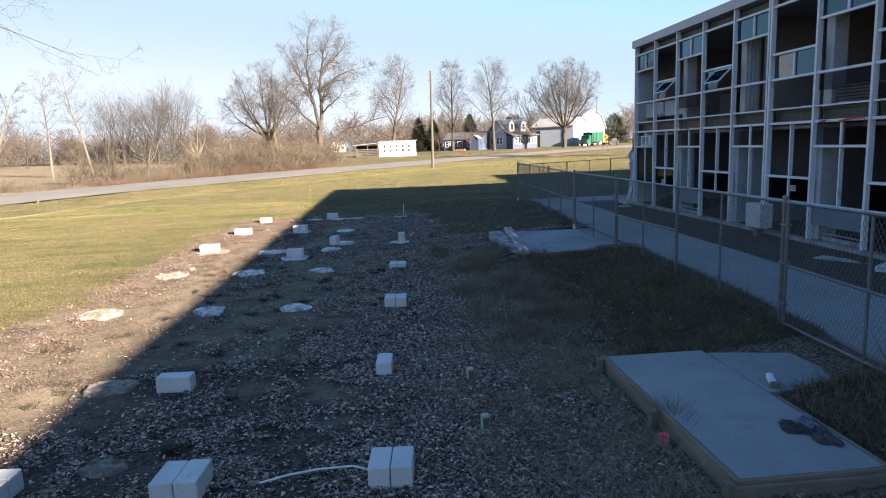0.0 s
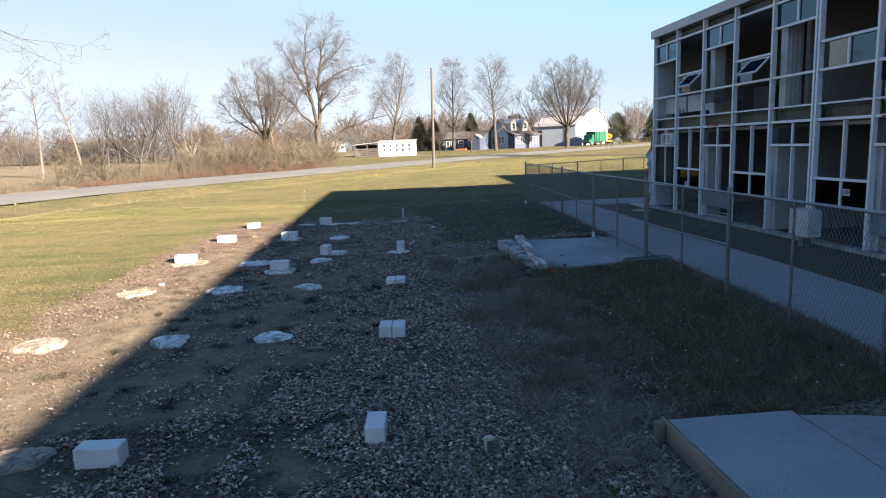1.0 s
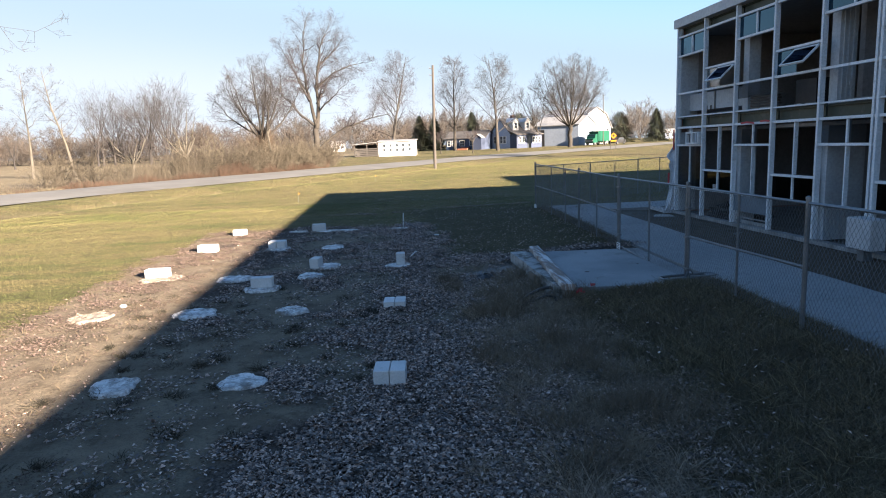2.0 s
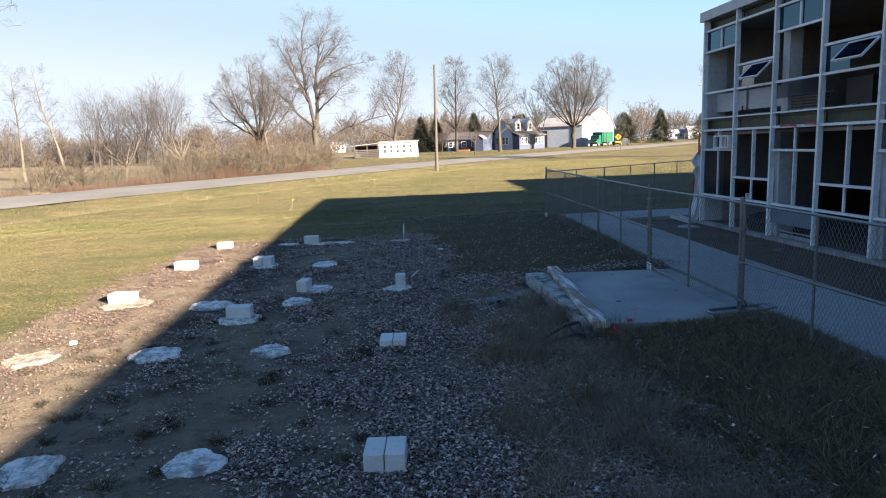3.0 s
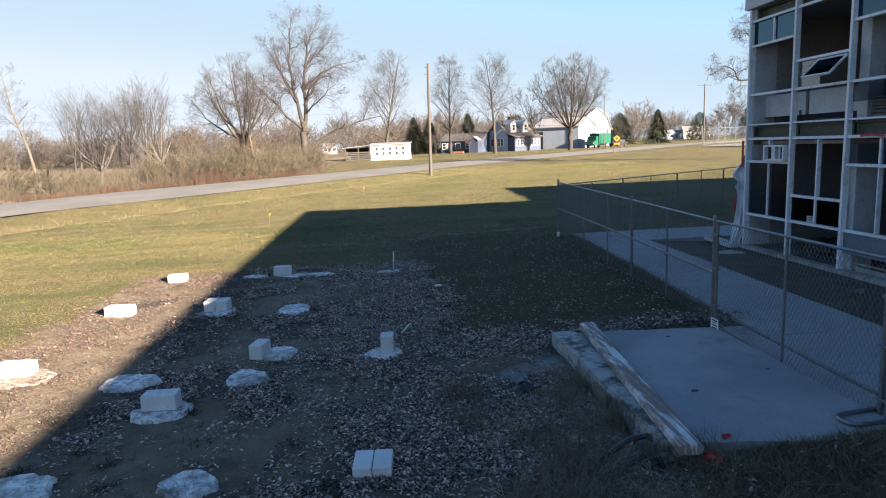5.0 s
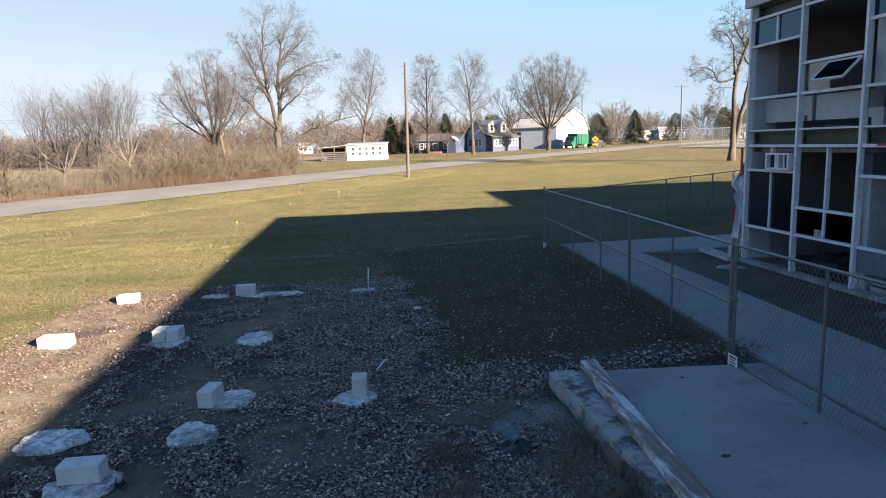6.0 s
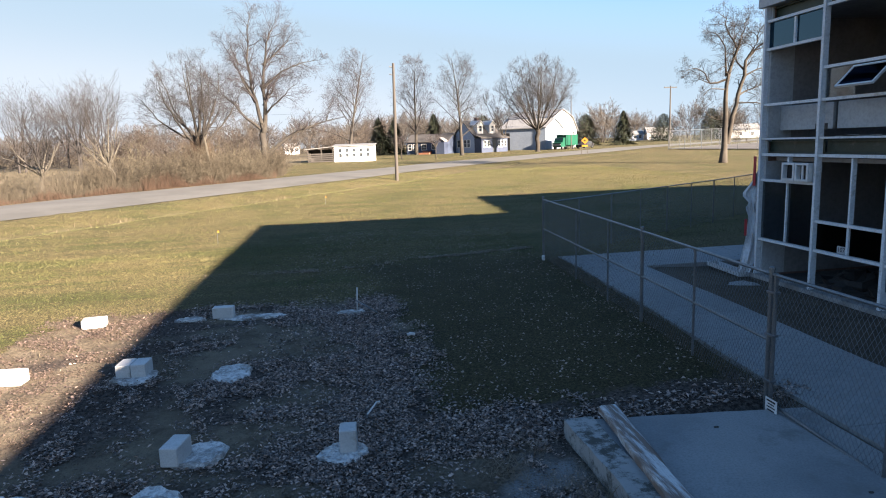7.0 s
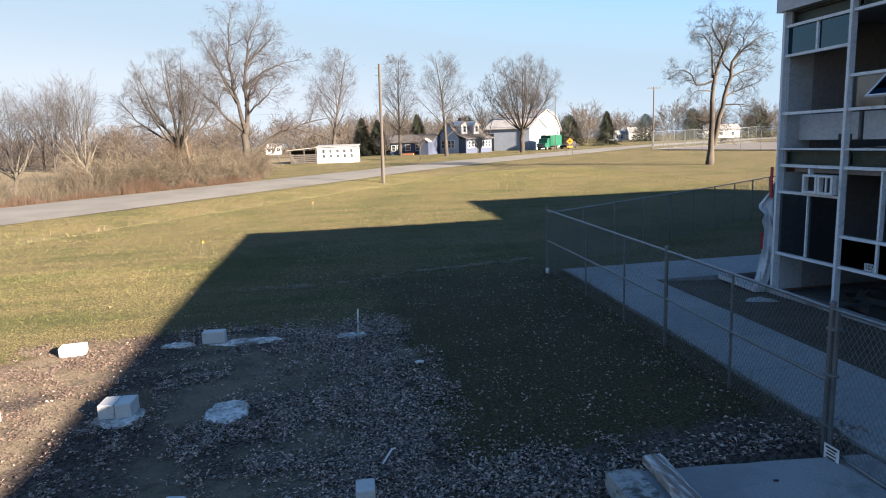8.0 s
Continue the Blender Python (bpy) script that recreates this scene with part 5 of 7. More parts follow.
for k in range(80):
    far_row.append((-330 + 760 * (k + rw.random()) / 80, 300 + rw.uniform(-45, 60), rw.uniform(9, 16), rw.randrange(4), rw.uniform(0, 6.3)))
for k in range(24):
    far_row.append((rw.uniform(-150, -18), rw.uniform(140, 175), rw.uniform(5.5, 9.0), rw.randrange(4), rw.uniform(0, 6.3)))
for k in range(34):
    far_row.append((rw.uniform(-25, 60), rw.uniform(170, 230), rw.uniform(8, 13), rw.randrange(4), rw.uniform(0, 6.3)))
for k in range(34):
    far_row.append((rw.uniform(75, 260), rw.uniform(190, 270), rw.uniform(8, 14), rw.randrange(4), rw.uniform(0, 6.3)))
many_trees("far_woods", "distant line of bare brown woods", far_row, FAR_KINDS, FAR_TWIG)
far_shrubs = [(rw.uniform(-160, -14), rw.uniform(136, 160), rw.uniform(3, 6), rw.randrange(4), rw.uniform(0, 6.3)) for k in range(50)]
far_shrubs += [(rw.uniform(-30, 300), rw.uniform(200, 260), rw.uniform(4, 8), rw.randrange(4), rw.uniform(0, 6.3)) for k in range(28)]
far_shrubs += [(rw.uniform(-300, 300), rw.uniform(270, 330), rw.uniform(6, 10), rw.randrange(4), rw.uniform(0, 6.3)) for k in range(28)]
many_trees("far_thicket", "distant brown thicket under the woods", far_shrubs, SHRUBS, FAR_TWIG)


def hedge(label, n, clumps, x0, x1, y0, y1, heights, seed, long=0.55, wide=0.05):
    """Far brushwood: clumps of upright twigs, each a slim blade."""
    r = np.random.RandomState(seed)
    cx, cy, ch = r.uniform(x0, x1, clumps), r.uniform(y0, y1, clumps), r.uniform(*heights, clumps)
    pick = r.choice(clumps, n, p=ch ** 2 / (ch ** 2).sum())
    u = r.beta(1.3, 1.5, n)
    spread_out = ch[pick] * 0.42 * np.sqrt(np.clip(1.08 - u ** 1.7, 0, 1)) * np.sqrt(r.uniform(0.05, 1, n))
    az = r.uniform(0, 6.3, n)
    x, y = cx[pick] + spread_out * np.cos(az), cy[pick] + spread_out * np.sin(az)
    c = np.stack([x, y, rise(y) + u * ch[pick]], -1)
    a = r.uniform(0, 6.3, n)
    side = np.stack([np.cos(a), np.sin(a), r.normal(0, 0.2, n)], -1) * (wide * r.uniform(0.5, 1.5, n))[:, None]
    tip = np.stack([np.cos(az) * 0.5 + r.normal(0, 0.4, n), np.sin(az) * 0.5 + r.normal(0, 0.4, n), r.uniform(0.2, 1.0, n)], -1) * (long * r.uniform(0.6, 1.6, n))[:, None]
    v = np.stack([c - side, c + side, c + tip], 1).reshape(-1, 3)
    tagged(new("brushwood", arrays("brushwood", v, np.arange(3 * n).reshape(-1, 3), HEDGE)), label, "brush", kind="stuff")


HEDGE = surface("brushwood", (0.046, 0.037, 0.031), (0.078, 0.065, 0.053), 0.06, 0.8, 0.95, bump=0)
hedge("brown hedgerow of bare brush behind the field", 95000, 210, -170, -14, 130, 150, (3.5, 7.0), 301)
hedge("brown brush behind the farm buildings", 26000, 60, -16, 75, 165, 215, (4.5, 8.5), 302, 0.8, 0.07)
hedge("distant brown brush along the road", 22000, 60, 70, 330, 195, 260, (5, 9.5), 303, 0.9, 0.08)
hedge("distant brown brush before the woods", 24000, 90, -330, 330, 275, 320, (5, 9), 304, 1.0, 0.1)


def brush(name, label, n, place, heights, rad, material, seed, lean=0.35):
    r = np.random.RandomState(seed)
    x, y, scale = place(r, n)
    h = r.uniform(*heights, n) * scale
    p0 = np.stack([x, y, land(x, y) - 0.03], -1)
    d = np.stack([r.normal(0, lean, n), r.normal(0, lean, n), np.ones(n)], -1)
    d /= np.linalg.norm(d, axis=1, keepdims=True)
    bend = np.stack([r.normal(0, lean, n), r.normal(0, lean, n), np.zeros(n)], -1)
    u = np.array([0, 0.5, 1.0])
    path = p0[:, None] + d[:, None] * (u * 1)[None, :, None] * h[:, None, None] + bend[:, None] * (u ** 2)[None, :, None] * h[:, None, None] * 0.5
    rr = np.stack([np.full(n, rad), np.full(n, rad * 0.75), np.full(n, rad * 0.35)], -1) * r.uniform(0.6, 1.4, n)[:, None]
    v, f = tubes(path, rr, 3)
    tagged(new(name, arrays(name, v, f, material)), label, "brush", kind="stuff")


def strip(past0, past1, x0, x1, clump):
    """Random places past the road's far edge."""
    fx, fy = np.array(FAR_LINE).T

    def place(r, n):
        x = r.uniform(x0, x1, n)
        y = np.interp(x, fx, fy) + past0 + (past1 - past0) * r.beta(1.1, 1.6, n)
        c = waves(x, y, clump, 17)
        s = np.clip(0.62 + 0.5 * c, 0.15, 1.25) * (0.16 + 0.84 * soft(x, -27, -14))
        return x, y, s

    return place


brush("brush_thicket", "brown thicket of bare shrubs beside the road", 19000, strip(1.2, 12, -60, -5, 5.0), (0.7, 3.0), 0.009, BRUSH, 2)
brush("brush_thicket", "brown thicket of taller bare shrubs behind", 8000, strip(6, 22, -85, -8, 12.0), (1.2, 4.2), 0.011, TWIG, 3, 0.3)
brush("trunk_vines", "shaggy brown vines round the trunk of the roadside tree", 2600, lambda r, n: (-12.1 + r.normal(0, 0.42, n), 75.8 + r.normal(0, 0.42, n), r.uniform(0.3, 1.0, n)), (1.5, 5.2), 0.012, surface("vine", (0.055, 0.038, 0.025), (0.095, 0.068, 0.045), 0.6, 5, 0.95, bump=0), 10, 0.10)
brush("dry_stalks", "low red-brown weeds along the road", 15000, strip(0.5, 3.2, -70, -5.5, 6.0), (0.4, 1.2), 0.010, surface("red_brown_weeds", (0.046, 0.028, 0.019), (0.075, 0.049, 0.034), 0.4, 4, 0.95, bump=0), 5, 0.22)
brush("dry_reeds", "pale dry reeds along the road", 9000, strip(0.3, 1.5, -80, -22, 5.0), (0.3, 0.8), 0.012, surface("dry_reeds", (0.10, 0.086, 0.058), (0.145, 0.125, 0.085), 0.3, 4, 0.95, bump=0), 4, 0.2)


def conifer(x, y, h, w, label, seed):
    blunt = 0.5 if w > 0.85 * h else 0.85
    r = np.random.RandomState(seed)
    z = at_ground(x, y) - 0.1
    b = base("conifer", x, y, z)
    tagged(b, label, "tree")
    part("trunk", Shape().tube([(0, 0, 0), (0, 0, h * 0.95)], [0.16, 0.02], 6), BARK, b)
    n = 8000
    u = r.beta(1.0, 1.5, n)
    az = r.uniform(0, 2 * np.pi, n)
    tiers = (u * h * 1.5 + 0.15 * np.sin(az * 3)) % 1.0
    lobes = (1 + 0.25 * np.sin(az * 5 + 17 * u) + 0.18 * np.sin(az * 8 - 31 * u)) * (1.12 - 0.5 * tiers)
    rad = 1.2 * w / 2 * (1 - u) ** blunt * lobes * np.sqrt(r.uniform(0.15, 1, n))
    c = np.stack([rad * np.cos(az), rad * np.sin(az), 0.06 * h + u * h * 0.94 - 0.12 * rad], -1)
    out = np.stack([np.cos(az), np.sin(az), r.uniform(-0.5, 0.15, n)], -1)
    side = np.cross(out, np.array([0, 0, 1.0]))
    size = r.uniform(0.16, 0.34, n)[:, None] * (0.5 + 0.06 * h)
    v = np.stack([c - side * size * 0.4, c + out * size * 1.5, c + side * size * 0.4 + np.array([0, 0, 0.05])], 1).reshape(-1, 3)
    new("crown", arrays("crown", v, np.arange(3 * n).reshape(-1, 3), NEEDLES)).parent = b


NEEDLES = surface("needles", (0.018, 0.026, 0.016), (0.044, 0.050, 0.027), 0.8, 6, 0.9, bump=0)
for k, (x, y, h, w, label) in enumerate(((63.0, 149.0, 7.6, 5.0, "dark pointed spruce beside the road"), (58.5, 160.0, 7.4, 7.0, "broad dark evergreen behind the road sign"),
                                         (12.0, 146.0, 7.0, 5.0, "dark evergreen behind the blue house"), (31.5, 150.0, 7.5, 6.5, "dark evergreen behind the house"), (20.5, 148.0, 8.0, 5.5, "dark evergreen behind the house"), (8.3, 138.0, 7.2, 4.4, "dark evergreen near the white shed"),
                                         (94.0, 190.0, 8.0, 7.0, "dark evergreen along the far road"), (106.0, 185.0, 9.0, 8.0, "dark evergreen along the far road"), (120.0, 176.0, 9.0, 9.0, "dark evergreen behind the court"))):
    conifer(x, y, h, w, label, 200 + k)

# ---- houses, barns and road things ----
# blue siding lightened for the gable end, which lies in shade
BLUE_SIDING = surface("blue_siding", (0.25, 0.30, 0.40), (0.30, 0.35, 0.45), 0.3, 4, 0.7, bump=0)
GREY_SIDING = surface("grey_siding", (0.215, 0.255, 0.32), (0.255, 0.295, 0.36), 0.3, 4, 0.7, bump=0)
SHINGLE = surface("shingles", (0.070, 0.066, 0.064), (0.105, 0.099, 0.094), 0.5, 5, 0.9, bump=0)
METAL_ROOF = surface("metal_roof", (0.20, 0.20, 0.20), (0.25, 0.25, 0.245), 0.4, 4, 0.5, bump=0)
DARK_PANE = surface("dark_panes", (0.03, 0.035, 0.04), (0.06, 0.07, 0.08), 1, 8, 0.15, bump=0, spec=0.6)
GREEN_PAINT = surface("green_paint", (0.008, 0.06, 0.036), (0.012, 0.078, 0.046), 0.5, 5, 0.4, bump=0)
YELLOW = surface("yellow_sign", (0.40, 0.17, 0.01), (0.46, 0.20, 0.012), 1, 9, 0.5, bump=0)
RUST = surface("rusty_boards", (0.204, 0.082, 0.048), (0.258, 0.116, 0.068), 1, 9, 0.8, bump=0)


def gable(s, x0, y0, x1, y1, z0, z1, over=0.25, thick=0.14, along="x"):
    """A pitched roof over a rectangle; the ridge runs along x or y."""
    if along == "x":
        m = (y0 + y1) / 2
        prof = [(y0 - over, z0 - over * 0.4), (m, z1), (y1 + over, z0 - over * 0.4)]
        for (a, za), (c, zc) in zip(prof[:-1], prof[1:]):
            n = len(s.v)
            s.v += [(x, q, z + d) for d in (0, thick) for x in (x0 - over, x1 + over) for q, z in ((a, za), (c, zc))]
            s.f += [(n, n + 2, n + 3, n + 1), (n + 4, n + 5, n + 7, n + 6), (n, n + 1, n + 5, n + 4), (n + 2, n + 6, n + 7, n + 3), (n, n + 4, n + 6, n + 2), (n + 1, n + 3, n + 7, n + 5)]
    else:
        t = Shape()
        gable(t, y0, x0, y1, x1, z0, z1, over, thick, "x")
        n = len(s.v)
        s.v += [(y, x, z) for x, y, z in t.v]
        s.f += [tuple(n + i for i in reversed(f)) for f in t.f]
    return s


def walls(s, x0, y0, x1, y1, z0, z1, ridge=None, along="x"):
    """A closed body, with gable ends up to the ridge."""
    s.box(x0, y0, z0, x1, y1, z1)
    if ridge:
        n = len(s.v)
        if along == "x":
            m = (y0 + y1) / 2
            s.v += [(x0, y0, z1), (x0, y1, z1), (x0, m, ridge), (x1, y0, z1), (x1, y1, z1), (x1, m, ridge)]
        else:
            m = (x0 + x1) / 2
            s.v += [(x1, y0, z1), (x0, y0, z1), (m, y0, ridge), (x1, y1, z1), (x0, y1, z1), (m, y1, ridge)]
        s.f += [(n, n + 2, n + 1), (n + 3, n + 4, n + 5), (n, n + 3, n + 5, n + 2), (n + 1, n + 2, n + 5, n + 4)]
    return s


def house_window(b, x, y, z, w, h, face, bar=0.02):
    """A framed window on a wall that looks to -y or -x."""
    t = 0.07
    if face == "y":
        fr = part("window", Shape().box(x - w / 2 - t, y - 0.07, z - t, x + w / 2 + t, y - 0.004, z).box(x - w / 2 - t, y - 0.07, z + h, x + w / 2 + t, y - 0.004, z + h + t).box(x - w / 2 - t, y - 0.07, z, x - w / 2, y - 0.004, z + h).box(x + w / 2, y - 0.07, z, x + w / 2 + t, y - 0.004, z + h).box(x - w / 2, y - 0.05, z + h / 2 - bar, x + w / 2, y - 0.004, z + h / 2 + bar), WHITE_PAINT, b)
        part("pane", Shape().box(x - w / 2, y - 0.03, z, x + w / 2, y - 0.006, z + h), DARK_PANE, fr)
    else:
        fr = part("window", Shape().box(x - 0.07, y - w / 2 - t, z - t, x - 0.004, y + w / 2 + t, z).box(x - 0.07, y - w / 2 - t, z + h, x - 0.004, y + w / 2 + t, z + h + t).box(x - 0.07, y - w / 2 - t, z, x - 0.004, y - w / 2, z + h).box(x - 0.07, y + w / 2, z, x - 0.004, y + w / 2 + t, z + h).box(x - 0.05, y - w / 2, z + h / 2 - bar, x - 0.004, y + w / 2, z + h / 2 + bar), WHITE_PAINT, b)
        part("pane", Shape().box(x - 0.03, y - w / 2, z, x - 0.006, y + w / 2, z + h), DARK_PANE, fr)


# blue siding of sunlit fronts, darkened so the sun doesn't bleach it
PORCH = surface("sun_toned_siding", (0.036, 0.047, 0.080), (0.048, 0.060, 0.098), 0.3, 4, 0.7, bump=0)
GREY_BOARD = surface("grey_boards", (0.055, 0.050, 0.046), (0.080, 0.074, 0.068), 0.8, 8, 0.9, bump=0)


def blue_house():
    b = base("house", 26.0, 126.8, at_ground(26, 127) - 0.05, 33)
    tagged(b, "small blue-sided house with enclosed porch and two dormers", "house")
    b.scale = (1.14, 1.14, 1.16)
    # local x runs along the front towards the barn, y into the house; the corner towards the road is the origin
    part("wall", walls(Shape(), 0, 1.6, 6.0, 6.4, 0, 2.5, 4.9, "x"), BLUE_SIDING, b, "blue clapboard walls")
    part("roof", gable(Shape(), 0, 1.6, 6.0, 6.4, 2.5, 4.9), SHINGLE, b, "grey-brown shingle roof")
    part("porch", Shape().box(-0.02, 0, 0, 6.02, 1.596, 2.25), PORCH, b, "enclosed porch in blue siding toned darker for the sun")
    s = Shape()
    s.v += [(-0.3, -0.25, 2.22), (6.3, -0.25, 2.22), (6.3, 1.7, 2.85), (-0.3, 1.7, 2.85), (-0.3, -0.25, 2.34), (6.3, -0.25, 2.34), (6.3, 1.7, 2.97), (-0.3, 1.7, 2.97)]
    s.f += [(3, 2, 1, 0), (4, 5, 6, 7), (0, 1, 5, 4), (1, 2, 6, 5), (2, 3, 7, 6), (3, 0, 4, 7)]
    part("porch_roof", s, SHINGLE, b)
    for x in (1.5, 4.3):
        d = part("dormer", walls(Shape(), x - 0.65, 1.75, x + 0.65, 3.6, 3.0, 4.35, 4.95, "y"), WHITE_PAINT, b, "white dormer")
        part("dormer_roof", gable(Shape(), x - 0.65, 1.75, x + 0.65, 3.6, 4.35, 4.97, 0.18, 0.08, "y"), WHITE_PAINT, d)
        house_window(b, x, 1.75, 3.35, 0.55, 0.85, "y")
    for x in (0.7, 1.5, 4.0, 4.7, 5.4):
        house_window(b, x, 0, 0.9, 0.5, 0.95, "y")
    part("door", Shape().box(2.5, -0.05, 0.05, 3.3, -0.004, 2.05), DARK_PANE, b, "dark front door")
    for y in (2.9, 3.7, 5.2):
        house_window(b, 0, y, 0.95, 0.62, 1.1, "x")
    part("chimney", Shape().box(3.0, 4.0, 4.2, 3.6, 4.6, 5.6), BRICK, b)


def blue_annex():
    b = base("house", 13.2, 134.0, at_ground(14, 131) - 0.05, -33)
    tagged(b, "long low blue house with a grey roof", "house")
    # blue siding again, its colour set between for slanting sun
    part("wall", walls(Shape(), 0, 0, 8.4, 5.0, 0, 2.3, 3.6, "x"), surface("part_sun_siding", (0.048, 0.065, 0.108), (0.062, 0.080, 0.128), 0.3, 4, 0.7, bump=0), b, "blue clapboard walls")
    part("roof", gable(Shape(), 0, 0, 8.4, 5.0, 2.3, 3.6), SHINGLE, b, "grey roof")
    for x, w in ((0.7, 0.7), (1.8, 0.7), (5.6, 0.7), (3.6, 1.0)):
        house_window(b, x, 0, 0.85, w, 1.0, "y")
    part("annex", walls(Shape(), 6.6, -1.6, 8.4, -0.01, 0, 2.3, 2.9, "y"), PORCH, b, "lean-to in blue-grey siding toned darker for the sun")
    part("annex_roof", gable(Shape(), 6.6, -1.6, 8.4, -0.01, 2.3, 2.95, 0.15, 0.08, "y"), METAL_ROOF, b)
    part("steps", Shape().box(3.3, -1.7, 0, 5.4, -0.6, 0.35).box(3.6, -0.596, 0, 5.2, -0.02, 0.6), RUST, b, "rust-red steps")


def grey_barn():
    b = base("barn", 32.6, 139.0, at_ground(33, 139) - 0.05, -40)
    tagged(b, "grey-sided pole barn with dark doorway painted as a black sheet", "barn")
    part("wall", walls(Shape(), 0, 0, 9.5, 9, 0, 4.2, 6.0, "x"), GREY_SIDING, b, "grey metal siding")
    part("roof", gable(Shape(), 0, 0, 9.5, 9, 4.2, 6.0), METAL_ROOF, b, "grey metal roof")
    # black sheet on the wall in place of the doorway's dark inside
    part("door", Shape().box(0.4, -0.05, 0.02, 2.0, -0.005, 3.4), BLACK, b, "dark doorway painted as a black sheet")


def white_barn():
    b = base("barn", 46.0, 150.0, at_ground(46, 150) - 0.05, 30)
    tagged(b, "large white gambrel barn", "barn")
    s, r = Shape(), Shape()
    prof = [(0, 0), (0, 4.0), (1.6, 6.6), (4.8, 8.2), (8.0, 6.6), (9.6, 4.0), (9.6, 0)]
    n = len(prof)
    s.v += [(x, y, z) for y in (0.0, 14.0) for x, z in prof]
    s.f += [tuple(range(n)), tuple(range(2 * n - 1, n - 1, -1))] + [(k, n + k, n + (k + 1) % n, (k + 1) % n) for k in range(n)]
    part("wall", s, WHITE_PAINT, b, "white painted boards")
    up = [(-0.35, 3.5), (1.6, 6.75), (4.8, 8.35), (8.0, 6.75), (9.95, 3.5)]
    for (xa, za), (xc, zc) in zip(up[:-1], up[1:]):
        k = len(r.v)
        r.v += [(x, y, z + d) for d in (0, 0.12) for y in (-0.4, 14.4) for x, z in ((xa, za), (xc, zc))]
        r.f += [(k, k + 2, k + 3, k + 1), (k + 4, k + 5, k + 7, k + 6), (k, k + 1, k + 5, k + 4), (k + 2, k + 6, k + 7, k + 3), (k, k + 4, k + 6, k + 2), (k + 1, k + 3, k + 7, k + 5)]
    part("roof", r, METAL_ROOF, b, "pale metal roof")
    house_window(b, 8.6, 0, 2.2, 0.6, 1.3, "y")


def white_shed():
    b = base("shed", -0.1, 111.6, at_ground(0, 111) - 0.05, -8)
    tagged(b, "long white coop with five windows and an open lean-to", "shed")
    part("wall", Shape().box(0, 0, 0, 6.0, 3.0, 2.35), WHITE_PAINT, b, "white painted boards")
    s = Shape()
    s.v += [(-0.2, -0.25, 2.36), (6.2, -0.25, 2.36), (6.2, 3.2, 2.62), (-0.2, 3.2, 2.62), (-0.2, -0.25, 2.46), (6.2, -0.25, 2.46), (6.2, 3.2, 2.72), (-0.2, 3.2, 2.72)]
    s.f += [(3, 2, 1, 0), (4, 5, 6, 7), (0, 1, 5, 4), (1, 2, 6, 5), (2, 3, 7, 6), (3, 0, 4, 7)]
    part("roof", s, METAL_ROOF, b, "flat tin roof")
    for k in range(5):
        house_window(b, 0.95 + 1.03 * k, 0, 0.80, 0.42, 1.2, "y", 0.11)
    for x in (-4.0, -2.0, -0.25):
        for y in (0.1, 2.8):
            part("post", Shape().box(x, y, 0, x + 0.12, y + 0.12, 2.03), POLE_WOOD, b)
    for z in (0.12, 0.4, 0.68, 0.96, 1.24):
        part("board", Shape().box(-4.0, 0.04, z, -0.1, 0.09, z + 0.17), GREY_BOARD, b)
        part("end_board", Shape().box(-4.06, 0.1, z + 0.02, -4.01, 2.9, z + 0.17), GREY_BOARD, b)
    part("end_board", Shape().box(-4.06, 0.1, 1.5, -4.01, 2.9, 1.95), GREY_BOARD, b)
    s = Shape()
    s.v += [(-4.4, -0.2, 2.02), (-0.05, -0.2, 2.34), (-0.05, 3.1, 2.34), (-4.4, 3.1, 2.02), (-4.4, -0.2, 2.10), (-0.05, -0.2, 2.42), (-0.05, 3.1, 2.42), (-4.4, 3.1, 2.10)]
    s.f += [(3, 2, 1, 0), (4, 5, 6, 7), (0, 1, 5, 4), (1, 2, 6, 5), (2, 3, 7, 6), (3, 0, 4, 7)]
    part("leanto_roof", s, METAL_ROOF, b, "tin lean-to roof")
    part("leanto_back", Shape().box(-4.0, 2.93, 0, -0.05, 2.98, 2.0), POLE_WOOD, b)


def wheel(b, x, y, z, r, w):
    t = part("wheel", Shape().tube([(x - w / 2, y, z), (x + w / 2, y, z)], r, 14), BLACK, b, "black tyre")
    part("rim", Shape().tube([(x - w / 2 - 0.01, y, z), (x + w / 2 + 0.01, y, z)], r * 0.55, 12), GALV, t)


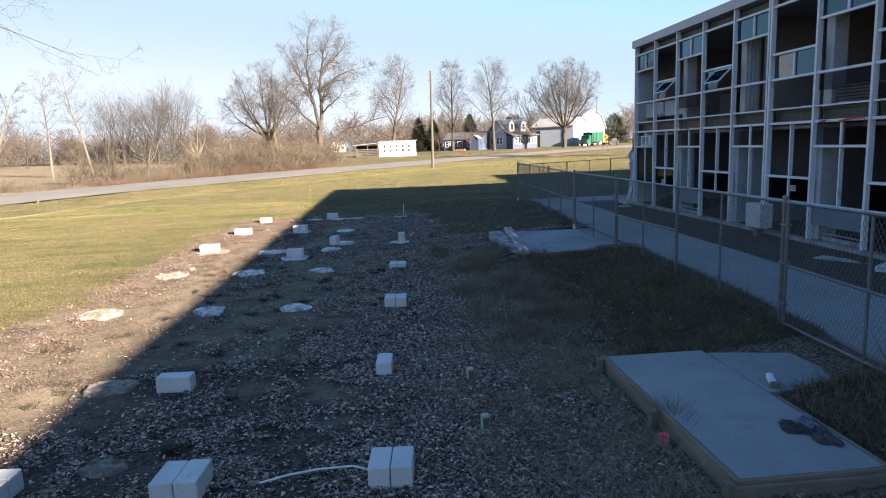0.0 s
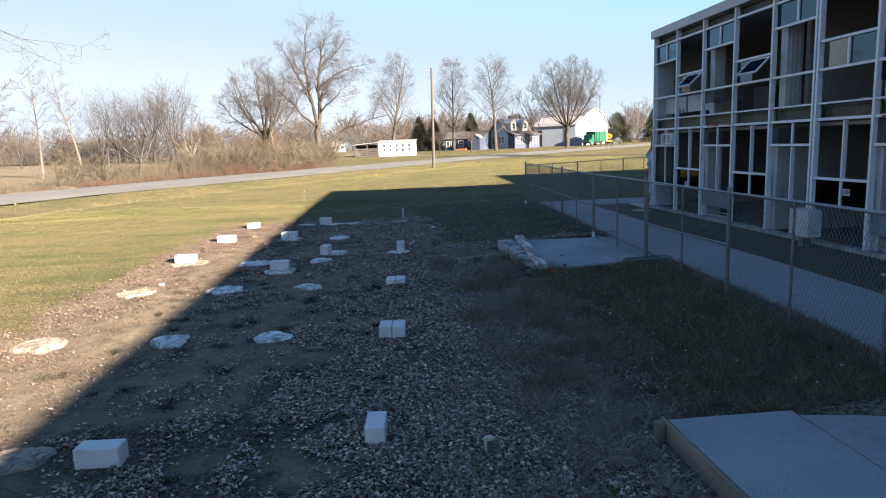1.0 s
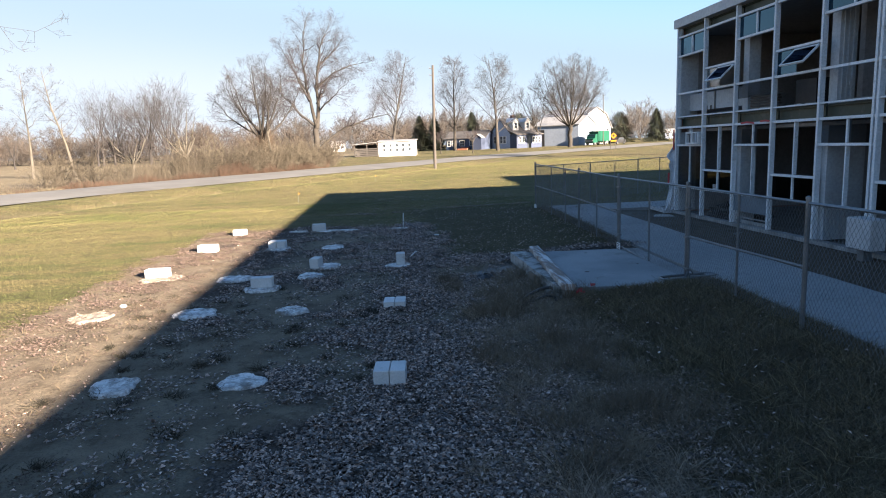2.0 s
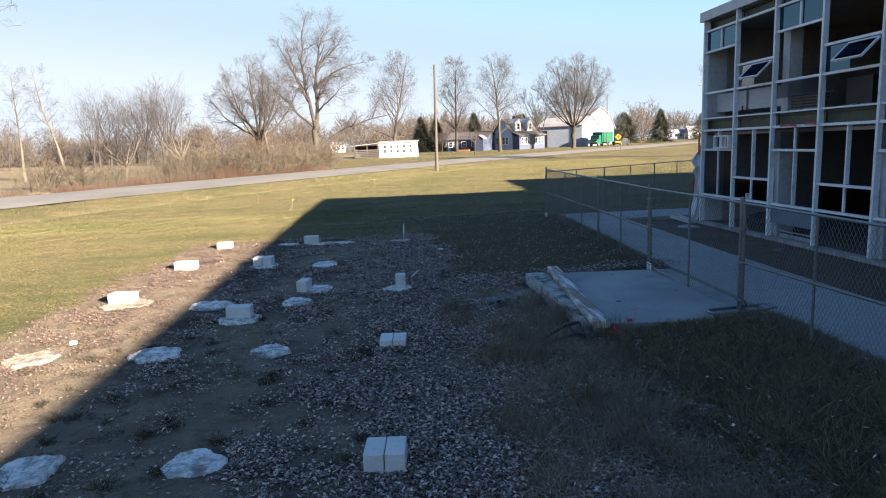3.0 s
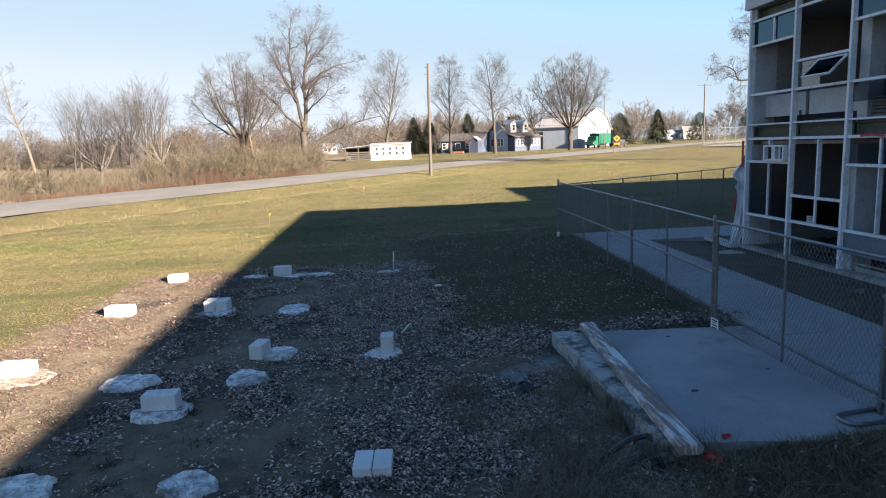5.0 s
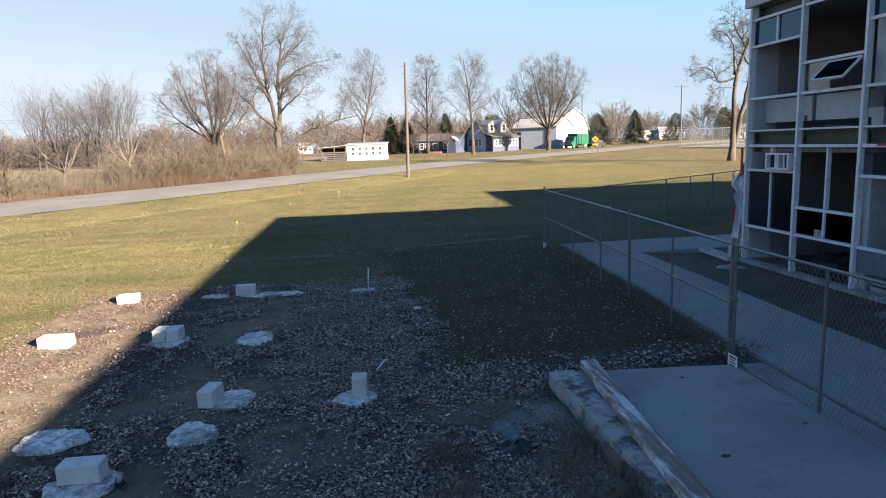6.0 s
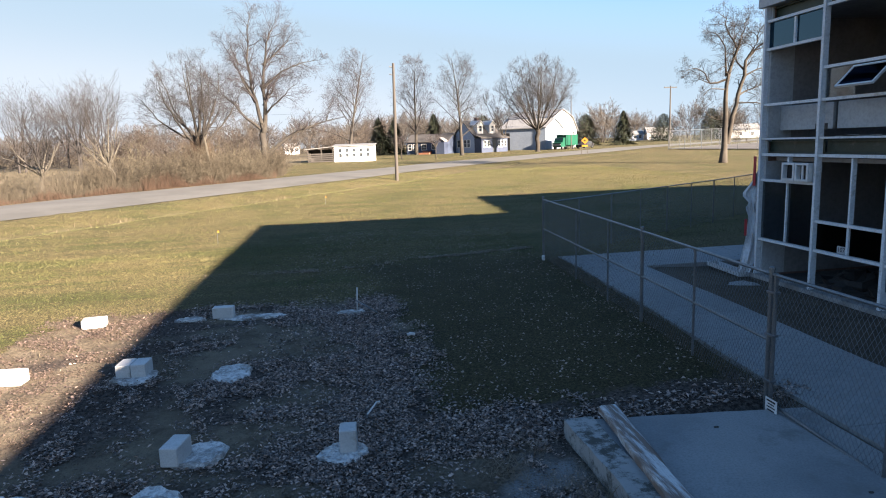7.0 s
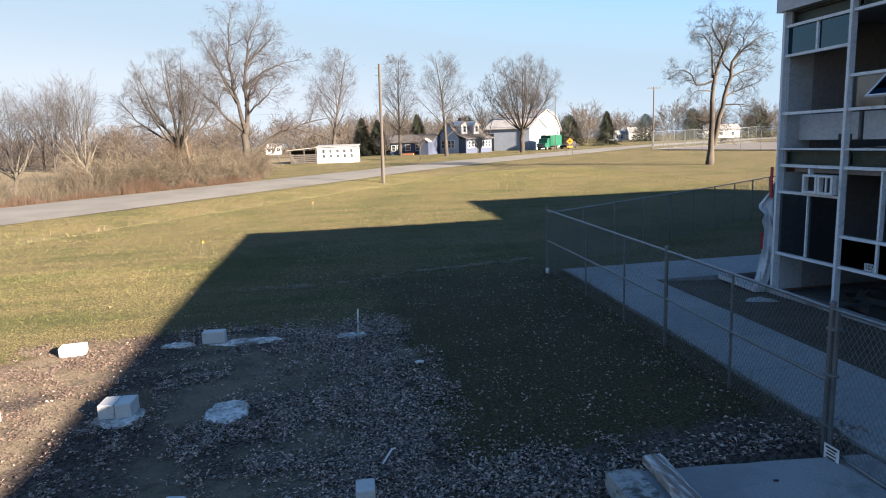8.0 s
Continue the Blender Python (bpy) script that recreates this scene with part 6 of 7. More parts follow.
def box_truck():
    b = base("truck", 40.6, 128.6, at_ground(41, 129) - 0.02, -52)
    tagged(b, "green box truck parked beside the barn", "truck")
    part("box", Shape().rbox(-1.1, 1.6, 0.75, 1.1, 5.6, 2.75, 0.04), GREEN_PAINT, b, "green cargo box")
    cab = Shape()
    prof = [(0.0, 0.55), (0.0, 1.25), (0.55, 1.35), (0.85, 2.15), (1.5, 2.2), (1.5, 0.55)]
    n = len(prof)
    cab.v += [(x, y, z) for x in (-0.95, 0.95) for y, z in prof]
    cab.f += [tuple(range(n)), tuple(range(2 * n - 1, n - 1, -1))] + [(k, n + k, n + (k + 1) % n, (k + 1) % n) for k in range(n)]
    part("cab", cab, GREEN_PAINT, b, "green cab")
    part("windscreen", Shape().quad((-0.8, 0.59, 1.44), (0.8, 0.59, 1.44), (0.8, 0.82, 2.08), (-0.8, 0.82, 2.08)), DARK_PANE, b)
    part("grille", Shape().box(-0.7, -0.03, 0.65, 0.7, -0.004, 1.1), GALV, b)
    for x in (-0.8, 0.8):
        part("headlight", Shape().box(x - 0.1, -0.04, 0.85, x + 0.1, -0.006, 1.02), WHITE_PAINT, b)
        for y in (0.75, 4.4):
            wheel(b, x, y, 0.42, 0.42, 0.25)
    part("chassis", Shape().box(-0.5, 0.2, 0.42, 0.5, 5.5, 0.74), BLACK, b)


def dark_car():
    b = base("car", 46.2, 131.6, at_ground(46, 131) - 0.02, -50)
    tagged(b, "dark parked car beside the road", "car")
    s = Shape()
    prof = [(0, 0.3), (0, 0.75), (0.9, 0.9), (1.5, 1.35), (3.1, 1.38), (3.9, 0.95), (4.3, 0.9), (4.3, 0.3)]
    n = len(prof)
    s.v += [(x, y, z) for x in (-0.85, 0.85) for y, z in prof]
    s.f += [tuple(range(n)), tuple(range(2 * n - 1, n - 1, -1))] + [(k, n + k, n + (k + 1) % n, (k + 1) % n) for k in range(n)]
    part("body", s.bevelled(0.06, 2), BLACK, b)
    for x in (-0.8, 0.8):
        for y in (0.8, 3.4):
            wheel(b, x, y, 0.32, 0.32, 0.2)
        part("side_window", Shape().box(x * 1.07 - 0.004, 1.45, 0.95, x * 1.07 + 0.004, 3.2, 1.27), DARK_PANE, b)


def utility_pole(x, y, h, r, label, arm=0.0, lamp=False, lean=0.0):
    b = base("utility_pole", x, y, at_ground(x, y) - 0.2)
    tagged(b, label, "utility pole")
    part("pole", Shape().tube([(0, 0, 0), (lean * 0.5, 0, h * 0.5), (lean, 0, h)], [r, r * 0.85, r * 0.65], 10), POLE_WOOD, b, "bare wooden pole")
    if arm:
        part("crossarm", Shape().box(lean - arm, -0.06, h - 0.35, lean + arm, 0.06, h - 0.22), POLE_WOOD, b)
        for k in (-0.9, -0.4, 0.4, 0.9):
            part("insulator", Shape().tube([(lean + k * arm, 0, h - 0.22), (lean + k * arm, 0, h - 0.05)], 0.05, 6), GALV, b)
    else:
        for z in (h - 0.3, h - 0.9):
            part("insulator", Shape().tube([(lean - 0.1, 0, z), (lean - 0.35, 0, z + 0.05)], 0.05, 6), GALV, b)


def road_sign():
    b = base("road_sign", 36.6, 104.3, at_ground(36, 104) - 0.1, -18)
    tagged(b, "yellow diamond warning sign on two posts by the road", "road sign")
    for x in (-0.45, 0.35):
        part("post", Shape().box(x - 0.035, 0, 0, x + 0.035, 0.06, 2.6), POLE_WOOD, b)
    part("panel", Shape().quad((0, -0.02, 1.67), (0.5, -0.02, 2.17), (0, -0.02, 2.67), (-0.5, -0.02, 2.17)).quad((0, -0.005, 1.67), (-0.5, -0.005, 2.17), (0, -0.005, 2.67), (0.5, -0.005, 2.17)), YELLOW, b, "yellow diamond panel")
    part("cross_mark", Shape().box(-0.05, -0.03, 1.95, 0.05, -0.021, 2.42).box(-0.22, -0.032, 2.13, 0.22, -0.022, 2.23), BLACK, b)
    part("plaque", Shape().box(-0.42, -0.02, 1.28, 0.42, -0.004, 1.52), YELLOW, b)


def court():
    b = base("court_fence", 60, 105, at_ground(60, 105))
    b.matrix_basis = Matrix.Identity(4)
    tagged(b, "tall chain-link fence round a sports court", "fence")
    corners = [Vector((54.0, 112.0, 0)), Vector((66.0, 88.0, 0)), Vector((96.0, 103.0, 0)), Vector((84.0, 127.0, 0))]
    for a, c in zip(corners, corners[1:] + corners[:1]):
        n = max(2, round((c - a).length / 3))
        for k in range(n):
            p, q = a.lerp(c, k / n), a.lerp(c, (k + 1) / n)
            zp, zq = at_ground(0, p.y), at_ground(0, q.y)
            part("post", Shape().tube([(p.x, p.y, zp - 0.1), (p.x, p.y, zp + 3.0)], 0.04, 6), GALV, b)
            for h in (2.98, 0.1):
                part("rail", Shape().tube([(p.x, p.y, zp + h), (q.x, q.y, zq + h)], 0.03, 5), GALV, b)
            length = (q - p).length
            d = (q - p) / length
            s = mesh_panel(length, 2.9, 0.16, 0.0022)
            s.v = [(p.x + d.x * x - d.y * y, p.y + d.y * x + d.x * y, zp + (zq - zp) * x / length + 0.05 + z) for x, y, z in s.v]
            part("wire_mesh", s, WIRE, b)
    s = Shape()
    s.v += [(p.x, p.y, at_ground(0, p.y) + 0.06) for p in corners]
    s.f.append((0, 1, 2, 3))
    tagged(part("court_surface", s, ASPHALT), "worn grey hard court", "court", kind="structure")


def far_house(x, y, w, d, h, ridge, rz, wall, roof, label):
    b = base("house", x, y, at_ground(x, y) - 0.1, rz)
    tagged(b, label, "house")
    part("wall", walls(Shape(), 0, 0, w, d, 0, h, ridge, "x"), wall, b)
    part("roof", gable(Shape(), 0, 0, w, d, h, ridge), roof, b)
    for k in range(3):
        house_window(b, w * (0.2 + 0.3 * k), 0, 0.9, 0.9, 1.1, "y")


blue_house()
blue_annex()
grey_barn()
white_barn()
white_shed()
box_truck()
dark_car()
road_sign()
court()
pts = [Vector((-150, 112, 11.5)).lerp(Vector((1, 136, 9.8)), u / 12) - Vector((0, 0, 1.0 * (1 - (u / 6 - 1) ** 2))) for u in range(13)]
tagged(part("overhead_wire", Shape().tube(pts, 0.012, 4), BLACK), "thin dark overhead wire beyond the brush", "wire")
utility_pole(5.3, 66.5, 9.55, 0.15, "tall wooden utility pole beside the road", lean=0.12)
utility_pole(59.5, 122.0, 10.9, 0.15, "wooden utility pole with a crossarm", arm=1.2)
utility_pole(43.4, 128.5, 9.8, 0.10, "slim wooden pole beside the barn")
far_house(112, 236, 9, 6, 2.8, 4.6, -15, WHITE_PAINT, METAL_ROOF, "white house with a pale roof down the road")
far_house(106, 240, 6, 5, 2.4, 3.6, -15, BLUE_SIDING, METAL_ROOF, "blue garage beside the far white house")
far_house(122, 205, 12, 6, 2.6, 4.4, -12, WHITE_PAINT, METAL_ROOF, "white house behind the sports court")
far_house(-14, 196, 4, 4, 1.8, 3.0, 12, WHITE_PAINT, METAL_ROOF, "white house among the distant trees")

# ---- small things in the yard ----
TAN_WEED = surface("dry_weeds", (0.12, 0.096, 0.066), (0.20, 0.165, 0.115), 2, 10, 0.95, bump=0)


def hung_tarp():
    """A torn white sheet that hangs from the corner of the building."""
    r = random.Random(8)
    s, nu, nv = Shape(), 34, 12
    at = (0, 0.12, 0.22, 0.30, 0.36, 0.45, 0.55, 0.70, 0.85, 1.0)
    outer = (0.03, 0.14, 0.36, 0.20, 0.27, 0.20, 0.22, 0.26, 0.33, 0.42)
    inner = (0.0, 0.0, 0.0, 0.02, -0.02, -0.04, -0.06, -0.08, 0.02, 0.12)
    for i in range(nu + 1):
        u = i / nu
        o, n = float(np.interp(u, at, outer)), float(np.interp(u, at, inner))
        for j in range(nv + 1):
            v = j / nv
            w = o + (n - o) * v
            fold = 0.035 * math.sin(v * 9 + 5 * u) + 0.02 * math.sin(v * 21 - 11 * u) + 0.02 * math.sin(23 * u + 2 * v) + r.uniform(-0.013, 0.013)
            s.v.append((9.90 - 0.83 * w - 0.55 * fold, 25.56 + 0.55 * w - 0.83 * fold, 2.72 - 2.36 * u - 0.10 * (1 - v) * u + 0.03 * math.sin(19 * u)))
    for i in range(nu):
        for j in range(nv):
            k = i * (nv + 1) + j
            s.f.append((k, k + 1, k + nv + 2, k + nv + 1))
    n = len(s.v)
    b = base("torn_tarp", 9.6, 25.6, 0)
    b.matrix_basis = Matrix.Identity(4)
    tagged(b, "torn white sheet hanging from the building corner", "tarp")
    ob = part("sheet", s, CLOTH, b)
    ob.modifiers.new("thickness", "SOLIDIFY").thickness = 0.004
    part("red_strip", Shape().box(9.76, 25.52, 2.35, 9.775, 25.60, 3.0), RED_TAPE, b, "red tape strip")
    part("red_strip", Shape().poly([(9.62, 25.63), (9.67, 25.61), (9.675, 25.62), (9.625, 25.64)], 1.22, 1.60), RED_TAPE, b, "red tape strip")


hung_tarp()


def air_conditioner():
    y0, y1, z0 = 23.79, 24.56, 2.53
    b = base("window_air_conditioner", 9.75, 24.2, z0)
    b.matrix_basis = Matrix.Identity(4)
    tagged(b, "white framed air conditioner sleeve in a window bay", "air conditioner")
    m = (y0 + y1) / 2
    s = Shape()
    for a, c in ((y0, m - 0.01), (m + 0.01, y1)):
        s = Shape()
        s.box(9.68, a, z0, 9.86, a + 0.05, z0 + 0.36).box(9.68, c - 0.05, z0, 9.86, c, z0 + 0.36).box(9.68, a + 0.05, z0, 9.86, c - 0.05, z0 + 0.04).box(9.68, a + 0.05, z0 + 0.32, 9.86, c - 0.05, z0 + 0.36)
        part("sleeve", s, WHITE_PAINT, b, "white frame")
    part("bar", Shape().box(9.70, y0 + 0.17, z0 + 0.04, 9.73, y0 + 0.2, z0 + 0.32), WHITE_PAINT, b)
    part("core", Shape().box(9.78, y0 + 0.05, z0 + 0.04, 9.85, y1 - 0.05, z0 + 0.32), BLACK, b)


air_conditioner()


def window_box():
    b = base("utility_box", 9.5, 17.9, 0)
    b.matrix_basis = Matrix.Identity(4)
    tagged(b, "pale grey metal box on a stand by the wall", "utility box")
    part("cabinet", Shape().rbox(9.28, 16.22, 0.50, 9.62, 16.86, 1.10, 0.015), FASCIA, b)
    part("stand", Shape().box(9.36, 16.45, 0.0, 9.54, 16.62, 0.498), GALV, b)


window_box()


def tape(points, label):
    s = Shape()
    for (a, c) in zip(points[:-1], points[1:]):
        a, c = Vector(a), Vector(c)
        s.quad(a, c, c + Vector((0, 0.004, 0.045)), a + Vector((0, 0.004, 0.045)))
        s.quad(a + Vector((0.006, 0, 0)), a + Vector((0.006, 0.004, 0.045)), c + Vector((0.006, 0.004, 0.045)), c + Vector((0.006, 0, 0)))
    tagged(part("red_tape", s, RED_TAPE), label, "tape")


tape([(9.70, 21.5, 3.03), (9.69, 21.2, 3.05), (9.70, 20.9, 3.02)], "red tape tied to a window rail")
tape([(9.70, 20.62, 3.05), (9.69, 20.4, 3.06), (9.69, 20.22, 3.04), (9.69, 20.19, 2.75)], "red tape tied to a mullion")
tape([(9.70, 14.25, 2.98), (9.69, 13.9, 3.03), (9.69, 13.5, 3.05), (9.69, 13.42, 2.85)], "red tape tied to a window rail")
tape([(9.70, 14.85, 3.0), (9.69, 14.6, 3.02)], "red tape tied to a window rail")


def tape_scrap(x, y, seed):
    """Crumpled tape lying in the weeds."""
    r = random.Random(seed)
    z = at_ground(x, y) + 0.05
    s = Shape()
    p = Vector((x, y, z))
    for k in range(6):
        q = p + Vector((r.uniform(-0.09, 0.09), r.uniform(-0.07, 0.07), 0))
        q.z = z + r.uniform(0, 0.07)
        s.quad(p, q, q + Vector((0, 0.015, 0.028)), p + Vector((0, 0.015, 0.028)))
        p = q
    tagged(part("red_tape", s, RED_TAPE), "crumpled red tape lying in the weeds", "tape")


tape_scrap(3.45, 15.22, 4)
tape_scrap(3.62, 15.34, 5)
tape_scrap(3.3, 15.1, 6)


def room_number(text, y, z):
    """A room number on a white sticker in a window."""
    b = base("room_number", 9.83, y, z)
    tagged(b, "white sticker with a room number in the window", "sign")
    part("sticker", Shape().box(0, -0.11, -0.07, 0.004, 0.11, 0.07), FASCIA, b)
    cu = bpy.data.curves.new("number", "FONT")
    cu.body, cu.size, cu.align_x, cu.align_y, cu.extrude = text, 0.125, "CENTER", "CENTER", 0.001
    cu.materials.append(BLACK)
    ob = new("number", cu)
    ob.parent = b
    ob.matrix_basis = pose(-0.004, 0, 0, 90, 0, -90)


room_number("107", 22.98, 1.29)
room_number("109", 15.83, 1.50)


def fence_notice():
    z = at_ground(5.42, 18.8)
    b = base("notice", 5.365, 18.72, z + 0.09)
    tagged(b, "white notice board wired to the fence", "sign")
    part("board", Shape().box(-0.006, -0.10, 0, 0, 0.10, 0.17), WHITE_PAINT, b)
    s = Shape()
    for k, (w, h) in enumerate(((0.15, 0.02), (0.11, 0.014), (0.14, 0.014), (0.12, 0.014))):
        zz = 0.14 - 0.036 * k
        s.box(-0.009, -w / 2, zz - h / 2, -0.0065, w / 2, zz + h / 2)
    part("lettering", s, BLACK, b, "dark lines of small print")


fence_notice()


def conduit(name, label, pts, r, m, cat):
    tagged(part(name, Shape().tube(pts, r, 6), m, smooth=True), label, cat)


conduit("white_pipe", "thin white plastic pipe lying on the leaves", [(-1.08, 6.50, 0.05), (-0.85, 6.58, 0.06), (-0.6, 6.60, 0.08), (-0.3, 6.60, 0.085), (0.02, 6.46, 0.05)], 0.010, WHITE_PAINT, "pipe")
conduit("black_hose", "black corrugated hose looped out of the slab", [(2.42, 15.5, 0.10), (2.6, 15.6, 0.19), (2.85, 15.68, 0.28), (3.02, 15.68, 0.30), (3.1, 15.58, 0.25), (3.14, 15.4, 0.05)], 0.028, BLACK, "hose")
conduit("black_hose", "black cable lying in the weeds", [(2.4, 15.28, 0.09), (2.62, 15.38, 0.15), (2.9, 15.45, 0.21), (3.02, 15.4, 0.2), (3.06, 15.3, 0.05)], 0.022, BLACK, "hose")
conduit("black_hose", "black hose trailing through the weeds", [(3.1, 15.0, 0.08), (3.2, 14.6, 0.1), (3.6, 14.2, 0.10), (4.0, 13.9, 0.1)], 0.02, BLACK, "hose")
conduit("pvc_riser", "white pipe standing out of a footing", [(0.82, 25.2, 0.25), (0.84, 25.2, 0.72)], 0.016, WHITE_PAINT, "pipe")
conduit("pvc_riser", "thin pipe leaning from a footing", [(0.80, 25.15, 0.47), (1.2, 24.7, 0.3)], 0.014, GALV, "pipe")


conduit("plastic_strip", "curled white plastic strip on the leaves", [(0.80, 20.12, 0.19), (0.86, 20.22, 0.22), (0.93, 20.3, 0.27), (0.97, 20.27, 0.29)], 0.012, WHITE_PAINT, "litter")
conduit("paper_scrap", "crumpled white paper scrap at the lawn edge", [(1.64, 23.25, 0.235), (1.70, 23.28, 0.25), (1.77, 23.26, 0.235)], 0.03, WHITE_PAINT, "litter")
conduit("pipe_stub", "short white plastic stub beside the fence", [(5.98, 29.05, 0.22), (5.98, 29.05, 0.42)], 0.045, WHITE_PAINT, "pipe")


def cup():
    s = Shape()
    n = 14
    for z, r in ((0, 0.035), (0.12, 0.05), (0.12, 0.046), (0.01, 0.032)):
        s.v += [(r * math.cos(2 * math.pi * k / n), r * math.sin(2 * math.pi * k / n), z) for k in range(n)]
    for q in range(3):
        for k in range(n):
            a, c = q * n + k, q * n + (k + 1) % n
            s.f.append((a, c, c + n, a + n))
    s.f += [tuple(range(n - 1, -1, -1)), tuple(range(3 * n, 4 * n))]
    ob = part("plastic_cup", s, surface("pink_plastic", (0.62, 0.12, 0.14), (0.72, 0.18, 0.19), 5, 40, 0.4, bump=0))
    ob.matrix_basis = pose(2.53, 6.64, 0.01, 6, -8, 20)
    tagged(ob, "pink plastic cup beside the timber edge", "cup")


cup()


def outlet_box(x, y, label):
    b = base("outlet_box", x, y, at_ground(x, y), 10)
    tagged(b, label, "outlet box")
    part("body", Shape().rbox(-0.04, -0.03, -0.05, 0.04, 0.03, 0.20, 0.008), surface("beige_plastic", (0.34, 0.326, 0.272), (0.394, 0.381, 0.32), 5, 40, 0.6, bump=0), b)
    part("plate", Shape().box(-0.03, -0.036, 0.06, 0.03, -0.0305, 0.17), GALV, b)


outlet_box(1.01, 8.57, "small beige outlet box sticking out of weeds")
outlet_box(0.97, 7.22, "small beige outlet box sticking out of weeds")


def rags():
    for name, label, x, y, z, w, d, h, c, seed in (
            ("crumpled_cloth", "crumpled grey and dark cloth on the platform", 3.76, 6.46, 0.205, 0.17, 0.08, 0.07, (0.16, 0.17, 0.20), 1),
            ("crumpled_cloth", "dark crumpled cloth on the platform", 3.78, 6.2, 0.205, 0.18, 0.10, 0.05, (0.06, 0.06, 0.065), 2),
            ("crumpled_cloth", "dark crumpled cloth on the platform", 3.62, 6.40, 0.205, 0.14, 0.09, 0.06, (0.04, 0.04, 0.045), 3),
            ("debris_mound", "dark debris mound inside the ground floor", 10.6, 23.2, 0.34, 0.8, 0.5, 0.4, (0.03, 0.027, 0.024), 4),
            ("debris_mound", "dark debris mound inside the ground floor", 10.7, 22.6, 0.34, 0.6, 0.4, 0.25, (0.035, 0.03, 0.025), 5),
            ("rubble", "grey broken panel on the soil by the wall", 9.2, 20.6, 0.17, 0.22, 0.08, 0.03, (0.14, 0.135, 0.13), 6),
            ("rubble", "pale broken panel on the soil by the wall", 9.0, 13.2, 0.06, 0.42, 0.16, 0.05, (0.34, 0.34, 0.33), 8),
            ("rubble", "crumpled pale sheeting by the wall", 9.2, 25.0, 0.25, 0.28, 0.14, 0.07, (0.35, 0.36, 0.36), 9),
            ("rubble", "pale broken panel on the soil by the wall", 9.2, 12.0, 0.05, 0.3, 0.2, 0.12, (0.5, 0.5, 0.5), 10)):
        r = random.Random(seed)
        s = Shape()
        n, m = 18, 7
        for i in range(m + 1):
            v = i / m
            for j in range(n):
                a = 2 * math.pi * j / n
                q = math.cos(v * math.pi / 2) ** 0.6 * (1 + 0.25 * math.sin(3 * a + seed) + r.uniform(-0.15, 0.15))
                s.v.append((w * q * math.cos(a), d * q * math.sin(a), max(0, h * math.sin(v * math.pi / 2) * (1 + r.uniform(-0.3, 0.3)) - 0.01)))
        for i in range(m):
            for j in range(n):
                q0, q1 = i * n + j, i * n + (j + 1) % n
                s.f.append((q0, q1, q1 + n, q0 + n))
        s.f.append(tuple(m * n + j for j in range(n)))
        ob = part(name, s, surface(name + "_cloth", tuple(0.8 * q for q in c), c, 4, 30, 0.8, bump=0.4))
        ob.matrix_basis = pose(x, y, at_ground(x, y) - 0.055 if name == "rubble" else z, 0, 0, 37 * seed)
        tagged(ob, label, name.replace("_", " "))


rags()


def bottle_bag():
    b = base("crushed_carton", 4.08, 7.46, 0.20, -22)
    tagged(b, "crushed white and brown carton on the walkway", "litter")
    part("carton", Shape().rbox(-0.035, -0.10, 0, 0.035, 0.14, 0.07, 0.014), CLOTH, b)
    part("torn_end", Shape().rbox(-0.04, -0.17, 0, 0.04, -0.103, 0.06, 0.012), TIMBER, b)


bottle_bag()


def flag_marker(x, y, label, c):
    b = base("marker_flag", x, y, at_ground(x, y))
    tagged(b, label, "marker flag")
    part("wire", Shape().tube([(0, 0, -0.05), (0, 0, 0.45)], 0.006, 5), GALV, b)
    part("flag", Shape().box(0.0, -0.003, 0.39, 0.06, 0.003, 0.45), c, b)


for x, y in ((-3.65, 35.25), (-16.9, 34.9), (-0.2, 46.0)):
    flag_marker(x, y, "small yellow marker flag in the lawn", YELLOW)


def trough():
    """A shallow sheet-metal tray."""
    s = Shape()
    s.box(-0.15, -0.75, 0, 0.15, 0.75, 0.015).box(-0.15, -0.75, 0.015, -0.13, 0.75, 0.10).box(0.13, -0.75, 0.015, 0.15, 0.75, 0.10).box(-0.128, -0.75, 0.015, 0.128, -0.73, 0.10).box(-0.128, 0.73, 0.015, 0.128, 0.75, 0.10)
    ob = part("metal_trough", s, FASCIA)
    ob.matrix_basis = pose(9.72, 26.35, at_ground(9.7, 26.4) - 0.02, 0, 2, -4)
    tagged(ob, "white metal window tray lying on the soil", "tray")


trough()


# ---- leaf litter and grass ----
def scatter_leaves(name, label, n, area, size, keep, seed, material, lift=0.02):
    r = np.random.RandomState(seed)
    x, y = r.uniform(area[0], area[1], n), r.uniform(area[2], area[3], n)
    ok = r.uniform(0, 1, n) < keep(x, y)
    x, y = x[ok], y[ok]
    n = len(x)
    z = land(x, y) + 0.018 * waves(x, y, 2.2, 5) + 0.02 * waves(x, y, 9.0, 6) + r.uniform(0.003, lift, n)
    a, s = r.uniform(0, 6.3, n), r.uniform(*size, n)
    e = np.stack([np.cos(a), np.sin(a), r.normal(0, 0.2, n)], -1) * s[:, None]
    t = r.normal(0, 0.45, n)
    w = np.stack([-np.sin(a), np.cos(a), t], -1) * (s * r.uniform(0.22, 0.6, n))[:, None]
    c = np.stack([x, y, z], -1)
    lift_mid = np.stack([np.zeros(n), np.zeros(n), s * r.uniform(-0.12, 0.34, n)], -1)
    v = np.stack([c - e * 0.6, c + w * 0.6 + lift_mid, c + e * 0.6, c - w * 0.6 + lift_mid], 1).reshape(-1, 3)
    k = np.arange(n)[:, None] * 4
    f = np.concatenate([k + [0, 1, 2], k + [0, 2, 3]], 1).reshape(-1, 3)
    tagged(new(name, arrays(name, v, f, material)), label, "leaves", kind="stuff")


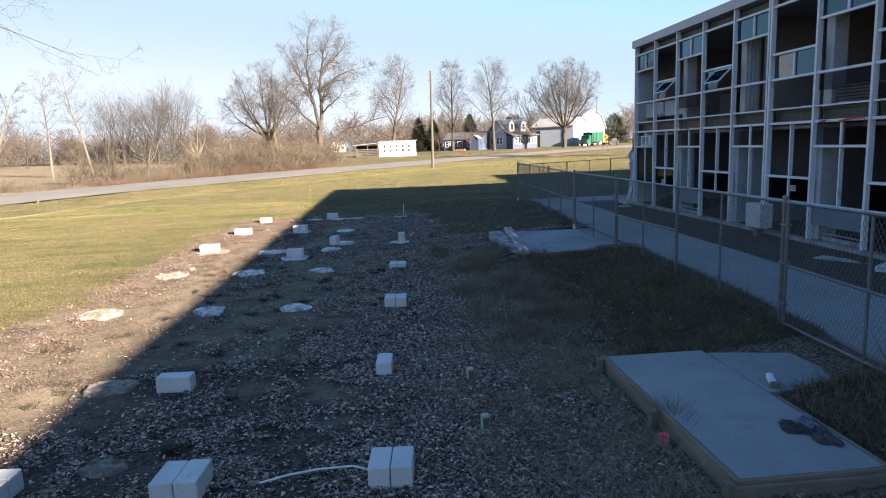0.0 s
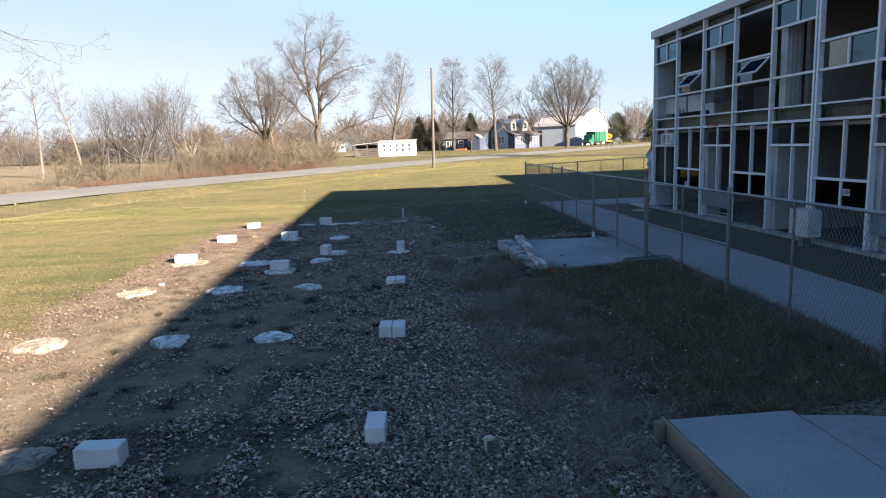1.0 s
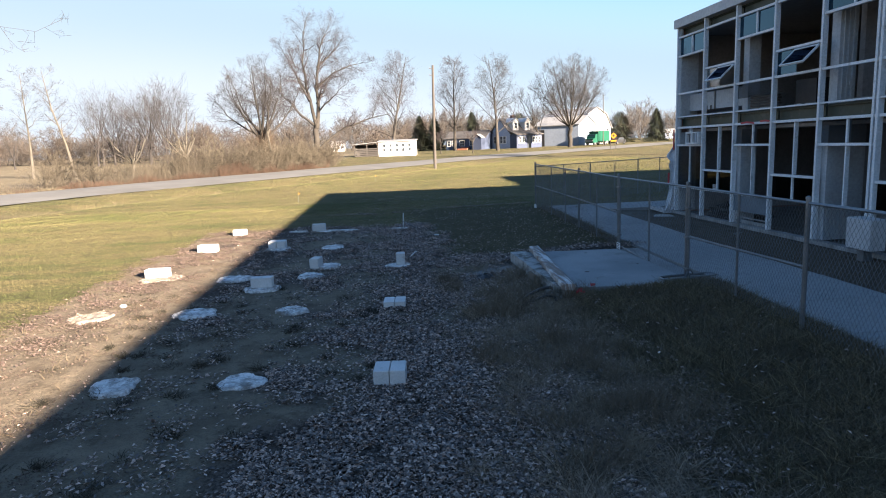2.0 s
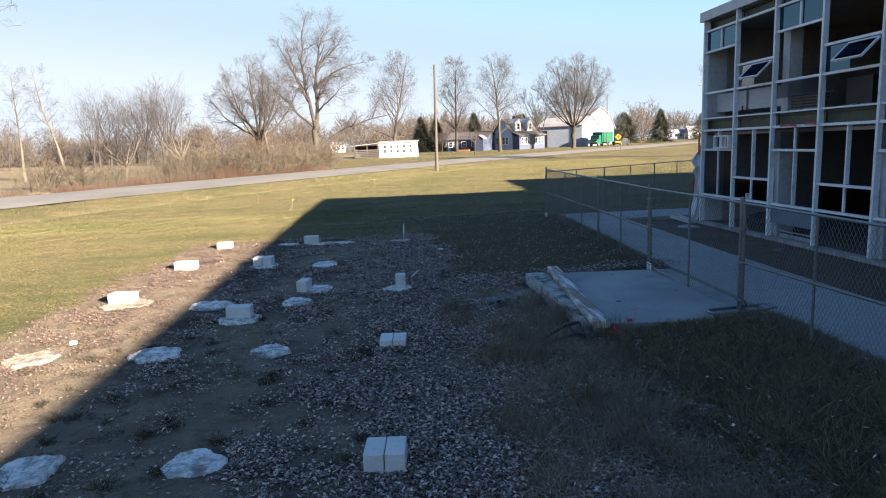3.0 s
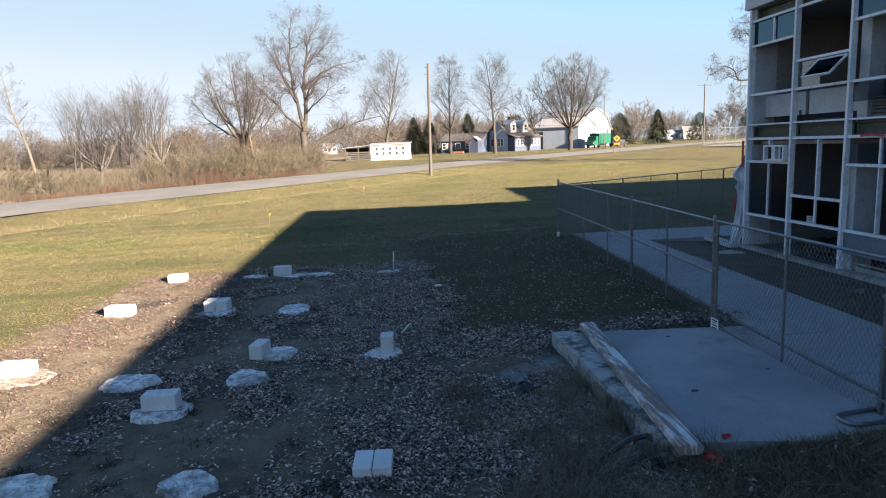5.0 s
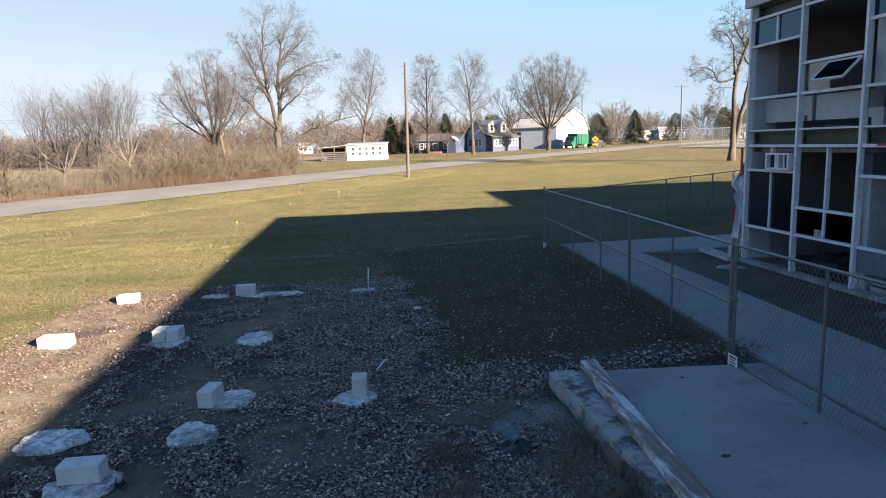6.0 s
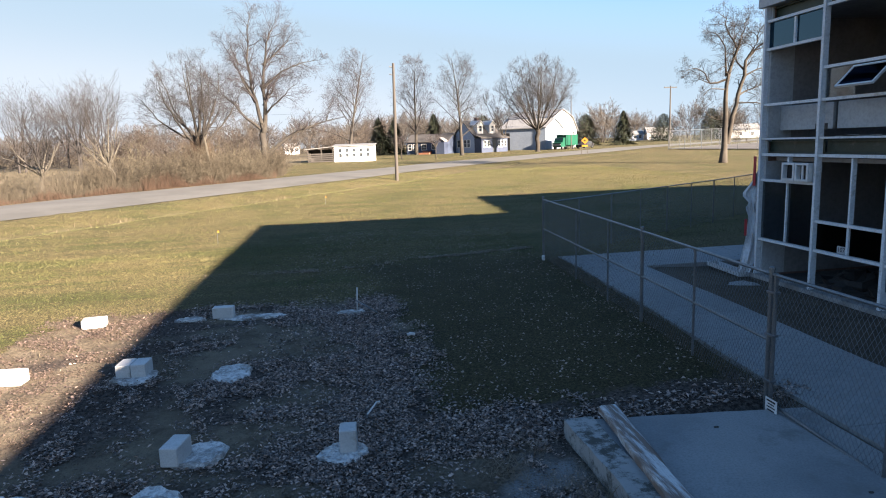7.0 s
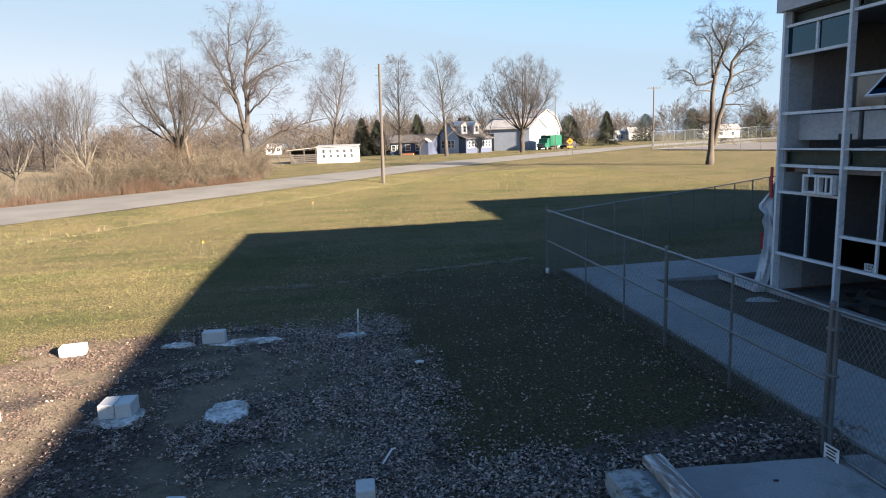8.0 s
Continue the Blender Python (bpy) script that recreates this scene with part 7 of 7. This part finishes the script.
def leaf_material():
    k = Nodes("dead_leaves")
    c = k.mix(k.math("POWER", k.island(), 2.2), (0.03, 0.022, 0.016), (0.60, 0.45, 0.36))
    c = k.mix(k.math("MULTIPLY", k.ramp(k.noise(60, 3, 0.6), 0.4, 0.7), 0.3), c, (0.12, 0.095, 0.08))
    return k.done(c, 0.45, 0, 0.6)


LEAF = leaf_material()
PALE_LEAF = surface("pale_leaves", (0.16, 0.125, 0.10), (0.48, 0.38, 0.31), 14, 60, 0.6, bump=0)
THATCH = surface("thatch", (0.10, 0.085, 0.046), (0.15, 0.128, 0.070), 1, 12, 0.95, bump=0)
STRAW_LEAF = surface("straw", (0.19, 0.155, 0.115), (0.36, 0.30, 0.235), 12, 20, 0.9, bump=0)


def in_bed(x, y):
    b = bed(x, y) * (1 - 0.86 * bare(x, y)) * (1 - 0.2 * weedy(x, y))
    patch = soft(waves(x, y, 1.9, 12) + 0.5 * waves(x, y, 0.6, 13) + 1.4 * np.exp(-((x - 0.6) / 1.2) ** 2), -0.15, 0.35)
    inside = (x > 2.6) & (x < 3.95) & (y > 5.6) & (y < 8.7) | (x > 2.95) & (y > 15.2) & (y < 18.95) | (x > 3.9) & (y > 7.38) & (y < 8.7)
    for fx, fy, rx, ry in FOOTINGS:
        inside |= np.hypot((x - fx) / rx, (y - fy) / ry) < 0.95
    # pale litter kept out of the sunlit strip, where it would glare
    b = b * (1 - 0.97 * soft(-3.1 - x + 0.06 * (y - 10), 0, 0.9))
    return np.where(inside, 0, (b * (0.05 + 0.95 * patch)))


scatter_leaves("leaf_litter", "brown fallen leaves thick on the soil", 1100000, (-7.5, 3.6, 2.5, 27), (0.018, 0.054), in_bed, 1, LEAF, 0.035)
# sunlit copies of the litter, their colour darkened where the sun falls
SUN_CRUMB = surface("leaf_crumbs", (0.045, 0.032, 0.025), (0.15, 0.112, 0.085), 25, 60, 0.9, bump=0)
scatter_leaves("leaf_crumbs", "fine brown leaf crumbs at the lawn edge, toned darker for the sun", 300000, (-8.5, -1.5, 3, 28), (0.012, 0.034), lambda x, y: soft(bed(x, y), 0.1, 0.5) * soft(-2.4 - x + 0.06 * (y - 10), 0, 0.9) * (0.05 + 0.95 * soft(waves(x, y, 2.4, 15) + 0.6 * waves(x, y, 0.7, 16), -0.05, 0.6)) * (1 - 0.35 * bare(x, y)), 6, SUN_CRUMB, 0.02)
SUN_EDGE_LEAF = surface("edge_leaves", (0.055, 0.040, 0.033), (0.19, 0.142, 0.118), 18, 60, 0.8, bump=0)
scatter_leaves("edge_leaves", "brown leaves where the bed meets the lawn, toned darker for the sun", 150000, (-7.2, -2.6, 8, 26.5), (0.018, 0.046), lambda x, y: soft(bed(x, y), 0.15, 0.6) * np.exp(-((x + 5.2 - 0.09 * np.maximum(y - 16, 0)) / (0.5 + 0.07 * np.maximum(y - 12, 0))) ** 2) * (0.1 + 0.9 * soft(waves(x, y, 1.7, 18) + 0.5 * waves(x, y, 0.6, 19), -0.25, 0.45)), 8, SUN_EDGE_LEAF, 0.03)
# lawn leaves toned by light: paler copies in shade, darker ones in sun
scatter_leaves("lawn_leaves", "scattered pale leaves on the shaded lawn", 24000, (-3.5, 6.2, 18.5, 36), (0.024, 0.052), lambda x, y: soft(x, -1.6, 0.2) * (1 - bed(x, y)) * (0.20 + 0.25 * soft(waves(x, y, 3.1, 45), 0, 0.6)) + 0.30 * np.exp(-((x - 2.6) / 1.6) ** 2 - ((y - 21) / 2.5) ** 2), 2, PALE_LEAF, 0.06)
scatter_leaves("lawn_leaves", "few fallen leaves on the lawn, toned darker for the sun", 1600, (-22, 1.5, 8, 42), (0.03, 0.05), lambda x, y: 0.35 * (1 - bed(x, y)) * soft(waves(x, y, 5, 44), -0.3, 0.8), 3, THATCH, 0.06)
scatter_leaves("straw_line", "thin line of pale straw across the lawn", 190000, (-6, 6.3, 28.6, 32.2), (0.02, 0.045), lambda x, y: 0.95 * soft(x, -3.5, 0.5) * np.exp(-((y - straw_y(x)) / 0.14) ** 2) * soft(waves(x, y, 1.6, 81) + 0.4 * waves(x, y, 0.4, 82), -0.5, 0.4), 9, STRAW_LEAF, 0.05)
scatter_leaves("lawn_thatch", "dry thatch lying on the lawn", 80000, (-32, 32, 26, 80), (0.025, 0.055), lambda x, y: soft(-beyond(x, y), 0, 2) * soft(waves(x, y, 3.5, 91), -0.5, 0.5), 19, THATCH, 0.04)
scatter_leaves("kerb_leaves", "brown leaves drifted along the slab", 3500, (2.2, 6.2, 19.0, 19.9), (0.03, 0.07), lambda x, y: 0.9 * np.exp(-((y - 19.2) / 0.35) ** 2), 4, LEAF, 0.05)


def grass(name, label, n, area, heights, width, keep, seed, material, lean=0.5, growing=None):
    r = np.random.RandomState(seed)
    x, y = r.uniform(area[0], area[1], n), r.uniform(area[2], area[3], n)
    ok = r.uniform(0, 1, n) < keep(x, y)
    x, y = x[ok], y[ok]
    n = len(x)
    z = land(x, y) - ditch(x, y) + 0.018 * waves(x, y, 2.2, 5) * soft(60 - y, 0, 20) + 0.02 * waves(x, y, 9.0, 6) * soft(80 - y, 0, 30)
    far = 1 + (np.maximum(y - 14, 0) / 48 if growing is None else growing)
    h, w = r.uniform(*heights, n) * np.sqrt(far), r.uniform(0.6, 1.3, n) * width * far
    a = r.uniform(0, 6.3, n)
    side = np.stack([np.cos(a), np.sin(a), np.zeros(n)], -1) * w[:, None]
    c = np.stack([x, y, z], -1)
    tip = np.stack([r.normal(0, lean, n), r.normal(0, lean, n), np.ones(n)], -1) * h[:, None]
    v = np.stack([c - side / 2, c + side / 2, c + tip], 1).reshape(-1, 3)
    tagged(new(name, arrays(name, v, np.arange(3 * n).reshape(-1, 3), material)), label, "grass", kind="stuff")


def blade_material(name, a, b, c2):
    k = Nodes(name)
    c = k.mix(k.island(), a, b)
    c = k.mix(k.math("MULTIPLY", k.ramp(k.noise(0.5, 5, 0.7, stretch=(0.3, 1.4, 1)), 0.40, 0.62), 0.8), c, c2)
    return k.done(c, 0.8, 0, 0.2)


LAWN_BLADE = blade_material("lawn_blades", (0.022, 0.030, 0.009), (0.160, 0.170, 0.055), (0.165, 0.142, 0.064))
STRAW_BLADE = blade_material("straw_blades", (0.10, 0.08, 0.055), (0.36, 0.295, 0.215), (0.20, 0.16, 0.115))
DITCH_BLADE = blade_material("ditch_blades", (0.07, 0.056, 0.034), (0.15, 0.118, 0.075), (0.10, 0.08, 0.05))
DARK_BLADE = blade_material("weed_blades", (0.030, 0.029, 0.014), (0.21, 0.165, 0.105), (0.078, 0.063, 0.038))


def clear_of(x, y):
    taken = (x > 2.55) & (x < 3.98) & (y > 5.55) & (y < 8.75) | (x > 2.93) & (x < 5.9) & (y > 15.25) & (y < 19.0) | (x > 3.85) & (y > 7.38) & (y < 8.7) | (x > walk_west(y) - 0.02) & (y < 29.4)
    return np.where(taken, 0.0, 1.0)


grass("lawn_grass", "short olive winter grass of the lawn", 470000, (-24, 6.4, 5, 34), (0.016, 0.042), 0.0042, lambda x, y: (1 - bed(x, y)) * clear_of(x, y) * (1 - 0.75 * thin_shaded_lawn(x, y)), 11, LAWN_BLADE, 0.95)
grass("lawn_grass", "short olive winter grass farther out", 250000, (-34, 26, 30, 75), (0.026, 0.065), 0.0068, lambda x, y: soft(-beyond(x, y), 0, 2), 12, LAWN_BLADE, 0.95)
grass("dry_grass", "dry tangled grass and weeds in the bed", 170000, (-0.5, 6.0, 2.8, 19), (0.02, 0.17), 0.0042, lambda x, y: weedy(x, y) * clear_of(x, y) * np.maximum(soft(3.2 - x, -0.4, 0.4), 0.12) * soft(waves(x, y, 1.4, 51) + 0.6 * waves(x, y, 0.5, 52), -0.35, 0.5), 13, STRAW_BLADE, 1.2, 0.3)
grass("weed_patch", "dark weedy grass between the slabs", 105000, (2.4, 6.1, 8.6, 15.5), (0.02, 0.085), 0.007, lambda x, y: soft(x - 2.9 + 0.5 * waves(x, y, 2.5, 53), -0.5, 0.7) * clear_of(x, y), 14, DARK_BLADE, 0.9, 0.3)
grass("weed_patch", "dark weedy grass beside the platform", 16000, (3.95, 6.1, 4.2, 7.5), (0.04, 0.15), 0.008, lambda x, y: clear_of(x, y), 15, DARK_BLADE, 0.9, 0.3)
grass("fence_grass", "dry grass along the fence", 20000, (5.15, 6.5, 5, 29), (0.04, 0.16), 0.007, lambda x, y: clear_of(x, y) * soft(x - walk_west(y) + 0.55, 0, 0.25), 16, DARK_BLADE, 0.8, 0.3)
grass("bed_edge_grass", "straw-coloured grass at the edge of the bed", 22000, (-8, -3.5, 4, 27), (0.02, 0.09), 0.007, lambda x, y: soft(waves(x, y, 1.5, 55), 0.1, 0.7) * soft(bed(x, y), 0.05, 0.3) * 0.6, 17, DITCH_BLADE, 1.0, 0.3)
grass("ditch_grass", "brown dry grass in the roadside ditch", 60000, (-34, 40, 36, 118), (0.08, 0.26), 0.02, lambda x, y: np.exp(-((beyond(x, y) + 5.2) / 0.9) ** 2) * soft(waves(x, y, 7, 57), -0.5, 0.5), 18, DITCH_BLADE, 0.7, 0.5)
scatter_leaves("weed_leaves", "few fallen leaves among the weeds", 9000, (2.6, 6.1, 8.8, 15.0), (0.025, 0.055), lambda x, y: 0.05 * clear_of(x, y), 5, LEAF, 0.10)


def dead_weeds(r, n):
    cx, cy = r.uniform(1.3, 3.4, 40), r.uniform(9.6, 17.6, 40)
    pick = r.randint(0, 40, n)
    return cx[pick] + r.normal(0, 0.13, n), cy[pick] + r.normal(0, 0.13, n), np.full(n, 1.0)


brush("dead_weeds", "brown twiggy dead weeds in the bed", 8000, dead_weeds, (0.08, 0.34), 0.003, TAN_WEED, 6, 0.55)
brush("dead_stalks", "tall dry stalks beside the walkway", 60, lambda r, n: (5.3 + r.normal(0, 0.25, n), 6.75 + r.normal(0, 0.15, n), np.full(n, 1.0)), (0.4, 0.8), 0.005, TAN_WEED, 7, 0.4)
brush("grass_tuft", "dry grass tuft growing through the platform joint", 160, lambda r, n: (2.74 + r.normal(0, 0.05, n), 6.95 + r.normal(0, 0.1, n), np.full(n, 1.0)), (0.22, 0.42), 0.003, TAN_WEED, 8, 0.4)


def grass_tufts(x0, x1, y0, y1, count, spread_out):
    """Places of clumped long grass."""
    def place(r, n):
        cx, cy, ch = r.uniform(x0, x1, count), r.uniform(y0, y1, count), r.uniform(0.5, 1.2, count)
        pick = r.randint(0, count, n)
        x, y = cx[pick] + r.normal(0, spread_out, n), cy[pick] + r.normal(0, spread_out, n)
        return x, y, ch[pick] * np.where(clear_of(x, y) > 0, 1, 0.02)
    return place


def tuft_material(name, a, b):
    k = Nodes(name)
    return k.done(k.mix(k.island(), a, b), 0.85, 0, 0.2)


brush("grass_tufts", "long olive and straw grass in flattened tufts", 17000, grass_tufts(3.1, 5.6, 8.8, 15.1, 190, 0.07), (0.08, 0.24), 0.0026, tuft_material("olive_tufts", (0.024, 0.022, 0.011), (0.25, 0.205, 0.12)), 21, 0.85)
brush("grass_tufts", "long straw-coloured grass in flattened tufts", 12000, grass_tufts(1.5, 3.2, 8.2, 15.5, 120, 0.09), (0.08, 0.26), 0.0024, tuft_material("straw_tufts", (0.05, 0.04, 0.027), (0.38, 0.31, 0.23)), 22, 0.9)


brush("grass_tufts", "dry tangled straw tufts among the leaves", 15000, grass_tufts(0.7, 2.6, 4.2, 10.5, 170, 0.09), (0.06, 0.22), 0.0022, tuft_material("dry_tufts", (0.06, 0.046, 0.03), (0.40, 0.32, 0.225)), 23, 1.0)


def moss_tufts(r, n):
    cx, cy = r.uniform(-5.2, 0.6, 150), r.uniform(7.2, 18.5, 150)
    pick = r.randint(0, 150, n)
    return cx[pick] + r.normal(0, 0.05, n), cy[pick] + r.normal(0, 0.05, n), np.full(n, 1.0)


brush("moss_tufts", "small dark tufts dotted over the bare soil", 9000, moss_tufts, (0.05, 0.11), 0.004, surface("dark_tufts", (0.02, 0.019, 0.012), (0.05, 0.043, 0.028), 3, 30, 0.95, bump=0), 9, 0.9)


def black_sheet():
    """A crumpled scrap of black plastic in the gravel."""
    s = Shape()
    r = random.Random(31)
    n = 7
    for i in range(n):
        for j in range(n):
            s.v.append((-0.22 + 0.44 * i / 6 + r.uniform(-0.03, 0.03), -0.13 + 0.26 * j / 6 + r.uniform(-0.03, 0.03), r.uniform(0.01, 0.10) * (1 - abs(i - 3) / 4)))
    s.f += [(i * n + j, (i + 1) * n + j, (i + 1) * n + j + 1, i * n + j + 1) for i in range(n - 1) for j in range(n - 1)]
    ob = part("plastic_sheet", s, BLACK)
    ob.modifiers.new("thickness", "SOLIDIFY").thickness = 0.004
    ob.matrix_basis = pose(2.2, 17.5, at_ground(2.2, 17.5) + 0.01, 0, 0, 35)
    tagged(ob, "crumpled black plastic scrap on the gravel", "litter")


black_sheet()


def scrap(x, y, size, material, seed, label):
    """A crumpled scrap of sheet lying on the soil."""
    r = random.Random(seed)
    s, n = Shape(), 6
    for i in range(n):
        for j in range(n):
            s.v.append((size * (i / 5 - 0.5) * r.uniform(0.75, 1.1), 0.6 * size * (j / 5 - 0.5) * r.uniform(0.75, 1.1), r.uniform(0.004, 0.35 * size)))
    s.f += [(i * n + j, (i + 1) * n + j, (i + 1) * n + j + 1, i * n + j + 1) for i in range(n - 1) for j in range(n - 1)]
    ob = part("scrap", s, material)
    ob.modifiers.new("thickness", "SOLIDIFY").thickness = 0.002
    ob.matrix_basis = pose(x, y, at_ground(x, y) + 0.012, 0, 0, 50 * seed)
    tagged(ob, label, "litter")


def chip(x, y, size, seed):
    """A broken lump of pale stone."""
    r = random.Random(seed)
    s = Shape().rbox(-size / 2, -size * 0.35, 0, size / 2, size * 0.35, size * 0.45, size * 0.12)
    s.v = [tuple(c * r.uniform(0.82, 1.12) for c in v) for v in s.v]
    s.v = [(a, c, 0.6 * d) for a, c, d in s.v]
    ob = part("stone", s, PAD)
    ob.matrix_basis = pose(x, y, at_ground(x, y) - 0.005, 0, 0, 40 * seed)
    tagged(ob, "small pale broken stone on the soil", "stone")


scrap(0.95, 7.84, 0.10, CLOTH, 1, "crumpled white paper scrap among the leaves")
scrap(1.54, 8.04, 0.13, BLUE_PANEL, 2, "crumpled blue plastic scrap among the leaves")
chip(-4.5, 16.82, 0.16, 3)
